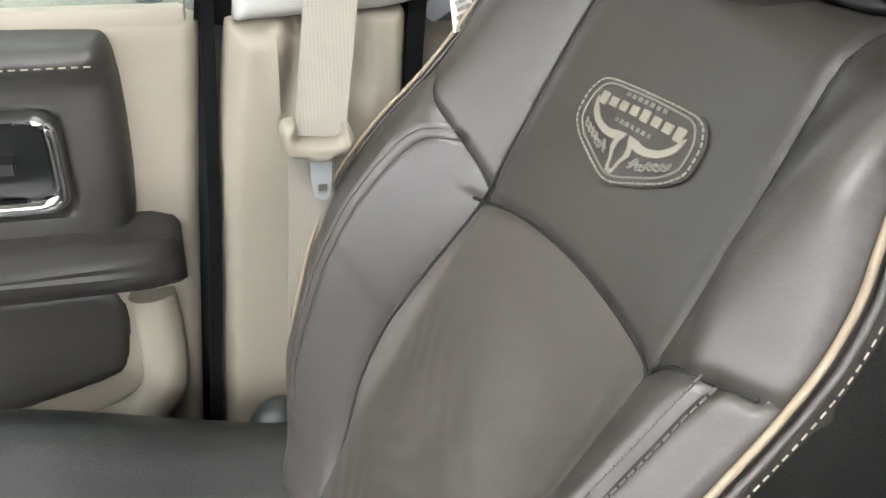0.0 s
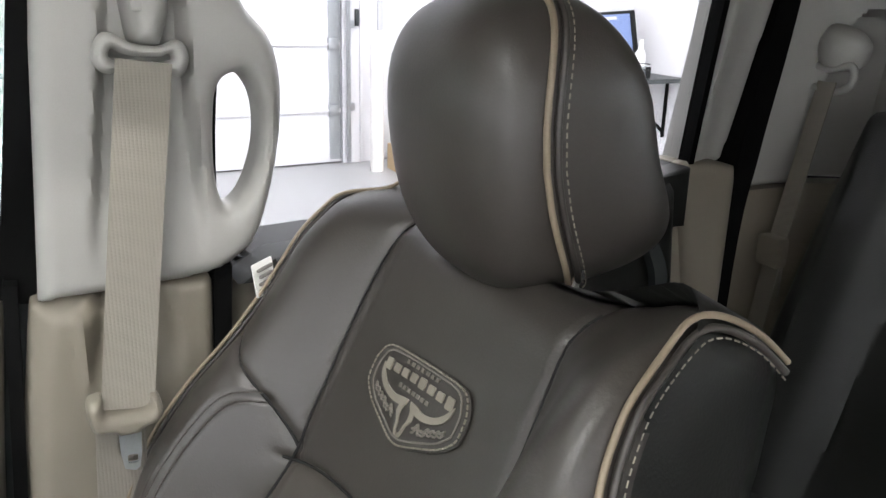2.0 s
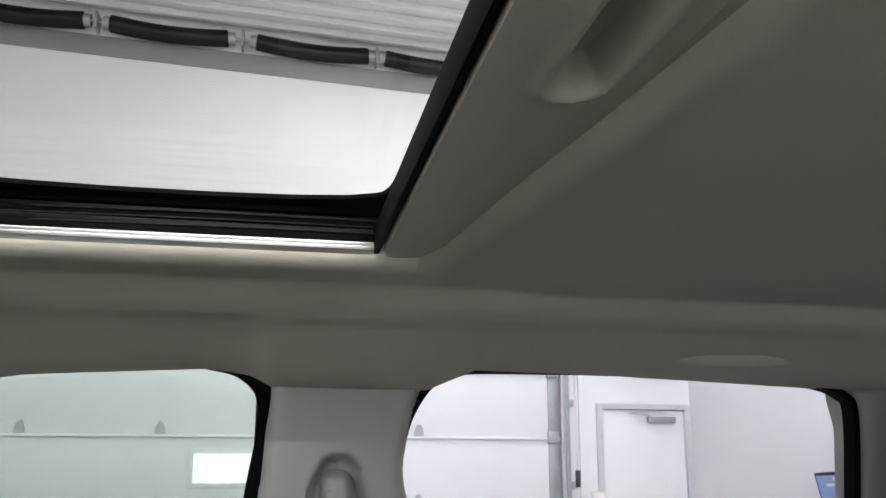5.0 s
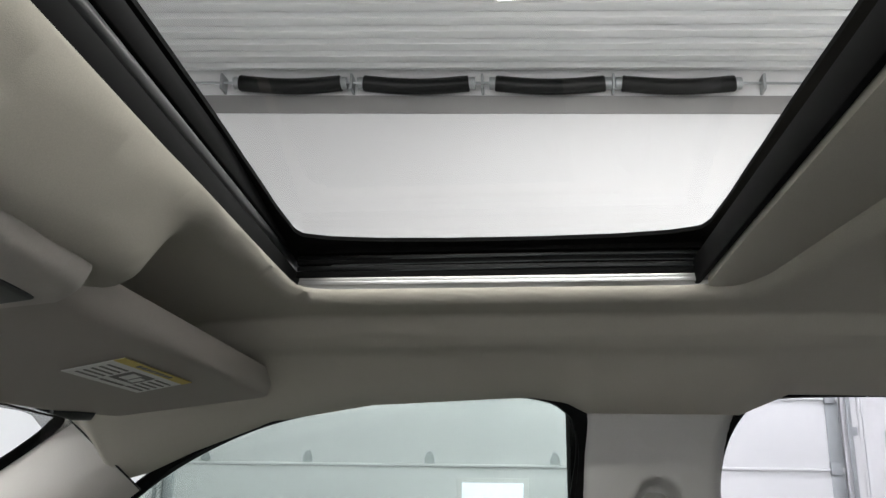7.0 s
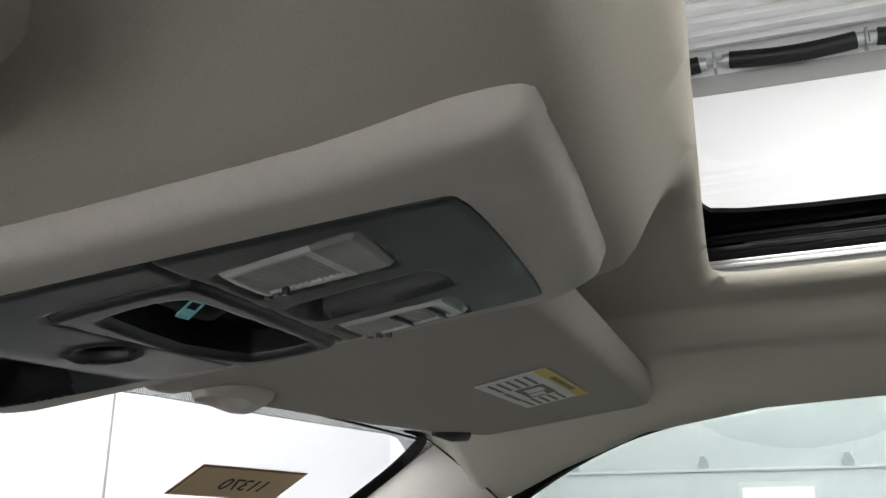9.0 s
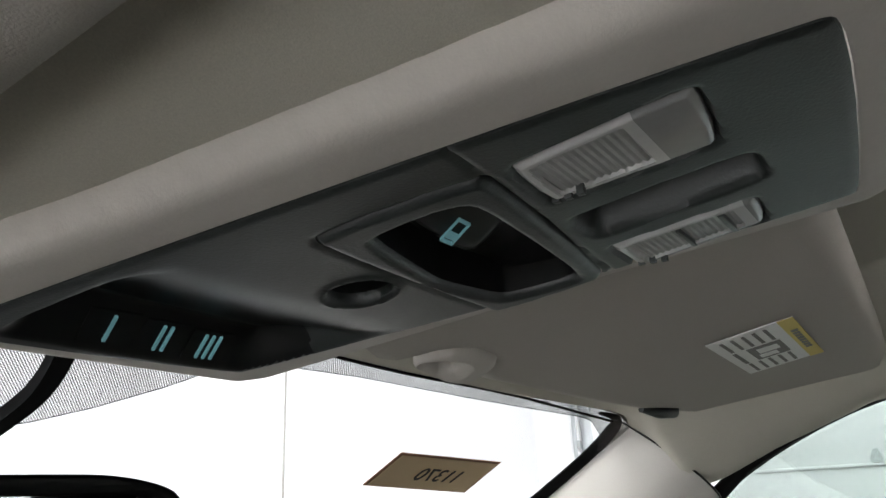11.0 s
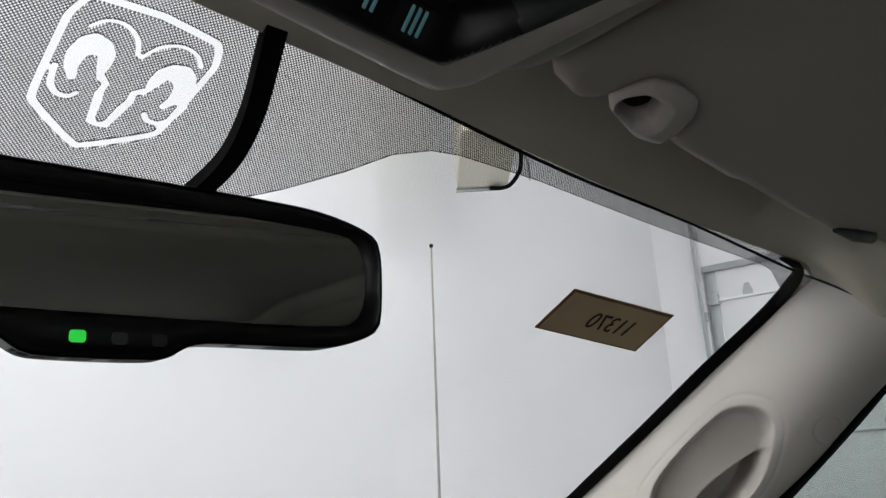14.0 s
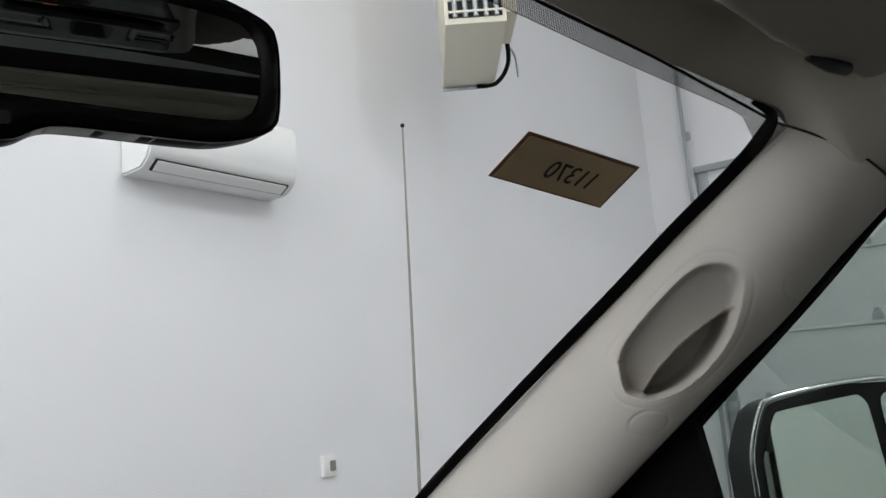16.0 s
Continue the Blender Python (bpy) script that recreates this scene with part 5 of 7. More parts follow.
def rear_quarter():
    """Quarter trim from the rear door round to the back wall of the cab."""
    t = thing("wall_rear_quarter", "pale grey rear quarter trim with a belt recess, beige below", "pillar trim", kind="structure")
    way = spline([(0.815, -0.80), (0.82, -0.88), (0.81, -0.95), (0.775, -1.02), (0.69, -1.08), (0.56, -1.11), (0.42, -1.115)], 10)
    way = np.array(way)
    run = np.r_[0, np.cumsum(np.hypot(*np.diff(way, axis=0).T))]
    total = run[-1]
    rec = sd_poly(rounded([(0.125, 1.10), (0.225, 1.10), (0.248, 1.50), (0.236, 1.572), (0.190, 1.582), (0.152, 1.54)], 0.12, 3))

    def at(s, z, inn):
        x, y = np.interp(s, run, way[:, 0]), np.interp(s, run, way[:, 1])
        dx, dy = np.gradient(way[:, 0], run), np.gradient(way[:, 1], run)
        tx, ty = np.interp(s, run, dx), np.interp(s, run, dy)
        k = np.hypot(tx, ty)
        lean = 0.10 * np.clip(z - 1.32, 0, 1) * (1 - smooth(s, total * 0.55, total * 0.9))
        return np.stack([x - lean + ty / k * inn, y - tx / k * inn, z + 0 * s], -1)

    def up(a, b, d):
        r = 1 - smooth(rec(a, b), -0.009, 0.002)
        edge = np.clip(d / 0.008, 0, 1)
        return at(a, b, 0.0 - 0.050 * r - 0.010 * (1 - np.sqrt(np.clip(1 - (1 - edge) ** 2, 0, 1))))
    relief("upper_trim", sd_poly([(0, 1.318), (total, 1.318), (total, 1.775), (0, 1.775)]), (0, 1.31), (total, 1.78), 0.006, up, (0.03, -0.03, 0), GREY_TRIM, t, facing=(-0.7, 0.7, 0))
    relief("lower_trim", sd_poly([(0, 0.68), (total, 0.68), (total, 1.315), (0, 1.315)]), (0, 0.67), (total, 1.32), 0.012, lambda a, b, d: at(a, b, 0.004 - 0.02 * (1 - smooth(rec(a, b), -0.012, 0.006))), (0.03, -0.03, 0), BEIGE, t, facing=(-0.7, 0.7, 0))
    # backing box added to block light leaking between the two trims
    box("inner_post", (0.862, -1.19, 0.62), (0.93, -0.86, 1.78), RUBBER, t, bevel=0.01)
    panel("airbag_mark", rect(0.05, 0.006, 0.002, cx=0, cy=0), (0.665, -0.985, 1.652), (-0.70, -0.71, 0), (0, 0, 1), 0.001, INK, t)


rear_quarter()


def back_wall():
    t = thing("wall_cab_back", "back wall of the cab with a sliding rear window", "cab wall", kind="structure")
    y0, y1 = -1.19, -1.135
    for lo, hi in (((-0.80, y0, 0.55), (0.80, y1, 1.30)), ((-0.80, y0, 1.655), (0.80, y1, 1.80)), ((-0.80, y0, 1.30), (-0.60, y1, 1.655)), ((0.60, y0, 1.30), (0.80, y1, 1.655))):
        box("back_panel", lo, hi, LEATHER_DARK, t, bevel=0.004)
    for x in (-0.205, 0.205):
        box("window_bar", (x - 0.013, y0 + 0.005, 1.30), (x + 0.013, y1 - 0.01, 1.655), RUBBER, t, bevel=0.004)
    pane = box("pane", (-0.60, y0 + 0.022, 1.30), (0.60, y0 + 0.027, 1.655), CLEAR, t, bevel=0)
    pane.visible_shadow = False
    for z in (1.305, 1.65):
        box("window_channel", (-0.60, y0 + 0.002, z - 0.012), (0.60, y1 - 0.004, z + 0.012), RUBBER, t, bevel=0.003)


back_wall()
tagged(box("floor_cab", (-0.90, -1.2, 0.55), (0.90, 1.9, 0.60), LEATHER_DARK, bevel=0), "dark carpeted cab floor", "floor", kind="structure")
tagged(box("wall_dash", (-0.90, 1.05, 0.60), (0.90, 1.95, 1.02), LEATHER_DARK, bevel=0.03), "dark dashboard below the windshield", "dashboard", kind="structure")
lefts = bmesh.new()
for lo, hi in (((-0.92, -1.2, 0.55), (-0.84, 1.9, 1.28)), ((-0.90, -0.04, 1.28), (-0.72, 0.10, 1.76)), ((-0.90, -1.2, 1.28), (-0.74, -0.68, 1.76))):
    box_bm(lo, hi, 0.02, bm=lefts)
tagged(part("wall_driver_side", lefts, BEIGE), "beige trim of the driver side of the cab", "cab wall", kind="structure")
# unseen hood block, added to keep floor light from the headliner
tagged(box("wall_hood", (-0.93, 1.955, 0.45), (0.93, 2.95, 1.16), CAR_DARK, bevel=0.06), "dark hood block, unseen, added to hold floor light off the cab", "hood", kind="structure")
tagged(box("wall_lower_right", (0.862, -1.2, 0.55), (0.93, 1.9, 1.27), CAR_DARK, bevel=0.01), "dark outer door skin", "cab wall", kind="structure")


# ---- windshield, its print and the front pillar ----
def shield_z(x, y):
    xs = np.where(x > -0.05, x, -0.10 - x)
    return 1.654 - (0.08 * (xs - 0.475) + 0.467 * (y - 0.889)) / 0.881 - 0.055 * smooth(xs, 0.58, 0.80)


ws = sd_poly([(-0.84, 0.70), (0.74, 0.70), (0.80, 1.10), (0.86, 1.60), (0.86, 1.78), (-0.96, 1.78), (-0.96, 1.60), (-0.90, 1.10)])
wsh = relief("window_windshield", ws, (-0.98, 0.68), (0.88, 1.80), 0.03, lambda a, b, d: np.stack([a, b, shield_z(a, b)], -1), (0, 0.002, 0.004), CLEAR, facing=(0, -0.4, -0.9))
wsh.visible_shadow = False
tagged(wsh, "clear laminated windshield with a dotted black print along its top", "windshield", kind="structure")

emblem_out = rounded([(-0.0865, 0.818), (-0.0185, 0.818), (-0.0135, 0.829), (-0.0185, 0.876), (-0.0525, 0.899), (-0.0875, 0.876), (-0.0915, 0.830)], 0.07, 3)
em_sd = sd_poly(emblem_out)
def stroke(points, width):
    d = line_distance(spline(points, 6))
    return lambda a, b: d(a, b) - width


marks = []
for side in (1, -1):
    def at_side(pts, side=side):
        return [(-0.0497 + side * a, b) for a, b in pts]
    # brow, curled horn with its lower turn, and one side of the muzzle
    marks.append(stroke(at_side([(0.0300, 0.8330), (0.0240, 0.8280), (0.0150, 0.8275), (0.0062, 0.8325), (0.0010, 0.8410)]), 0.0013))
    marks.append(sd_poly(rounded(at_side([(0.0100, 0.8500), (0.0110, 0.8430), (0.0165, 0.8370), (0.0250, 0.8345), (0.0315, 0.8385), (0.0340, 0.8470), (0.0315, 0.8550), (0.0255, 0.8625), (0.0220, 0.8610),
                                          (0.0245, 0.8545), (0.0235, 0.8475), (0.0190, 0.8460), (0.0160, 0.8530), (0.0115, 0.8570)]), 0.12, 2)))
    marks.append(stroke(at_side([(0.0350, 0.8560), (0.0325, 0.8650), (0.0275, 0.8700), (0.0215, 0.8705), (0.0185, 0.8680)]), 0.0017))
    marks.append(sd_poly(at_side([(0.0165, 0.8520), (0.0130, 0.8585), (0.0095, 0.8600), (0.0105, 0.8650), (0.0085, 0.8730), (0.0060, 0.8830), (0.0, 0.8845), (0.0, 0.8815), (0.0025, 0.8790), (0.0040, 0.8700), (0.0060, 0.8640), (0.0055, 0.8590), (0.0100, 0.8550)])))


def print_sd(a, b):
    band = band_sd(a, b)
    ring = np.abs(em_sd(a, b)) - 0.0021
    clear = ring
    for m in marks:
        clear = np.minimum(clear, m(a, b))
    return np.maximum(band, -clear)


half_edge = [(-0.05, 0.925), (0.00, 0.921), (0.041, 0.901), (0.070, 0.880), (0.100, 0.853), (0.120, 0.831), (0.143, 0.818), (0.165, 0.8125), (0.242, 0.803), (0.38, 0.792), (0.466, 0.784), (0.610, 0.770), (0.645, 0.775), (0.662, 0.788), (0.674, 0.815), (0.684, 0.86), (0.698, 0.93), (0.722, 1.05)]
band_edge = [(-0.10 - a, b) for a, b in half_edge[:0:-1]] + half_edge
band_sd = sd_poly(band_edge + [(0.80, 1.05), (0.80, 0.70), (-0.90, 0.70), (-0.90, 1.05)])
edge_line = [(x, y, float(shield_z(np.array(x), np.array(y))) - 0.0036) for x, y in ((-0.2, 0.794), (0.0, 0.799), (0.114, 0.794), (0.178, 0.792), (0.285, 0.786), (0.439, 0.773), (0.634, 0.755))]
tagged(part("trim_headliner_edge", sweep_bm(spline(edge_line, 4), ring_section(0.0014, 6)), RUBBER), "thin black rubber bead along the headliner's front edge", "seal", kind="structure")
fr = relief("windshield_print", print_sd, (-0.34, 0.74), (0.74, 1.06), 0.0013, lambda a, b, d: np.stack([a, b, shield_z(a, b) - 0.003], -1), (0, 0, 0.001), FRIT, facing=(0, -0.4, -0.9))
tagged(fr, "black dotted ceramic print with a clear shield-shaped mark", "windshield print", kind="structure")
edge_pts = [(0.595, 0.754, 1.706), (0.638, 0.752, 1.702), (0.657, 0.768, 1.689), (0.665, 0.806, 1.662), (0.676, 0.882, 1.616), (0.692, 0.968, 1.562), (0.709, 1.063, 1.504), (0.735, 1.200, 1.420), (0.777, 1.365, 1.321), (0.812, 1.48, 1.245)]
edge_run = spline(edge_pts, 8)
edge_k = list(np.linspace(0.2, 1.0, 16)) + [1.0] * (len(edge_run) - 16)
tagged(part("trim_windshield_edge", sweep_bm(edge_run, [(0.003 * math.cos(a), 0.0088 * math.sin(a)) for a in np.linspace(0, 2 * math.pi, 10, endpoint=False)], (0.5, 0.4, 0.75), scale=edge_k), RUBBER), "solid black rubber border along the windshield edge", "seal", kind="structure")

A_EDGE = np.array(spline([(0.668, 0.757, 1.700), (0.673, 0.812, 1.658), (0.693, 0.93, 1.585), (0.718, 1.06, 1.503), (0.762, 1.27, 1.374), (0.80, 1.42, 1.285)], 12))
B_EDGE = np.array(spline([(0.706, 0.668, 1.612), (0.716, 0.735, 1.559), (0.722, 0.800, 1.503), (0.728, 0.885, 1.439), (0.740, 1.06, 1.300), (0.750, 1.24, 1.16)], 12))


def front_pillar():
    t = thing("wall_front_pillar", "beige-grey windshield pillar trim with a moulded grab recess", "pillar trim", kind="structure")
    n = len(A_EDGE)
    s = np.interp(np.linspace(0, 1, n), [0, 0.2, 0.4, 0.6, 0.8, 1.0], [0, 0.25, 0.375, 0.5, 0.75, 1.0])
    grab = sd_poly(spline(GRAB, 4, closed=True))
    edge = sd_poly(spline(GRAB_RIM, 4, closed=True))

    def on(u, v, inn):
        A = np.stack([np.interp(u, s, A_EDGE[:, k]) for k in range(3)], -1)
        B = np.stack([np.interp(u, s, B_EDGE[:, k]) for k in range(3)], -1)
        P = A + (B - A) * v[..., None]
        way = np.array([-0.86, -0.50, -0.05])
        return P + way * inn[..., None]

    def place(a, b, d):
        u, v = a / 1.0, b / 0.25
        bulge = 0.042 * np.sin(np.pi * np.clip(v, 0, 1) ** 1.25) ** 0.75
        g = grab(a, b)
        # its floor slopes down to a steep wall under the outer rim
        r = smooth(-g, 0.0, 0.011) * (0.12 + 0.88 * smooth(b, 0.03, 0.155)) * (0.75 + 0.25 * smooth(a, 0.33, 0.42))
        bulge = bulge - 0.048 * r - 0.085 * smooth(-g, 0.0, 0.007) * smooth(b - 0.152 - 0.6 * np.abs(a - 0.465) ** 1.5, 0.0, 0.012) - 0.0009 * (1 - smooth(np.abs(edge(a, b)), 0.0, 0.003))
        for cu, cv in ((0.585, 0.205), (0.315, 0.226)):
            cap = np.abs(np.hypot((a - cu) * 0.9, (b - cv) * 0.75) - 0.020)
            bulge = bulge - 0.0012 * (1 - smooth(cap, 0.0006, 0.0024))
        return on(u, v, bulge)
    relief("trim", sd_poly([(0.0, 0.0), (1.0, 0.0), (1.0, 0.25), (0.0, 0.25)]), (0, 0), (1.0, 0.25), 0.0024, place, (0.02, 0.02, 0), PILLAR_TRIM, t, facing=(-0.8, -0.5, 0))
    pts = []
    for v in np.linspace(0.0, 1.0, 18):
        pts.append(tuple(on(np.array(0.0), np.array(v), np.array(0.042 * abs(math.sin(math.pi * v ** 1.25)) ** 0.75 + 0.0015))))
    tube("seam", pts, 0.0013, JOINT_SHADE, t, n=6)
    part("door_seal", sweep_bm([(x + 0.012, y + 0.004, z + 0.004) for x, y, z in [(0.708, 0.55, 1.692), (0.708, 0.62, 1.653)] + B_EDGE.tolist()], ring_section(0.009, 10), (1, 0, 0), scale=[0.4, 0.7] + [1.0] * len(B_EDGE)), RUBBER, t, "black rubber seal behind the trim")


GRAB = [(0.354, 0.074), (0.340, 0.110), (0.350, 0.146), (0.380, 0.173), (0.426, 0.199), (0.478, 0.212), (0.520, 0.204), (0.548, 0.179), (0.548, 0.138), (0.510, 0.098), (0.472, 0.071), (0.390, 0.063)]
GRAB_RIM = [(0.342, 0.062), (0.326, 0.110), (0.338, 0.152), (0.370, 0.184), (0.420, 0.212), (0.478, 0.226), (0.528, 0.217), (0.562, 0.186), (0.562, 0.134), (0.520, 0.088), (0.478, 0.059), (0.390, 0.052)]
front_pillar()


# ---- seats ----
SEAT_O = Vector((0.447, -0.125, 1.29))
EU, EV, EN = Vector((1, 0, 0)), Vector((0, -0.4711, 0.8821)), Vector((0, 0.8821, 0.4711))


def seat_height(a, b):
    """How far the backrest stands off its plane."""
    u = np.abs(a)
    low = smooth(-b, -0.05, 0.25)
    ridge = 0.052 + 0.030 * low - 0.030 * smooth(b, 0.03, 0.15) - np.where(a > 0, 0.036, 0.0) * smooth(-b, 0.36, 0.52)
    h = ridge * smooth(u, 0.125, np.where(a > 0, 0.205, 0.205 + 0.030 * smooth(-b, 0.0, 0.07)))
    h = h - np.where(a > 0, 0.006, 0.020) * smooth(u, 0.205, 0.25) ** 1.5
    h = h + 0.012 * (1 - smooth(np.hypot(a / 0.13, (b + 0.28) / 0.17), 0.3, 1.0))
    h = h - 0.045 * smooth(b, 0.085, 0.165) ** 1.3
    # the door-side bolster swells forward below the shoulder and draws back at the cushion
    h = h + smooth(a, 0.15, 0.245) * np.interp(b, [-0.50, -0.45, -0.36, -0.28, -0.20, -0.13, -0.06, 0.02], [-0.072, -0.050, -0.015, 0.006, 0.015, 0.013, 0.002, 0.0])
    return h


insert_top = [(-0.150, -0.106), (-0.113, -0.100), (-0.069, -0.098), (-0.021, -0.099), (0.029, -0.104), (0.075, -0.112), (0.112, -0.122), (0.145, -0.134)]
side_l = [(0.140, 0.17), (0.146, 0.05), (0.141, -0.08), (0.138, -0.13), (0.146, -0.22), (0.150, -0.30), (0.142, -0.38), (0.118, -0.47), (0.105, -0.52)]
side_r = [(-0.120, 0.17), (-0.120, 0.10), (-0.142, -0.04), (-0.150, -0.10), (-0.150, -0.22), (-0.150, -0.30), (-0.142, -0.38), (-0.118, -0.47), (-0.105, -0.52)]
cross_l = [(0.138, -0.118), (0.180, -0.089), (0.255, -0.058)]
cross_r = [(-0.150, -0.098), (-0.20, -0.070), (-0.255, -0.047)]
seams = [line_distance(spline(q, 6)) for q in (insert_top, side_l, side_r, cross_l, cross_r)]
FRENCH = ([(0.168, -0.093), (0.186, -0.111), (0.193, -0.145), (0.196, -0.19), (0.197, -0.23), (0.196, -0.29), (0.190, -0.36), (0.182, -0.42)], [(-0.2306, -0.050), (-0.2295, -0.076), (-0.2295, -0.104), (-0.229, -0.136), (-0.228, -0.20), (-0.222, -0.30), (-0.212, -0.42)])
fine_seams = [line_distance(spline(q, 6)) for q in (FRENCH)]
back_outline = spline([(0.0, 0.130), (0.07, 0.130), (0.115, 0.138), (0.16, 0.155), (0.205, 0.150), (0.234, 0.115), (0.245, 0.05), (0.250, -0.05), (0.248, -0.20), (0.232, -0.35), (0.210, -0.50), (0.0, -0.52),
                       (-0.235, -0.50), (-0.255, -0.35), (-0.258, -0.20), (-0.255, -0.06), (-0.246, 0.00), (-0.229, 0.055), (-0.212, 0.105), (-0.198, 0.140), (-0.168, 0.158), (-0.115, 0.138), (-0.07, 0.130)], 5, closed=True)
back_sd = sd_poly(back_outline)
side_l_x = np.array(spline(side_l, 6))
side_r_x = np.array(spline(side_r, 6))
top_c = np.array(spline(insert_top, 6))
cl, cr = np.array(spline(cross_l, 6)), np.array(spline(cross_r, 6))


def seat_region(a, b):
    xl = np.interp(-b, -side_l_x[:, 1], side_l_x[:, 0])
    xr = np.interp(-b, -side_r_x[:, 1], side_r_x[:, 0])
    out = np.zeros(np.shape(a), int)
    mid = (a < xl) & (a > xr)
    out[mid & (b < np.interp(a, top_c[:, 0], top_c[:, 1]))] = 1
    out[(a >= xl) & (b >= np.interp(a, cl[:, 0], cl[:, 1]))] = 2
    out[(a >= xl) & (b < np.interp(a, cl[:, 0], cl[:, 1]))] = 3
    out[(a <= xr) & (b >= np.interp(-a, -cr[:, 0], cr[:, 1]))] = 4
    out[(a <= xr) & (b < np.interp(-a, -cr[:, 0], cr[:, 1]))] = 5
    return out


def seat_point(a, b, n):
    return np.stack([SEAT_O.x + a * EU.x + b * EV.x + n * EN.x, SEAT_O.y + b * EV.y + n * EN.y, SEAT_O.z + b * EV.z + n * EN.z], -1)


def back_place(a, b, d):
    h = seat_height(a, b)
    for s in seams:
        h = h - 0.0046 * np.exp(-(s(a, b) / 0.0042) ** 2) - 0.0016 * np.exp(-(s(a, b) / 0.012) ** 2)
    for s in fine_seams:
        h = h + smooth(-b, 0.046, 0.06) * (0.0012 * np.exp(-((s(a, b) - 0.007) / 0.003) ** 2) - 0.0036 * np.exp(-(s(a, b) / 0.0030) ** 2))
    wrinkle = 0.00035 * np.sin(a * 160 + 6 * np.sin(b * 37)) * smooth(-b, 0.12, 0.3)
    edge = np.clip(d / 0.016, 0, 1)
    return seat_point(a, b, h + wrinkle - np.where(a > 0, 0.007, 0.014) * (1 - np.sqrt(np.clip(1 - (1 - edge) ** 2, 0, 1))))


def stitch_row(name, pts, parent, length=0.0038, gap=0.0026, r=0.0006, mat=None):
    """A row of short stitches along points, as one mesh."""
    p = np.array(pts)
    run = np.r_[0, np.cumsum(np.linalg.norm(np.diff(p, axis=0), axis=1))]
    bm = bmesh.new()
    s = 0.0
    while s + length < run[-1]:
        ends = [tuple(np.interp(q, run, p[:, k]) for k in range(3)) for q in (s, s + length)]
        sweep_bm(ends, ring_section(r, 4), (0.3, 0.5, 0.7), bm=bm)
        s += length + gap
    return part(name, bm, mat or THREAD, parent, smooth=0)


def headrest(parent, cx, cy, cz, hw, hd_f, hd_b, hh, mat, piped=True, side_mat=None, tilt=8):
    """A padded block: superellipse sections, fuller in front; sides and face are panels of their own."""
    nu, nv = 72, 48
    rot = Matrix.Rotation(radians(-tilt), 3, "X")

    def bow(z):
        """The side seam runs forward half way up and back at its ends."""
        return 0.016 - 0.022 * (z / hh) ** 2

    def pt(th, ph):
        # th goes round the block seen from above, ph from bottom to top
        c, s = math.cos(th), math.sin(th)
        e1, e2 = (0.62, 0.58) if piped else (0.50, 0.42)
        k = abs(math.cos(ph)) ** e2
        x = hw * math.copysign(abs(c) ** e1, c) * k
        dep = hd_f if s > 0 else (hd_b * (0.68 - 0.32 * math.sin(ph)) if piped else hd_b)
        y = dep * math.copysign(abs(s) ** e1, s) * k
        z = hh * math.copysign(abs(math.sin(ph)) ** e2, math.sin(ph))
        y -= 0.012 * (z / hh) ** 2 * (1 if s > 0 else 0.4)
        if piped:
            y += bow(z) * (1 - abs(s)) ** 1.5
        if piped and z < 0 and x > 0:
            x *= 1 - 0.28 * (z / hh) ** 2
        v = rot @ Vector((x, y, z))
        return (cx + v.x, cy + v.y, cz + v.z)
    groups = {"face": [], "side": []}
    V = [[pt(2 * math.pi * i / nu, -math.pi / 2 + math.pi * j / nv) for j in range(nv + 1)] for i in range(nu)]
    for key in ("face", "side"):
        verts, faces, ids = [], [], {}
        for i in range(nu):
            mid = 2 * math.pi * (i + 0.5) / nu
            front = math.sin(mid) > 0.0
            if (key == "face") != front:
                continue
            for j in range(nv):
                q = []
                for ii, jj in ((i, j), ((i + 1) % nu, j), ((i + 1) % nu, j + 1), (i, j + 1)):
                    kk = (ii, jj)
                    if kk not in ids:
                        ids[kk] = len(verts)
                        verts.append(V[ii][jj])
                    q.append(ids[kk])
                faces.append(tuple(q))
        ob = link("face_panel" if key == "face" else "gusset", verts, faces, mat if key == "face" else (side_mat or mat), parent, smooth=60)
        bm = bmesh.new()
        bm.from_mesh(ob.data)
        bmesh.ops.remove_doubles(bm, verts=bm.verts, dist=0.0002)
        bm.to_mesh(ob.data)
        bm.free()
    if piped:
        loop = []
        for k in range(72):
            ph = 2 * math.pi * k / 72
            c, s = math.cos(ph), math.sin(ph)
            x = (hw + 0.002) * math.copysign(abs(c) ** 0.58, c)
            z = (hh + 0.002) * math.copysign(abs(s) ** 0.58, s)
            if z < 0 and x > 0:
                x *= 1 - 0.28 * (z / hh) ** 2
            v = rot @ Vector((x, 0.004 - 0.012 * (z / hh) ** 2 + bow(z), z))
            loop.append((cx + v.x, cy + v.y, cz + v.z))
        part("piping", sweep_bm(loop, ring_section(0.0025, 8), (0, 1, 0), closed=True), PIPING, parent, "tan leather piping")
        v2 = [(x, y - 0.009, z) for x, y, z in loop]
        part("welt", sweep_bm(v2, ring_section(0.0026, 10), (0, 1, 0), closed=True), LEATHER, parent)
        stitch = [(x + (0.002 if x > cx else -0.002), y - 0.0145, z) for x, y, z in loop]
        stitch_row("stitching", stitch, parent)


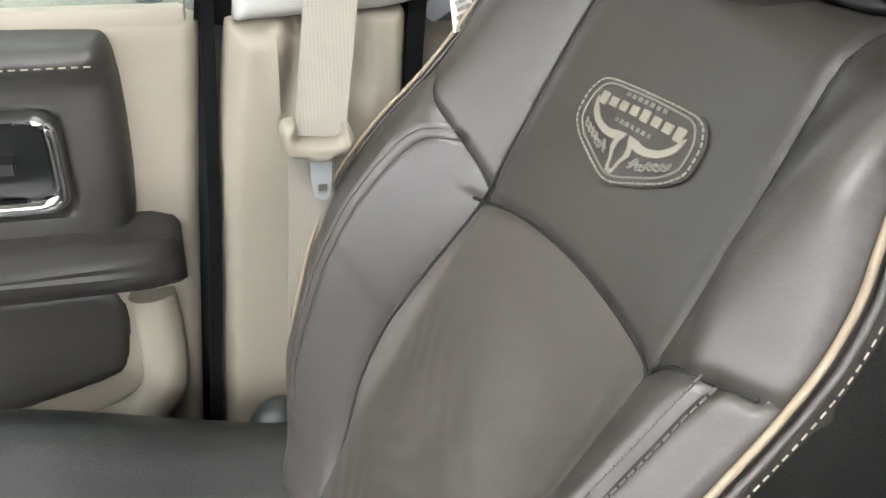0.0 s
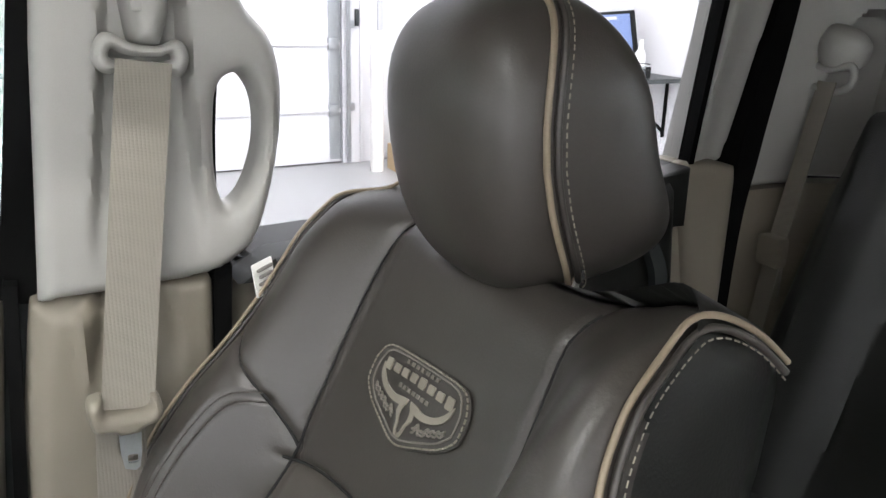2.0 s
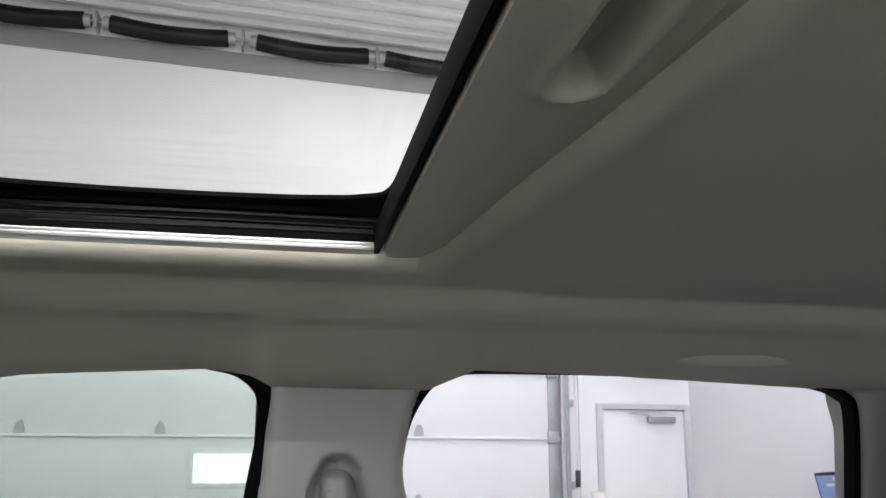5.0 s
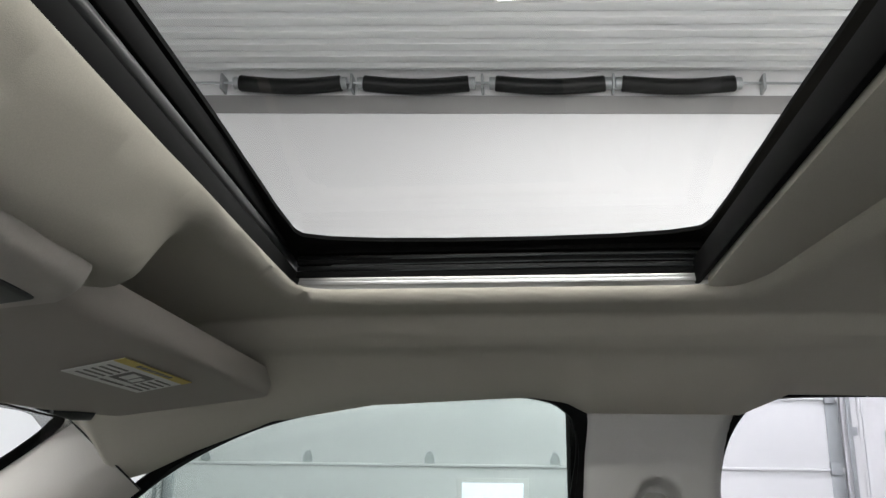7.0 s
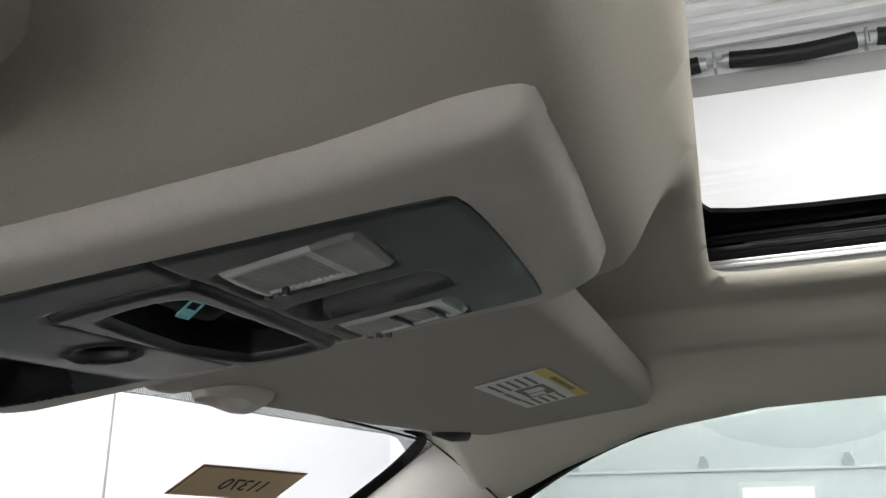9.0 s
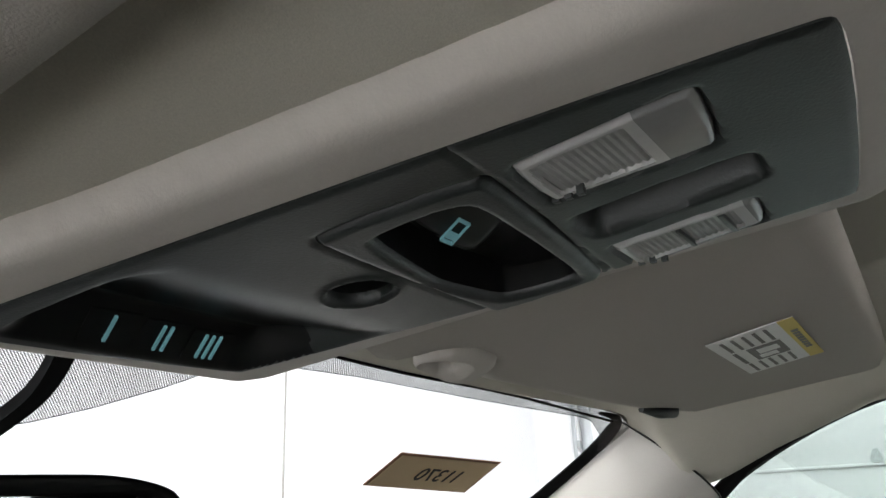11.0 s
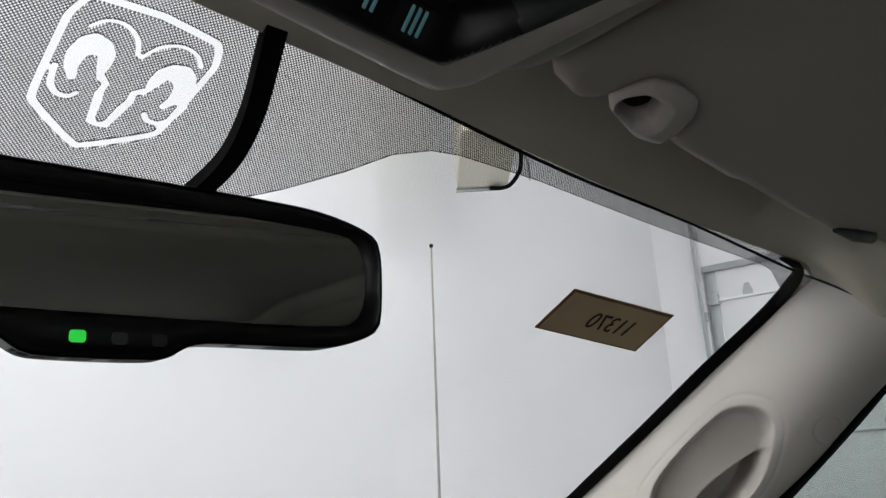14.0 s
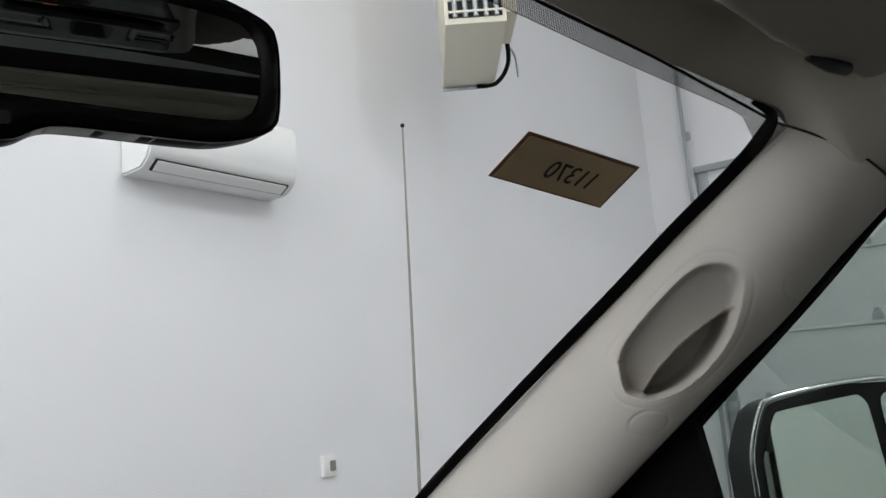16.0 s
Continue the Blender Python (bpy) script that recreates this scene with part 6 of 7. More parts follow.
def front_seat(detailed=True):
    t = thing("front_seat", "dark brown leather truck seat with tan piping and a stitched badge", "seat", "front seats")
    back = part("backrest", box_bm((SEAT_O.x - 0.20, -0.02, 0.85), (SEAT_O.x + 0.20, 0.0, 0.88)), LEATHER_DARK, t)
    bm = bmesh.new()
    # body of the backrest behind the cover
    n = len(back_outline)
    rings = []
    for off, shrink in ((0.0, 0.998), (-0.03, 1.0), (-0.085, 0.995), (-0.11, 0.96), (-0.125, 0.85)):
        ring = []
        for a, b in back_outline:
            base = float(seat_height(np.array(a), np.array(b))) - 0.014 if off == 0 else (0.015 if off > -0.05 else 0.0)
            lift = 0.013 * math.exp(-((abs(a) - 0.195) / 0.028) ** 2) if off < 0 and b > 0.08 else 0.0
            p = seat_point(np.array(a * shrink), np.array(-0.18 + (b + 0.18) * shrink + lift), np.array(base + off * 1.0))
            ring.append(bm.verts.new(tuple(p)))
        rings.append(ring)
    for A, B in zip(rings[:-1], rings[1:]):
        for j in range(n):
            bm.faces.new((A[j], A[(j + 1) % n], B[(j + 1) % n], B[j]))
    bm.faces.new(rings[-1])
    bmesh.ops.recalc_face_normals(bm, faces=bm.faces)
    old = back.data
    me = bpy.data.meshes.new("backrest")
    bm.to_mesh(me)
    bm.free()
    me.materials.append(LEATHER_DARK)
    for f in me.polygons:
        f.use_smooth = True
    back.data = me
    bpy.data.meshes.remove(old)
    names = [("upper_panel", LEATHER), ("insert", LEATHER_SOFT), ("upper_bolster", LEATHER), ("lower_bolster", LEATHER), ("upper_bolster", LEATHER), ("lower_bolster", LEATHER)]
    relief("cover", back_sd, (-0.27, -0.53), (0.27, 0.17), 0.0029, back_place, (0, -0.02, -0.008), LEATHER, back, facing=(0, 0.88, 0.47), regions=(seat_region, names))
    loop = []
    for a, b in back_outline:
        h = float(seat_height(np.array(a), np.array(b))) - 0.012
        loop.append(tuple(seat_point(np.array(a * (1.012 if a > 0 else 1.003)), np.array(b + 0.001), np.array(h + (0.0140 if a > 0 else 0)))))
    # one run of piping each side, from the shoulder to the cushion
    for sgn in (1, -1):
        idx = [i for i, q in enumerate(back_outline) if q[0] * sgn > 0.150 and q[1] > -0.49]
        # the piping goes back over the shoulder
        def over(pts):
            return [tuple(seat_point(np.array(sgn * u), np.array(v), np.array(n))) for u, v, n in pts]
        idx = [i for i in idx if back_outline[i][1] < 0.108]
        front = [loop[i] for i in idx][::2]
        front.sort(key=lambda p: p[2])
        run = spline(front + over([(0.204, 0.130, 0.002), (0.199, 0.146, -0.008), (0.197, 0.155, -0.022), (0.200, 0.159, -0.040), (0.204, 0.158, -0.064), (0.209, 0.151, -0.088)]), 4)
        part("piping", sweep_bm(run, ring_section(0.0019 if sgn > 0 else 0.0022, 10), (0.2 * sgn, 0.60, 0.77)), PIPING, back, "tan leather piping")
        lowf = [(p[0] + sgn * 0.0028, p[1] - 0.0065, p[2] - 0.0022) for p in front]
        part("welt", sweep_bm(spline(lowf + over([(0.207, 0.1235, -0.0035), (0.202, 0.139, -0.0135), (0.200, 0.1485, -0.0245), (0.2025, 0.1530, -0.041), (0.206, 0.152, -0.0645), (0.211, 0.145, -0.088)]), 4), ring_section(0.0026, 10), (0.2 * sgn, 0.60, 0.77)), LEATHER, back)
        lowf = [(p[0] + sgn * 0.0056, p[1] - 0.0118, p[2] - 0.0040) for p in front]
        st = spline(lowf + over([(0.2105, 0.1195, -0.0075), (0.206, 0.135, -0.0175), (0.2040, 0.1445, -0.0275), (0.2060, 0.1490, -0.0425), (0.209, 0.1480, -0.065), (0.213, 0.141, -0.088)]), 4)
        stitch_row("stitching", st, back)
    for q in (insert_top, side_l, side_r, cross_l, cross_r):
        pts = [tuple(seat_point(np.array(a), np.array(b), seat_height(np.array(a), np.array(b)) - 0.0062)) for a, b in spline(q, 8) if back_sd(np.array([a]), np.array([b]))[0] < -0.008]
        tube("seam", pts, 0.0016, JOINT_SHADE, back, n=6)
    if detailed:
        badge(back)
        for q in FRENCH:
            line = np.array(spline(q, 12))
            side = np.gradient(line, axis=0)
            side = np.stack([-side[:, 1], side[:, 0]], -1) / np.linalg.norm(side, axis=1)[:, None]
            for off in (-0.0036, 0.0036):
                pts = [tuple(seat_point(a, b, seat_height(a, b) - 0.0002)) for a, b in line + side * off if b < -0.055]
                stitch_row("stitching", pts, back, length=0.0046, gap=0.0016, mat=LEATHER_SOFT, r=0.0008)
    rest = thing("headrest", "", "")
    rest.parent = t
    headrest(rest, 0.477, -0.205, 1.479, 0.099, 0.068, 0.162, 0.112, LEATHER, side_mat=LEATHER)
    for dx in (-0.05, 0.05):
        tube("post", [(SEAT_O.x + dx, -0.225, 1.36), (SEAT_O.x + dx, -0.232, 1.40)], 0.006, CHROME, rest)
    # cushion
    sd = sd_poly(rounded([(-0.26, -0.02), (0.26, -0.02), (0.265, 0.40), (0.22, 0.50), (-0.22, 0.50), (-0.265, 0.40)], 0.1, 3))

    def cush(a, b, d):
        h = 0.825 + 0.05 * smooth(np.abs(a), 0.13, 0.21) + 0.075 * smooth(b, 0.05, 0.42)
        edge = np.clip(d / 0.05, 0, 1)
        h = h - 0.06 * (1 - np.sqrt(np.clip(1 - (1 - edge) ** 2, 0, 1)))
        h = h - 0.006 * np.exp(-((np.abs(a) - 0.14) / 0.004) ** 2)
        return np.stack([SEAT_O.x + a, 0.03 + b, h], -1)
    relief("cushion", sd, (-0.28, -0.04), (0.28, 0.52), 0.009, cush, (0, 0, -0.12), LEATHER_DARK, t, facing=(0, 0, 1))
    box("seat_base", (SEAT_O.x - 0.22, -0.02, 0.60), (SEAT_O.x + 0.22, 0.45, 0.74), BLACK, t, bevel=0.02)
    part("recliner_cover", sweep_bm(spline([(0.700, 0.150, 0.76), (0.702, 0.140, 0.82), (0.704, 0.115, 0.88)], 5), ring_section(0.030, 12), (1, 0, 0), scale=[0.6, 0.85] + [1.0] * 6 + [0.9, 0.7, 0.35]), SATIN, t)
    return t


def badge(parent):
    """Stitched leather badge: a shield with a double outline; its lettering and drawing are plain shapes."""
    rot = radians(6.3)
    ca, sa = math.cos(rot), math.sin(rot)

    def pt(a, b, lift=0.0):
        aa, bb = -(a * ca - b * sa), a * sa + b * ca
        return seat_point(np.array(aa), np.array(bb), seat_height(np.array(aa), np.array(bb)) + lift)

    shield = rounded([(-0.066, 0.0285), (0.066, 0.0285), (0.0785, 0.011), (0.0785, -0.010), (0.060, -0.023), (0.008, -0.0405), (-0.008, -0.0405), (-0.060, -0.023), (-0.0785, -0.010), (-0.0785, 0.011)], 0.16, 3)

    def loop(poly, k, lift):
        return [tuple(pt(a * k, b * k, lift)) for a, b in poly]

    def plate(name, poly, lift, mat, par, thick=0.0012):
        bm = bmesh.new()
        top = [bm.verts.new(tuple(pt(a, b, lift))) for a, b in poly]
        low = [bm.verts.new(tuple(pt(a, b, lift - thick))) for a, b in poly]
        bm.faces.new(top)
        for i in range(len(top)):
            bm.faces.new((low[i], low[(i + 1) % len(top)], top[(i + 1) % len(top)], top[i]))
        return part(name, bm, mat, par, smooth=0)
    b = plate("badge", shield, 0.0024, LEATHER, parent)
    stitch_row("badge_stitching", loop(shield, 0.955, 0.0030) + loop(shield, 0.955, 0.0030)[:1], b, 0.0036, 0.0016, 0.0009)
    part("badge_line", sweep_bm(loop(shield, 0.855, 0.0028), ring_section(0.0009, 5), tuple(EN), closed=True), INK_PALE, b)
    for k in range(8):
        tall = 0.0096 if k in (0, 7) else 0.0086 if k == 4 else 0.0070
        plate("print_bar", rect(0.0094, tall, 0.001, cx=-0.0500 + 0.0143 * k, cy=0.0124 - 0.0003 * abs(k - 3.5)), 0.0038, BADGE_TAN, b)
    for k in range(7):
        plate("print_bar", rect(0.0044, 0.0032, cx=-0.024 + 0.008 * k, cy=0.0208), 0.0034, INK_PALE, b)
        plate("print_bar", rect(0.0044, 0.0032, cx=-0.022 + 0.0073 * k, cy=0.0016), 0.0034, INK_PALE, b)
    for s in (1, -1):
        horn = [(s * a, c) for a, c in spline([(0.002, -0.0040), (0.012, -0.0045), (0.024, -0.0062), (0.040, -0.0034), (0.051, 0.0035), (0.058, 0.0110), (0.0560, 0.0015), (0.046, -0.0065), (0.030, -0.0112), (0.016, -0.0118), (0.008, -0.0100), (0.004, -0.0090)], 3)]
        plate("print_shape", horn, 0.0036, BADGE_TAN, b)
        jaw = [(s * a, c) for a, c in [(0.0050, -0.0090), (0.0120, -0.0110), (0.0125, -0.0165), (0.0075, -0.0230), (0.0060, -0.0290), (0.0040, -0.0330), (0.0005, -0.0335), (0.0005, -0.0310), (0.0030, -0.0290), (0.0040, -0.0240), (0.0072, -0.0180), (0.0070, -0.0130)]]
        plate("print_shape", jaw, 0.0036, BADGE_TAN, b)
        for top, drop, r in ((0.0, 0.0, 0.0013), (-0.0030, 0.0006, 0.0009)):
            part("print_line", sweep_bm([tuple(pt(s * a, c + top + 0.0010 * math.sin(a * 900), 0.0028)) for a, c in spline([(0.017, -0.0205), (0.023, -0.0165), (0.029, -0.0190), (0.036, -0.0150), (0.046, -0.0125), (0.058, -0.0085 + drop)], 6)], ring_section(r, 5), tuple(EN)), INK_PALE, b)


BADGE_TAN = material("badge_tan", (0.27, 0.243, 0.20), rough=0.6, blotch=0.1)
INK_PALE = material("badge_line_grey", (0.19, 0.172, 0.15), rough=0.6)
seat_right = front_seat()
copy_thing(seat_right, pose(-0.90, 0, 0))
t = thing("seat_label", "small white fabric label on the seat's edge", "label")
bm = panel_bm(rect(0.030, 0.034, 0.002), (0.708, -0.074, 1.310), (0.55, -0.80, 0.1), (0.15, 0.1, 0.98), 0.0012)
part("tag", bm, PAPER, t)
strip_bars([(0, 0.010, 0.022), (0, 0.003, 0.018), (0, -0.004, 0.022), (0, -0.011, 0.012)], 0.02, 0.003, (0.7065, -0.0755, 1.310), (0.55, -0.80, 0.1), (0.15, 0.1, 0.98), 0.003, INK, t)


def rear_seat(cx, half, mark=True):
    t = thing("bench_seat", "dark leather rear bench seat with a headrest", "seat", "rear seats")

    def at(a, b, n):
        return np.stack([cx + a, -0.905 - 0.30 * b + 0.955 * n, 1.455 + 0.955 * b + 0.30 * n], -1)
    sd = sd_poly(rounded([(-half, 0.0), (half, 0.0), (half + 0.02, -0.25), (half + 0.03, -0.60), (-half - 0.03, -0.60), (-half - 0.02, -0.25)], 0.06, 3))
    lines = [line_distance(q) for q in ([(-0.115, 0.0), (-0.12, -0.2), (-0.135, -0.6)], [(0.115, 0.0), (0.12, -0.2), (0.135, -0.6)], [(-0.12, -0.195), (0.12, -0.195)])]

    def place(a, b, d):
        h = 0.040 * smooth(np.abs(a), 0.10, 0.19) - 0.02 * smooth(np.abs(a), half - 0.04, half)
        for l in lines:
            h = h - 0.006 * np.exp(-(l(a, b) / 0.005) ** 2)
        edge = np.clip(d / 0.03, 0, 1)
        return at(a, b, h - 0.03 * (1 - np.sqrt(np.clip(1 - (1 - edge) ** 2, 0, 1))))
    back = relief("backrest", sd, (-half - 0.05, -0.62), (half + 0.05, 0.02), 0.007, place, (0, -0.10, -0.01), LEATHER_DARK, t, facing=(0, 0.95, 0.3))
    rest = thing("headrest", "", "")
    rest.parent = t
    if mark:
        headrest(rest, cx + (0.015 if cx > 0.1 else 0), -0.955, 1.552, 0.120, 0.06, 0.06, 0.113, LEATHER_DARK, piped=False, tilt=6)
    else:
        headrest(rest, cx, -0.96, 1.475, 0.105, 0.05, 0.05, 0.045, LEATHER_DARK, piped=False, tilt=6)
    for dx in (-0.05, 0.05):
        tube("post", [(cx + dx, -0.94, 1.43), (cx + dx, -0.95, 1.47)], 0.006, CHROME, rest)
    sd2 = sd_poly(rounded([(-half, -0.05), (half, -0.05), (half, 0.42), (-half, 0.42)], 0.1, 2))
    relief("cushion", sd2, (-half, -0.06), (half, 0.44), 0.03, lambda a, b, d: np.stack([cx + a, -0.76 + b, 0.95 - 0.04 * (1 - np.sqrt(np.clip(np.minimum(d, 0.05) / 0.05, 0, 1)))], -1), (0, 0, -0.18), LEATHER_DARK, t, facing=(0, 0, 1))
    if mark:
        for k, (w, z) in enumerate(((0.09, -0.075), (0.10, -0.09), (0.06, -0.105))):
            p = at(np.array(0.0), np.array(z), np.array(0.0015))
            part("print_bar", box_bm((p[0] - w / 2, p[1] - 0.001, p[2] - 0.004), (p[0] + w / 2, p[1] + 0.002, p[2] + 0.003)), INK_PALE, back)
    return t


rear_seat(0.435, 0.25)
rear_seat(0.0, 0.17, False)
rear_seat(-0.435, 0.25)


# ---- belts ----
def shoulder_belt():
    t = thing("seat_belt", "beige woven seat belt with a plastic tongue guide and steel tongue", "seat belt")
    cover = sd_poly(rounded([(0.035, 1.537), (0.008, 1.533), (-0.001, 1.560), (-0.003, 1.590), (0.002, 1.610), (0.012, 1.617), (0.028, 1.617), (0.038, 1.609), (0.041, 1.585)], 0.12, 2))
    relief("anchor_cover", cover, (-0.02, 1.53), (0.05, 1.625), 0.003, lambda a, b, d: np.stack([0.730 - 0.040 * np.sqrt(np.clip(1 - (1 - np.minimum(d, 0.016) / 0.016) ** 2, 0, 1)) - 0.004 * smooth(b, 1.55, 1.6), a, b], -1), (0.01, 0, 0), GREY_TRIM, t, facing=(-1, 0, 0), label="grey plastic anchor cover")
    box("cover_button", (0.6875, 0.024, 1.566), (0.694, 0.034, 1.594), GREY_TRIM, t, bevel=0.003)
    ears = sd_poly(rounded([(0.068, 1.529), (0.063, 1.543), (0.055, 1.549), (0.047, 1.547), (0.039, 1.541), (0.031, 1.538), (0.011, 1.536), (0.003, 1.539), (-0.003, 1.543), (-0.011, 1.539), (-0.0145, 1.527), (-0.010, 1.514), (-0.004, 1.509), (0.003, 1.513), (0.028, 1.516), (0.046, 1.517), (0.055, 1.512), (0.065, 1.518)], 0.25, 2))
    slot = sd_poly(rounded([(0.054, 1.532), (0.050, 1.536), (0.045, 1.531), (0.032, 1.528), (0.011, 1.527), (0.004, 1.531), (0.000, 1.528), (0.002, 1.522), (0.046, 1.523), (0.053, 1.526)], 0.25, 2))
    relief("guide_ring", lambda a, b: np.maximum(ears(a, b), -slot(a, b)), (-0.02, 1.50), (0.075, 1.555), 0.0014, lambda a, b, d: np.stack([0.700 - 0.009 * np.sqrt(np.clip(np.minimum(d, 0.006) / 0.006, 0, 1)), a, b], -1), (0.012, 0, 0), GREY_TRIM, t, facing=(-1, 0, 0), label="pale grey belt guide ring")
    top, low = (0.690, 0.026, 1.525), (0.676, 0.066, 1.208)
    pts = [tuple(np.array(top) + (np.array(low) - np.array(top)) * k + np.array([0.004 * math.sin(math.pi * k), 0, 0])) for k in np.linspace(0, 1, 14)]
    part("webbing", sweep_bm(pts, flat_section(0.047, 0.0016), (1, 0, 0)), WEB, t)
    pts2 = [(0.690, 0.072, 1.195), (0.694, 0.080, 1.05), (0.705, 0.086, 0.90), (0.730, 0.10, 0.74)]
    part("webbing", sweep_bm(spline(pts2, 5), flat_section(0.047, 0.0016), (1, 0.2, 0)), WEB, t)
    holder = sd_poly(rounded([(0.103, 1.218), (0.099, 1.225), (0.087, 1.227), (0.0886, 1.208), (0.0473, 1.207), (0.046, 1.221), (0.040, 1.220), (0.035, 1.208), (0.0365, 1.197), (0.044, 1.193), (0.054, 1.191), (0.0575, 1.186), (0.0763, 1.186), (0.081, 1.191), (0.0985, 1.192)], 0.16, 2))
    relief("tongue_guide", holder, (0.02, 1.165), (0.115, 1.235), 0.002, lambda a, b, d: np.stack([0.668 - 0.010 * np.sqrt(np.clip(np.minimum(d, 0.006) / 0.006, 0, 1)) + 0.1 * (0.07 - a) * 0.3, a, b], -1), (0.016, 0, 0), BEIGE, t, facing=(-1, 0, 0), label="beige plastic tongue guide")
    out = rounded([(0.0765, 1.190), (0.0562, 1.190), (0.0576, 1.1628), (0.0599, 1.1474), (0.0644, 1.1442), (0.074, 1.1476), (0.0764, 1.1645)], 0.08, 2)
    slot = sd_poly(rect(0.0095, 0.0095, 0.002, cx=0.066, cy=1.157))
    osd = sd_poly(out)
    relief("tongue", lambda a, b: np.maximum(osd(a, b), -slot(a, b)), (0.05, 1.13), (0.085, 1.185), 0.0016, lambda a, b, d: np.stack([0.672 + 0 * a, a, b], -1), (0.004, 0, 0), STEEL, t, facing=(-1, 0, 0), label="steel belt tongue")


shoulder_belt()


def rear_belt():
    t = thing("seat_belt", "beige rear seat belt hanging from its pillar guide", "seat belt")
    part("anchor_cover", sweep_bm(spline([(0.785, -0.952, 1.505), (0.775, -0.945, 1.535), (0.768, -0.945, 1.552)], 5), ring_section(0.034, 12), (0, 1, 0), scale=[0.9, 1, 1.05, 1.1, 1.1, 1.1, 1.0, 0.95, 0.85, 0.7, 0.4]), GREY_TRIM, t, "grey plastic anchor cover")
    ring = spline([(0.812, -0.922, 1.500), (0.814, -0.920, 1.478), (0.796, -0.925, 1.466), (0.760, -0.928, 1.466), (0.742, -0.930, 1.480), (0.748, -0.930, 1.502), (0.780, -0.925, 1.496)], 6, closed=True)
    part("guide_ring", sweep_bm(ring, ring_section(0.006, 8), (0, 1, 0), closed=True), GREY_TRIM, t)
    part("webbing", sweep_bm([(0.777, -0.921, 1.478), (0.778, -0.895, 1.36), (0.778, -0.868, 1.24), (0.776, -0.83, 1.0)], flat_section(0.036, 0.0016), (0.14, 0.99, 0)), WEB, t)
    box("tongue", (0.758, -0.874, 1.205), (0.800, -0.850, 1.252), BEIGE, t, bevel=0.006)
    t2 = thing("belt_buckle", "small beige belt buckle end on the seat side", "buckle")
    box("buckle", (0.635, -0.70, 1.00), (0.655, -0.680, 1.035), BEIGE, t2, bevel=0.006)


rear_belt()


# ---- overhead console ----
def overhead_console():
    t = thing("overhead_console", "beige overhead console with a dark panel of lamps and buttons", "console")
    out = console_sd
    pan_pts = [(-0.064, 0.4225), (0.072, 0.4355), (0.052, 0.580), (0.018, 0.702), (-0.122, 0.707)]
    pan = sd_poly(rounded(pan_pts, 0.035, 3))

    def body(a, b, d):
        e = np.clip(-out(a, b) / 0.012, 0, 1)
        z = con_z(a, b) + 0.012 * (1 - np.sqrt(np.clip(1 - (1 - e) ** 2, 0, 1)))
        return np.stack([a, b, z], -1)
    relief("housing", lambda a, b: np.maximum(out(a, b), -(pan(a, b) - 0.0006)), (-0.19, 0.375), (0.11, 0.735), 0.003, body, (0, 0, 0.035), CONSOLE, t, facing=(0, 0, -1))
    lens_a = [(-0.061, 0.460), (-0.020, 0.464), (-0.026, 0.519), (-0.061, 0.517)]
    lens_b = [(0.034, 0.466), (0.064, 0.468), (0.066, 0.522), (0.030, 0.522)]
    slot = sd_poly(rounded([(-0.006, 0.458), (0.020, 0.458), (0.018, 0.521), (-0.010, 0.521)], 0.1, 2))
    bez = [(-0.063, 0.5225), (0.061, 0.5345), (0.056, 0.586), (-0.072, 0.583)]
    bez_sd = sd_poly(rounded(bez, 0.06, 2))
    cup_pts = rounded([(-0.054, 0.534), (0.054, 0.541), (0.045, 0.575), (0.003, 0.581), (-0.057, 0.571)], 0.10, 3)
    cup = sd_poly(cup_pts)
    hole_c = lambda a, b: np.hypot((a + 0.018) / 1.0, (b - 0.603) / 0.95)
    but = sd_poly(rounded([(-0.106, 0.7035), (-0.101, 0.640), (-0.086, 0.588), (0.052, 0.590), (0.036, 0.640), (0.012, 0.7045)], 0.06, 3))

    def button_depth(a, b):
        """Depth of the button recess: a face slanting to the rear, then a long run out."""
        front = 0.6985 + 0.03 * (a + 0.04)
        return np.clip(np.minimum(front - b, 0.0165 * (1 - smooth(front - b, 0.012, 0.082))), 0, 0.02)
    la, lb = sd_poly(rounded(lens_a, 0.06, 2)), sd_poly(rounded(lens_b, 0.06, 2))

    def face(a, b, d):
        z = con_z(a, b) - 0.0012
        z = z + 0.014 * (1 - smooth(slot(a, b), -0.005, 0.0015))
        z = z - 0.0010 * np.exp(-((hole_c(a, b) - 0.0152) / 0.0014) ** 2)
        z = z + button_depth(a, b) * (1 - smooth(but(a, b), -0.010, 0.001))
        z = z + 0.004 * (1 - smooth(np.minimum(la(a, b), lb(a, b)), -0.001, 0.001))
        z = z + 0.0016 * np.exp(-((b - 0.524 - 0.06 * (a + 0.06)) / 0.0010) ** 2)
        return np.stack([a, b, z + 0.0008 * (1 - np.clip(d / 0.002, 0, 1))], -1)
    hole_sd2 = lambda a, b: hole_c(a, b) - 0.0130
    cut = lambda a, b: np.maximum(np.maximum(pan(a, b), -(bez_sd(a, b) - 0.0007)), -hole_sd2(a, b))
    made_panel = relief("control_panel", cut, (-0.13, 0.415), (0.08, 0.715), 0.0015, face, (0, 0, 0.004), SATIN, t, facing=(0, 0, -1), label="charcoal control panel", regions=(lambda a, b: np.where((but(a, b) < 0) & (b > 0.662 + 0.02 * (a + 0.04)), 1, 0), [("control_panel", SATIN), ("button_recess", BLACK)]))
    for ob in made_panel[1:]:
        ob.parent = made_panel[0]
    panel_ob = made_panel[0]

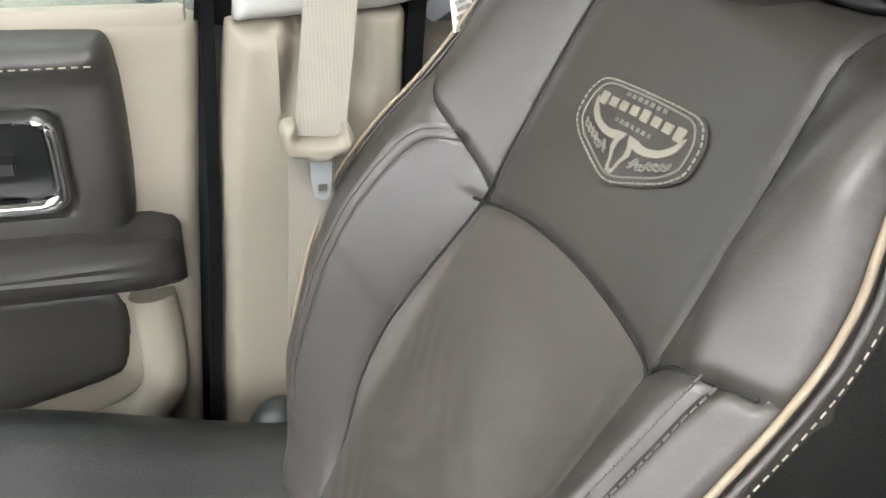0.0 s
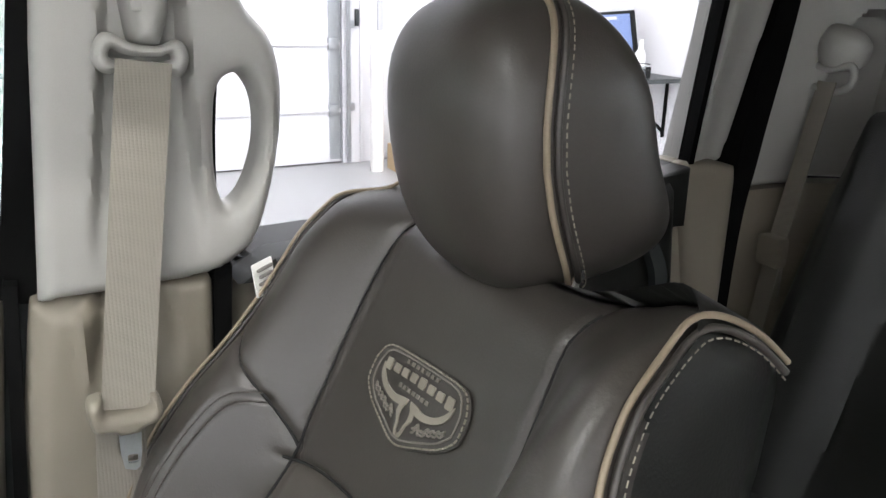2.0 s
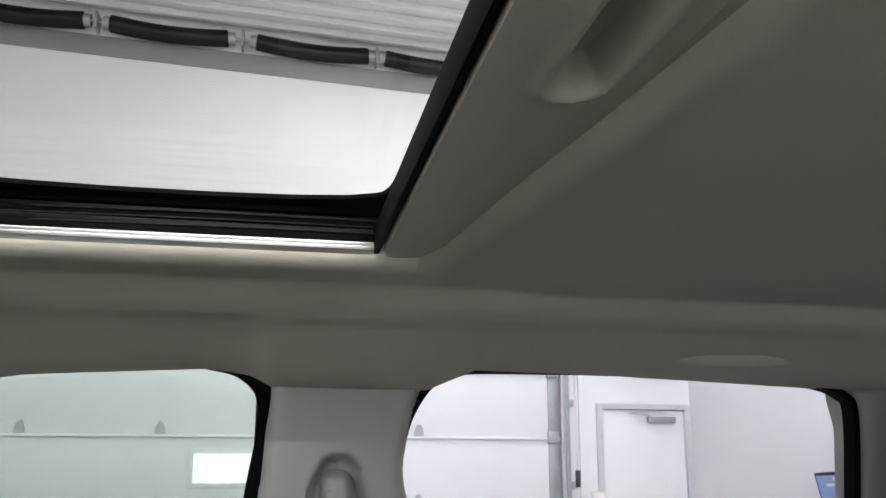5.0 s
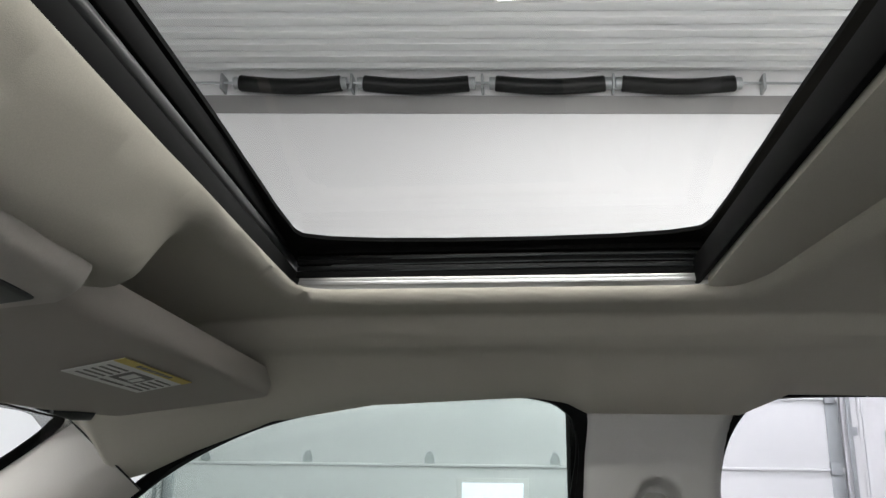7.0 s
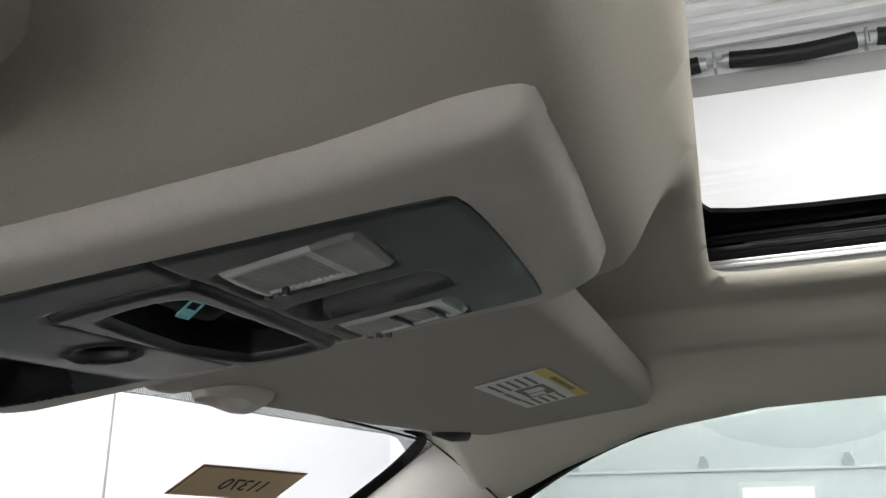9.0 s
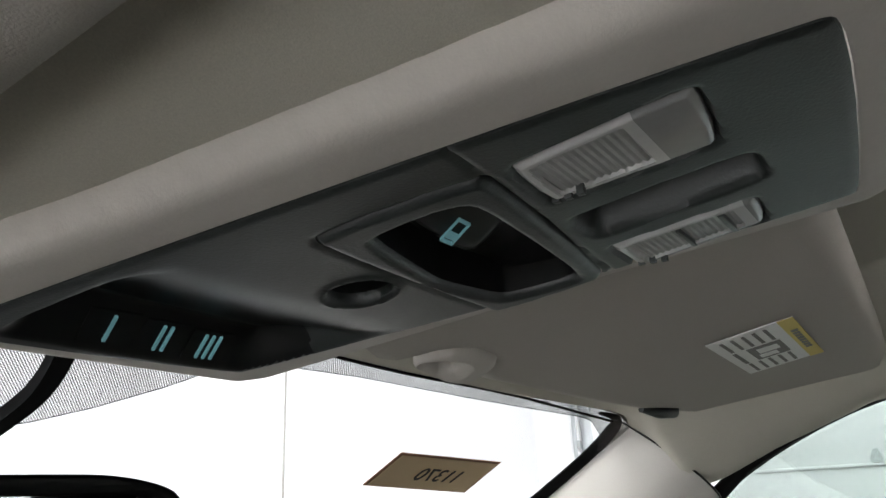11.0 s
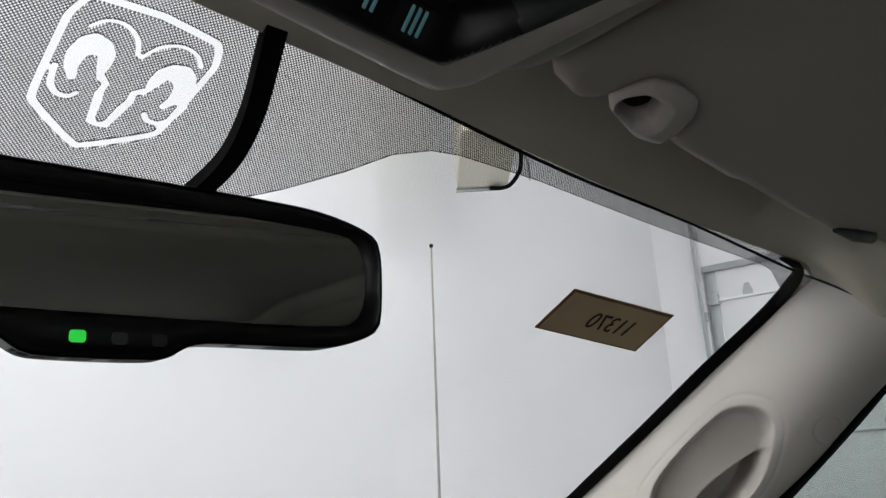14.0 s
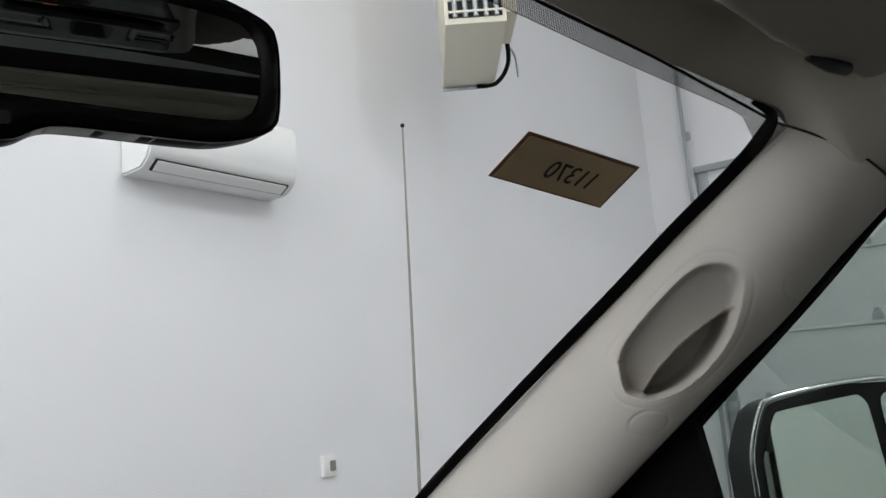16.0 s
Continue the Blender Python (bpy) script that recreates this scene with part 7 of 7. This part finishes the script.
    def bezel_place(a, b, d):
        k = np.clip(np.minimum(d, 0.0022) / 0.0022, 0, 1)
        return np.stack([a, b, con_z(a, b) - 0.0004 - 0.0022 * k], -1)
    relief("switch_bezel", lambda a, b: np.maximum(bez_sd(a, b), -cup(a, b)), (-0.08, 0.515), (0.07, 0.595), 0.0012, bezel_place, (0, 0, 0.004), SATIN, panel_ob, facing=(0, 0, -1))
    # well and hole walls coloured black to deepen the shade inside
    ring = [(-0.018 + 0.0134 * math.cos(k * math.pi / 18), 0.603 + 0.0127 * math.sin(k * math.pi / 18)) for k in range(36)]
    for name, pts, deep in (("well_wall", [(0.996 * a, 0.557 + 0.99 * (b - 0.557)) for a, b in cup_pts], 0.017), ("hole_wall", ring, 0.012)):
        n = len(pts)
        verts = [(a, b, float(con_z(a, b)) + h) for h in (0.0010, deep) for a, b in pts]
        link(name, verts, [(k, (k + 1) % n, n + (k + 1) % n, n + k) for k in range(n)], BLACK, panel_ob)
    relief("switch_well", lambda a, b: cup(a, b) - 0.002, (-0.07, 0.525), (0.065, 0.590), 0.003, lambda a, b, d: np.stack([a, b, con_z(a, b) + 0.016 - 0.006 * smooth(np.abs(a), 0.03, 0.055)], -1), (0, 0, 0.002), BLACK, panel_ob, facing=(0, 0, -1))
    # hole floor black too, for the shade in it
    relief("finger_hole", lambda a, b: hole_sd2(a, b) - 0.001, (-0.04, 0.585), (0.005, 0.622), 0.002, lambda a, b, d: np.stack([a, b, con_z(a, b) + 0.011 + 0 * d], -1), (0, 0, 0.002), BLACK, panel_ob, facing=(0, 0, -1))

    def lens(sd, lo, hi, rib, band):
        def which(a, b):
            return np.where(np.abs(b - band) < 0.0022, 1, np.where(b < band, 2, np.where(sd(a, b) > -0.0045, 1, 0)))

        def place(a, b, d):
            ribs = np.where((b > band + 0.0022) & (d > 0.0045), 0.00030 * np.sin(b * rib) + 0.0012, 0.0)
            return np.stack([a, b, con_z(a, b) - 0.0016 * np.clip(d / 0.002, 0, 1) + ribs], -1)
        made = relief("lamp_lens", lambda a, b: sd(a, b) + 0.0008, lo, hi, 0.0006, place, (0, 0, 0.006), LENS, panel_ob, facing=(0, 0, -1), regions=(which, [("lamp_lens", LENS), ("lens_rim", LENS_RIM), ("clear_window", LENS_CLEAR)]))
        made[0]["label"] = "ribbed clear lamp lens"
        for ob in made[1:]:
            ob.parent = made[0]
        return made[0]
    lens(la, (-0.065, 0.455), (-0.015, 0.522), 2600, 0.481)
    far_lens = lens(lb, (0.025, 0.462), (0.07, 0.525), 2600, 0.474)
    for yy, w in ((0.496, 0.0016), (0.4795, 0.0022)):
        z = float(con_z(0.05, yy)) - 0.0022
        box("lens_rib", (0.038, yy, z), (0.062, yy + w, z + 0.002), SATIN, far_lens, bevel=0.0003)
    for k in range(3):
        for x0, dx, yy in ((-0.028, -0.0010, 0.5145), (0.0605, 0.0006, 0.5175)):
            z = float(con_z(x0, yy))
            box("lens_tooth", (x0 + dx * k - 0.0012, yy - 0.0046 * k, z - 0.0024), (x0 + dx * k + 0.0012, yy - 0.0046 * k + 0.0026, z + 0.001), SATIN, panel_ob, bevel=0.0003)
    # the ambient light glows high on the well's rear wall, facing forward, placed to suit the camera's view
    yy = 0.5350
    panel("ambient_light", [(0, 0), (0.026, 0.0), (0.026, 0.0030), (0, 0.0030)], (-0.046, yy, float(con_z(-0.046, yy)) + 0.0046), (1, 0.065, 0), (0, 0, 1), 0.0003, AMBER, panel_ob, label="glowing amber ambient light")
    # rocker switch, tilted to the rear, and its marking
    def rock_z(a, b):
        return con_z(a, b) + 0.010 - 0.55 * (b - 0.556)
    relief("rocker_switch", sd_poly(rounded([(-0.050, 0.542), (0.008, 0.545), (0.008, 0.570), (-0.052, 0.566)], 0.14, 3)), (-0.06, 0.535), (0.02, 0.575), 0.002, lambda a, b, d: np.stack([a, b, rock_z(a, b) + 0.006 - 0.006 * np.sqrt(np.clip(np.minimum(d, 0.008) / 0.008, 0, 1))], -1), (0, 0, 0.01), BLACK, panel_ob, facing=(0, 0, -1), label="black rocker switch")

    def mark(name, zf, pts):
        bm = bmesh.new()
        up = [bm.verts.new((a, b, float(zf(a, b)) - 0.0012)) for a, b in pts]
        low = [bm.verts.new((a, b, float(zf(a, b)) - 0.0002)) for a, b in pts]
        bm.faces.new(up)
        bm.faces.new(low[::-1])
        for k in range(len(pts)):
            bm.faces.new((low[k], low[(k + 1) % len(pts)], up[(k + 1) % len(pts)], up[k]))
        part(name, bm, TEAL, panel_ob, smooth=0)
    ix, iy = -0.018, 0.560
    for x0, y0, x1, y1 in ((-0.0040, -0.0042, 0.0040, -0.0036), (-0.0040, 0.0036, 0.0040, 0.0042), (-0.0040, -0.0036, -0.0033, 0.0036), (0.0033, -0.0036, 0.0040, 0.0036), (-0.0033, 0.0006, 0.0033, 0.0026)):
        mark("switch_mark", rock_z, [(ix + x0, iy + y0), (ix + x1, iy + y0), (ix + x1, iy + y1), (ix + x0, iy + y1)])
    # three buttons marked by one, two and three strokes
    def button_z(a, b):
        return con_z(a, b) - 0.0012 + button_depth(a, b)
    for n, (bx, by) in enumerate(((-0.062, 0.6900), (-0.036, 0.6907), (-0.011, 0.6915))):
        q = [(bx - 0.0115, by - 0.0045), (bx + 0.0115, by - 0.0045), (bx + 0.0115, by + 0.0050), (bx - 0.0115, by + 0.0050)]
        bm = bmesh.new()
        up = [bm.verts.new((a, b, float(button_z(a, b)) - 0.0010)) for a, b in q]
        low = [bm.verts.new((a, b, float(button_z(a, b)) + 0.001)) for a, b in q]
        bm.faces.new(up)
        bm.faces.new(low[::-1])
        for k in range(4):
            bm.faces.new((low[k], low[(k + 1) % 4], up[(k + 1) % 4], up[k]))
        part("opener_button", bm, BLACK, panel_ob, smooth=0)
        for k in range(n + 1):
            px = bx + (k - n / 2) * 0.0040
            mark("button_mark", lambda a, b: button_z(a, b) - 0.0009, [(px - 0.0008, by - 0.0036), (px + 0.0008, by - 0.0036), (px + 0.0008, by + 0.0036), (px - 0.0008, by + 0.0036)])


overhead_console()


# ---- sun visors ----
def vis_z(x, y):
    return 1.715 - (0.024 * (x - 0.345) + 0.162 * (y - 0.575)) / 0.987


def sun_visor(flip=1):
    t = thing("sun_visor", "beige folded sun visor" + (" with a printed warning label" if flip > 0 else ""), "sun visor", "sun visors")
    pts = rounded([(0.085, 0.452), (0.30, 0.460), (0.600, 0.471), (0.655, 0.480), (0.688, 0.500), (0.680, 0.545), (0.648, 0.634), (0.61, 0.657), (0.54, 0.672), (0.488, 0.681), (0.36, 0.688), (0.214, 0.691), (0.202, 0.686), (0.192, 0.663), (0.152, 0.656), (0.138, 0.666), (0.134, 0.690), (0.120, 0.697), (0.095, 0.694), (0.083, 0.675), (0.083, 0.55)], 0.16, 3)
    if flip < 0:
        pts = [(-a - 0.09, b) for a, b in pts]
    sd = sd_poly(pts)

    def place(a, b, d):
        e = np.clip(d / 0.012, 0, 1)
        xx = a if flip > 0 else -a - 0.09
        h = vis_z(xx, b) - (0.014 if flip < 0 else 0) + 0.010 * (1 - np.sqrt(np.clip(1 - (1 - e) ** 2, 0, 1)))
        return np.stack([a, b, h], -1)
    lo, hi = ((0.07, 0.44), (0.69, 0.72)) if flip > 0 else ((-0.79, 0.44), (-0.15, 0.72))
    blade = relief("blade", sd, lo, hi, 0.006, place, (0, 0, 0.016), VISOR_CLOTH, t, facing=(0, 0, -1))
    # clip that holds the inner end
    def side(q):
        return [(a, b) if flip > 0 else (-a - 0.09, b) for a, b in q]
    ring_sd = sd_poly(side(rounded([(0.139, 0.687), (0.131, 0.671), (0.139, 0.657), (0.155, 0.652), (0.180, 0.652), (0.192, 0.659), (0.201, 0.675), (0.201, 0.690), (0.180, 0.694), (0.165, 0.691)], 0.15, 2)))
    well_sd = sd_poly(side(rounded([(0.139, 0.682), (0.137, 0.674), (0.143, 0.667), (0.160, 0.665), (0.172, 0.679), (0.167, 0.686), (0.150, 0.686)], 0.15, 2)))
    lo2, hi2 = ((0.12, 0.63), (0.21, 0.70)) if flip > 0 else ((-0.30, 0.63), (-0.20, 0.70))

    def clip_place(a, b, d):
        xx = a if flip > 0 else -a - 0.09
        return np.stack([a, b, vis_z(xx, b) - (0.014 if flip < 0 else 0) + 0.001 - 0.0075 * np.sqrt(np.clip(np.minimum(d, 0.009) / 0.009, 0, 1))], -1)
    relief("retaining_clip", lambda a, b: np.maximum(ring_sd(a, b), -well_sd(a, b)), lo2, hi2, 0.0009, clip_place, (0, 0, 0.008), CONSOLE, t, facing=(0, 0, -1), label="beige retaining clip")
    # near-black sheet puts the shade of the clip's hole into colour
    relief("clip_pocket", lambda a, b: well_sd(a, b) - 0.001, lo2, hi2, 0.003, lambda a, b, d: np.stack([a, b, vis_z(a if flip > 0 else -a - 0.09, b) + 0.010 - (0.014 if flip < 0 else 0)], -1), (0, 0, 0.002), JOINT_SHADE, t, facing=(0, 0, -1))
    rod = side([(0.490, 0.672), (0.515, 0.664), (0.540, 0.658), (0.560, 0.660)])
    part("pivot_rod", sweep_bm([(a, b, float(vis_z(0.5, 0.66)) + dz) for (a, b), dz in zip(rod, (-0.002, -0.004, -0.003, 0.010))], ring_section(0.006, 10), scale=[0.5, 1, 1, 0.7]), SATIN, t)
    if flip > 0:
        o = Vector((0.313, 0.562, float(vis_z(0.313, 0.562)) - 0.0010))
        ax = Vector((0.150, 0.004, -0.0043)) / 0.126
        ay = Vector((-0.007, -0.0595, 0.0099)) / 0.063
        def lab(name, x0, y0, x1, y1, mat, d, par):
            q = [(x0, y0), (x1, y0), (x1, y1), (x0, y1)]
            return part(name, panel_bm(q, o, ax, ay, d), mat, par)
        label = lab("warning_label", 0, 0, 0.126, 0.063, PAPER, 0.0006, blade)
        label["label"] = "white warning label with a yellow heading"
        lab("label_heading", 0, 0.052, 0.126, 0.063, YELLOW, 0.0010, label)
        lab("label_picture", 0.045, 0.018, 0.085, 0.044, INK, 0.0010, label)
        lab("label_picture", 0.052, 0.024, 0.066, 0.040, PAPER, 0.0013, label)
        lab("label_picture", 0.070, 0.022, 0.080, 0.036, PAPER, 0.0013, label)
        for k in range(5):
            lab("print_bar", 0.008, 0.008 + 0.008 * k, 0.040, 0.0105 + 0.008 * k, INK, 0.0010, label)
            lab("print_bar", 0.090, 0.008 + 0.008 * k, 0.120, 0.0105 + 0.008 * k, INK, 0.0010, label)
        for k in range(8):
            lab("print_bar", 0.030 + 0.008 * k, 0.0550, 0.0355 + 0.008 * k, 0.0600, INK, 0.0013, label)
        lab("print_bar", 0.046, 0.007, 0.086, 0.010, INK, 0.0010, label)
    return t


sun_visor(1)
sun_visor(-1)


# ---- coat hook on the roof edge behind ----
t = thing("coat_hook", "beige moulded coat hook on the headliner edge", "hook")
part("hook", sweep_bm(spline([(0.632, -0.36, 1.753), (0.622, -0.42, 1.749), (0.619, -0.48, 1.750), (0.632, -0.54, 1.756)], 5), ring_section(0.014, 10), (0, 0, 1), scale=[0.3, .6, .8, .9, 1, 1, 1, 1, 1, 1, 1, 0.9, .8, .6, .5, .3]), CLOTH, t)


# ---- inside mirror ----
def inside_mirror():
    t = thing("rear_view_mirror", "black framed rear-view mirror on the windshield", "mirror")
    n = Vector(MIRROR_N).normalized()
    ax = Vector((0, 0, 1)).cross(n).normalized() * 1.0      # along the mirror
    ay = n.cross(ax).normalized()
    roll = Matrix.Rotation(radians(MIRROR_ROLL), 3, n)
    ax, ay = roll @ ax, roll @ ay
    o = Vector(MIRROR_O)
    w, h = 0.270, 0.071
    out = rounded([(-w / 2, -h / 2 + 0.012), (-w / 2, h / 2 - 0.008), (-w / 2 + 0.04, h / 2), (w / 2 - 0.04, h / 2), (w / 2, h / 2 - 0.010), (w / 2, -h / 2 + 0.010), (w / 2 - 0.03, -h / 2), (0.034, -h / 2), (0.022, -h / 2 - 0.009), (-0.034, -h / 2 - 0.009), (-0.046, -h / 2), (-w / 2 + 0.03, -h / 2)], 0.14, 3)
    inn = rounded([(-w / 2 + 0.010, -h / 2 + 0.010), (-w / 2 + 0.010, h / 2 - 0.010), (w / 2 - 0.010, h / 2 - 0.010), (w / 2 - 0.010, -h / 2 + 0.010)], 0.10, 3)
    osd, isd = sd_poly(out), sd_poly(inn)

    def put(a, b, d):
        return np.stack([o[k] + ax[k] * a + ay[k] * b + n[k] * d for k in range(3)], -1)
    relief("bezel", lambda a, b: np.maximum(osd(a, b), -isd(a, b)), (-w / 2 - 0.01, -h / 2 - 0.015), (w / 2 + 0.01, h / 2 + 0.01), 0.0025, lambda a, b, d: put(a, b, 0.005 * np.sqrt(np.clip(np.minimum(d, 0.006) / 0.006, 0, 1))), tuple(n * -0.012), BLACK, t, facing=tuple(n))
    relief("shell", osd, (-w / 2 - 0.01, -h / 2 - 0.015), (w / 2 + 0.01, h / 2 + 0.01), 0.006, lambda a, b, d: put(a, b, -0.010 - 0.030 * np.sqrt(np.clip(d / 0.035, 0, 1))), tuple(n * 0.012), SATIN, t, facing=tuple(-n))
    part("mirror_glass", panel_bm(inn, o - n * 0.0005, ax, ay, 0.0015), MIRROR, t, "silvered mirror glass", smooth=0)
    for k, (bx, m) in enumerate(((-0.0157, GREEN_LED), (0.001, SATIN), (0.0177, SATIN))):
        c = o + ax * bx + ay * (-h / 2 - 0.0005) + n * 0.0052
        part("mirror_button", panel_bm(rect(0.0064, 0.0050, 0.0014, n=4), c, ax, ay, 0.0008), m, t, "small green indicator" if k == 0 else "")
    st = spline([tuple(o - n * 0.03), (-0.075, 0.895, 1.606), (-0.075, 0.975, 1.606)], 6)
    part("stalk", sweep_bm(st, ring_section(0.012, 10)), BLACK, t)
    cab = spline([(-0.012, 0.775, 1.748), (0.003, 0.808, 1.729), (0.0145, 0.836, 1.712), (0.020, 0.863, 1.697), (0.0165, 0.887, 1.684), (0.006, 0.912, 1.669), (-0.016, 0.925, 1.654)], 6)
    part("cable_cover", sweep_bm(cab, flat_section(0.012, 0.008), (0, 0.45, 0.9)), RUBBER, t)
    return t


MIRROR_O, MIRROR_N, MIRROR_ROLL = (-0.069, 0.817, 1.613), (-0.186, -0.979, -0.060), 0.0
inside_mirror()


# ---- sticker on the windshield ----
def sticker():
    t = thing("window_sticker", "brown card sticker with a dark border and handwritten number", "sticker")
    o = Vector((0.3895, 0.9190, 0))
    c = [(0.3895, 0.870), (0.5575, 0.857), (0.566, 0.910), (0.393, 0.919)]

    def P(a, b, d):
        u = np.array(c[0]) * (1 - a) * (1 - b) + np.array(c[1]) * a * (1 - b) + np.array(c[2]) * a * b + np.array(c[3]) * (1 - a) * b
        return (u[0], u[1], float(shield_z(np.array(u[0]), np.array(u[1]))) - d)

    def patch(name, a0, b0, a1, b1, d, mat, par):
        nseg = 6
        bm = bmesh.new()
        rows = []
        for i in range(nseg + 1):
            a = a0 + (a1 - a0) * i / nseg
            rows.append([bm.verts.new(P(a, b0, d)), bm.verts.new(P(a, b1, d)), bm.verts.new(P(a, b1, d - 0.0006)), bm.verts.new(P(a, b0, d - 0.0006))])
        for A, B in zip(rows[:-1], rows[1:]):
            for j in range(4):
                bm.faces.new((A[j], A[(j + 1) % 4], B[(j + 1) % 4], B[j]))
        bm.faces.new(rows[0])
        bm.faces.new(rows[-1][::-1])
        return part(name, bm, mat, par, smooth=0)
    card = patch("card", 0, 0, 1, 1, 0.0022, KRAFT_EDGE, t)
    patch("face", 0.025, 0.05, 0.975, 0.95, 0.0032, KRAFT, card)
    # the number reads right from outside, so it stands mirrored from the seat
    o3, e1, e2 = Vector(P(0.54, 0.53, 0.0036)), Vector(P(1, 0.5, 0)) - Vector(P(0, 0.5, 0)), Vector(P(0.5, 0, 0)) - Vector(P(0.5, 1, 0))
    e1.normalize()
    e2 = (e2 - e1 * e2.dot(e1)).normalized()
    m = Matrix.Identity(4)
    for k in range(3):
        m[k][0], m[k][1], m[k][2], m[k][3] = -e1[k], e2[k], (-e1).cross(e2)[k] * -1, o3[k]
    text_mesh("number", "11370", 0.030, m, INK_BLACK, card, 0.0003)


sticker()


# ---- outside mirror ----
def side_mirror():
    t = thing("side_mirror", "large black trailer-towing side mirror with a chrome edge", "mirror")
    o = Vector((1.15, 0.91, 1.30))
    ax, ay = Vector((0.80, -0.60, 0.03)).normalized() * 1.22, Vector((0.03, 0.02, 1)).normalized()
    out = rounded([(-0.085, -0.19), (-0.098, 0.03), (-0.07, 0.108), (0.04, 0.122), (0.13, 0.115), (0.17, 0.07), (0.155, -0.19)], 0.10, 3)
    nrm = ax.cross(ay)
    part("housing", panel_bm(out, o, ax, ay, -0.07, 0.01), BLACK, t)
    part("bezel", panel_bm(out, o, ax, ay, 0.004, 0.002), BLACK, t)
    part("glass", panel_bm(rounded([(-0.080, -0.18), (-0.086, 0.03), (-0.062, 0.094), (0.058, 0.104), (0.070, 0.09), (0.098, -0.18)], 0.06, 3), o, ax, ay, 0.006), MIRROR_GREEN, t, "greenish mirror glass")
    part("blind_spot_glass", panel_bm(rounded([(0.086, 0.10), (0.120, 0.105), (0.150, 0.06), (0.140, -0.18), (0.112, -0.18)], 0.10, 3), o, ax, ay, 0.006), MIRROR_GREEN, t)
    rim = [o + ax * a + ay * b + nrm * 0.004 for a, b in out if b > 0.02 and a < 0.11]
    rim = sorted(rim, key=lambda p: -(p - o).dot(ax) * 1.0 - 0)
    tube("chrome_edge", [tuple(p) for p in [o + ax * a + ay * b + nrm * 0.004 for a, b in spline([(-0.099, -0.02), (-0.098, 0.04), (-0.080, 0.098), (-0.06, 0.114), (0.03, 0.124), (0.10, 0.124)], 6)]], 0.004, CHROME, t, "bright chrome edge")
    part("arm", sweep_bm([(1.12, 0.93, 1.20), (1.0, 0.94, 1.20), (0.90, 0.95, 1.22)], flat_section(0.05, 0.07), (0, 0, 1)), BLACK, t)
    t2 = thing("trim_mirror_sail", "black triangular trim in the window corner", "trim", kind="structure")
    panel("sail", [(0.905, 1.26), (0.930, 1.405), (1.02, 1.345), (1.12, 1.26)], (0.765, 0, 0), (0, 1, 0), (0, 0, 1), 0.02, RUBBER, t2)


side_mirror()


# ---- radio mast on the right fender and a small mark on the glass ----
def radio_mast():
    t = thing("radio_antenna", "thin dark steel radio antenna standing on the fender", "antenna")
    foot, tip = Vector((0.880, 1.482, 1.27)), Vector((0.907, 1.482, 1.942))
    part("mast", sweep_bm([foot + (tip - foot) * k for k in (0.0, 0.25, 0.5, 0.75, 1.0)], ring_section(0.0024, 8), (0, 1, 0), scale=[1.25, 1.1, 1.0, 0.8, 0.65]), INK, t)
    part("tip_ball", sweep_bm([tip - Vector((0, 0, 0.003)), tip, tip + Vector((0, 0, 0.003)), tip + Vector((0, 0, 0.005))], ring_section(0.0042, 10), scale=[0.5, 1, 0.9, 0.3]), RUBBER, t)
    part("base", sweep_bm([foot - Vector((0, 0, 0.004)), foot + Vector((0, 0, 0.004)), foot + Vector((0, 0, 0.009))], ring_section(0.009, 12), scale=[1.2, 1.0, 0.35]), RUBBER, t, "black rubber base")


radio_mast()
t = thing("windshield_mark", "tiny dark etched mark on the windshield glass", "marking", kind="structure")
for dx, w in ((0.0, 0.0022), (0.0034, 0.0016)):
    mz = float(shield_z(np.array(0.667), np.array(0.896))) - 0.002
    part("etched_bar", box_bm((0.665 + dx, 0.8945, mz - 0.0004), (0.665 + dx + w, 0.8975, mz + 0.0002)), INK, t)
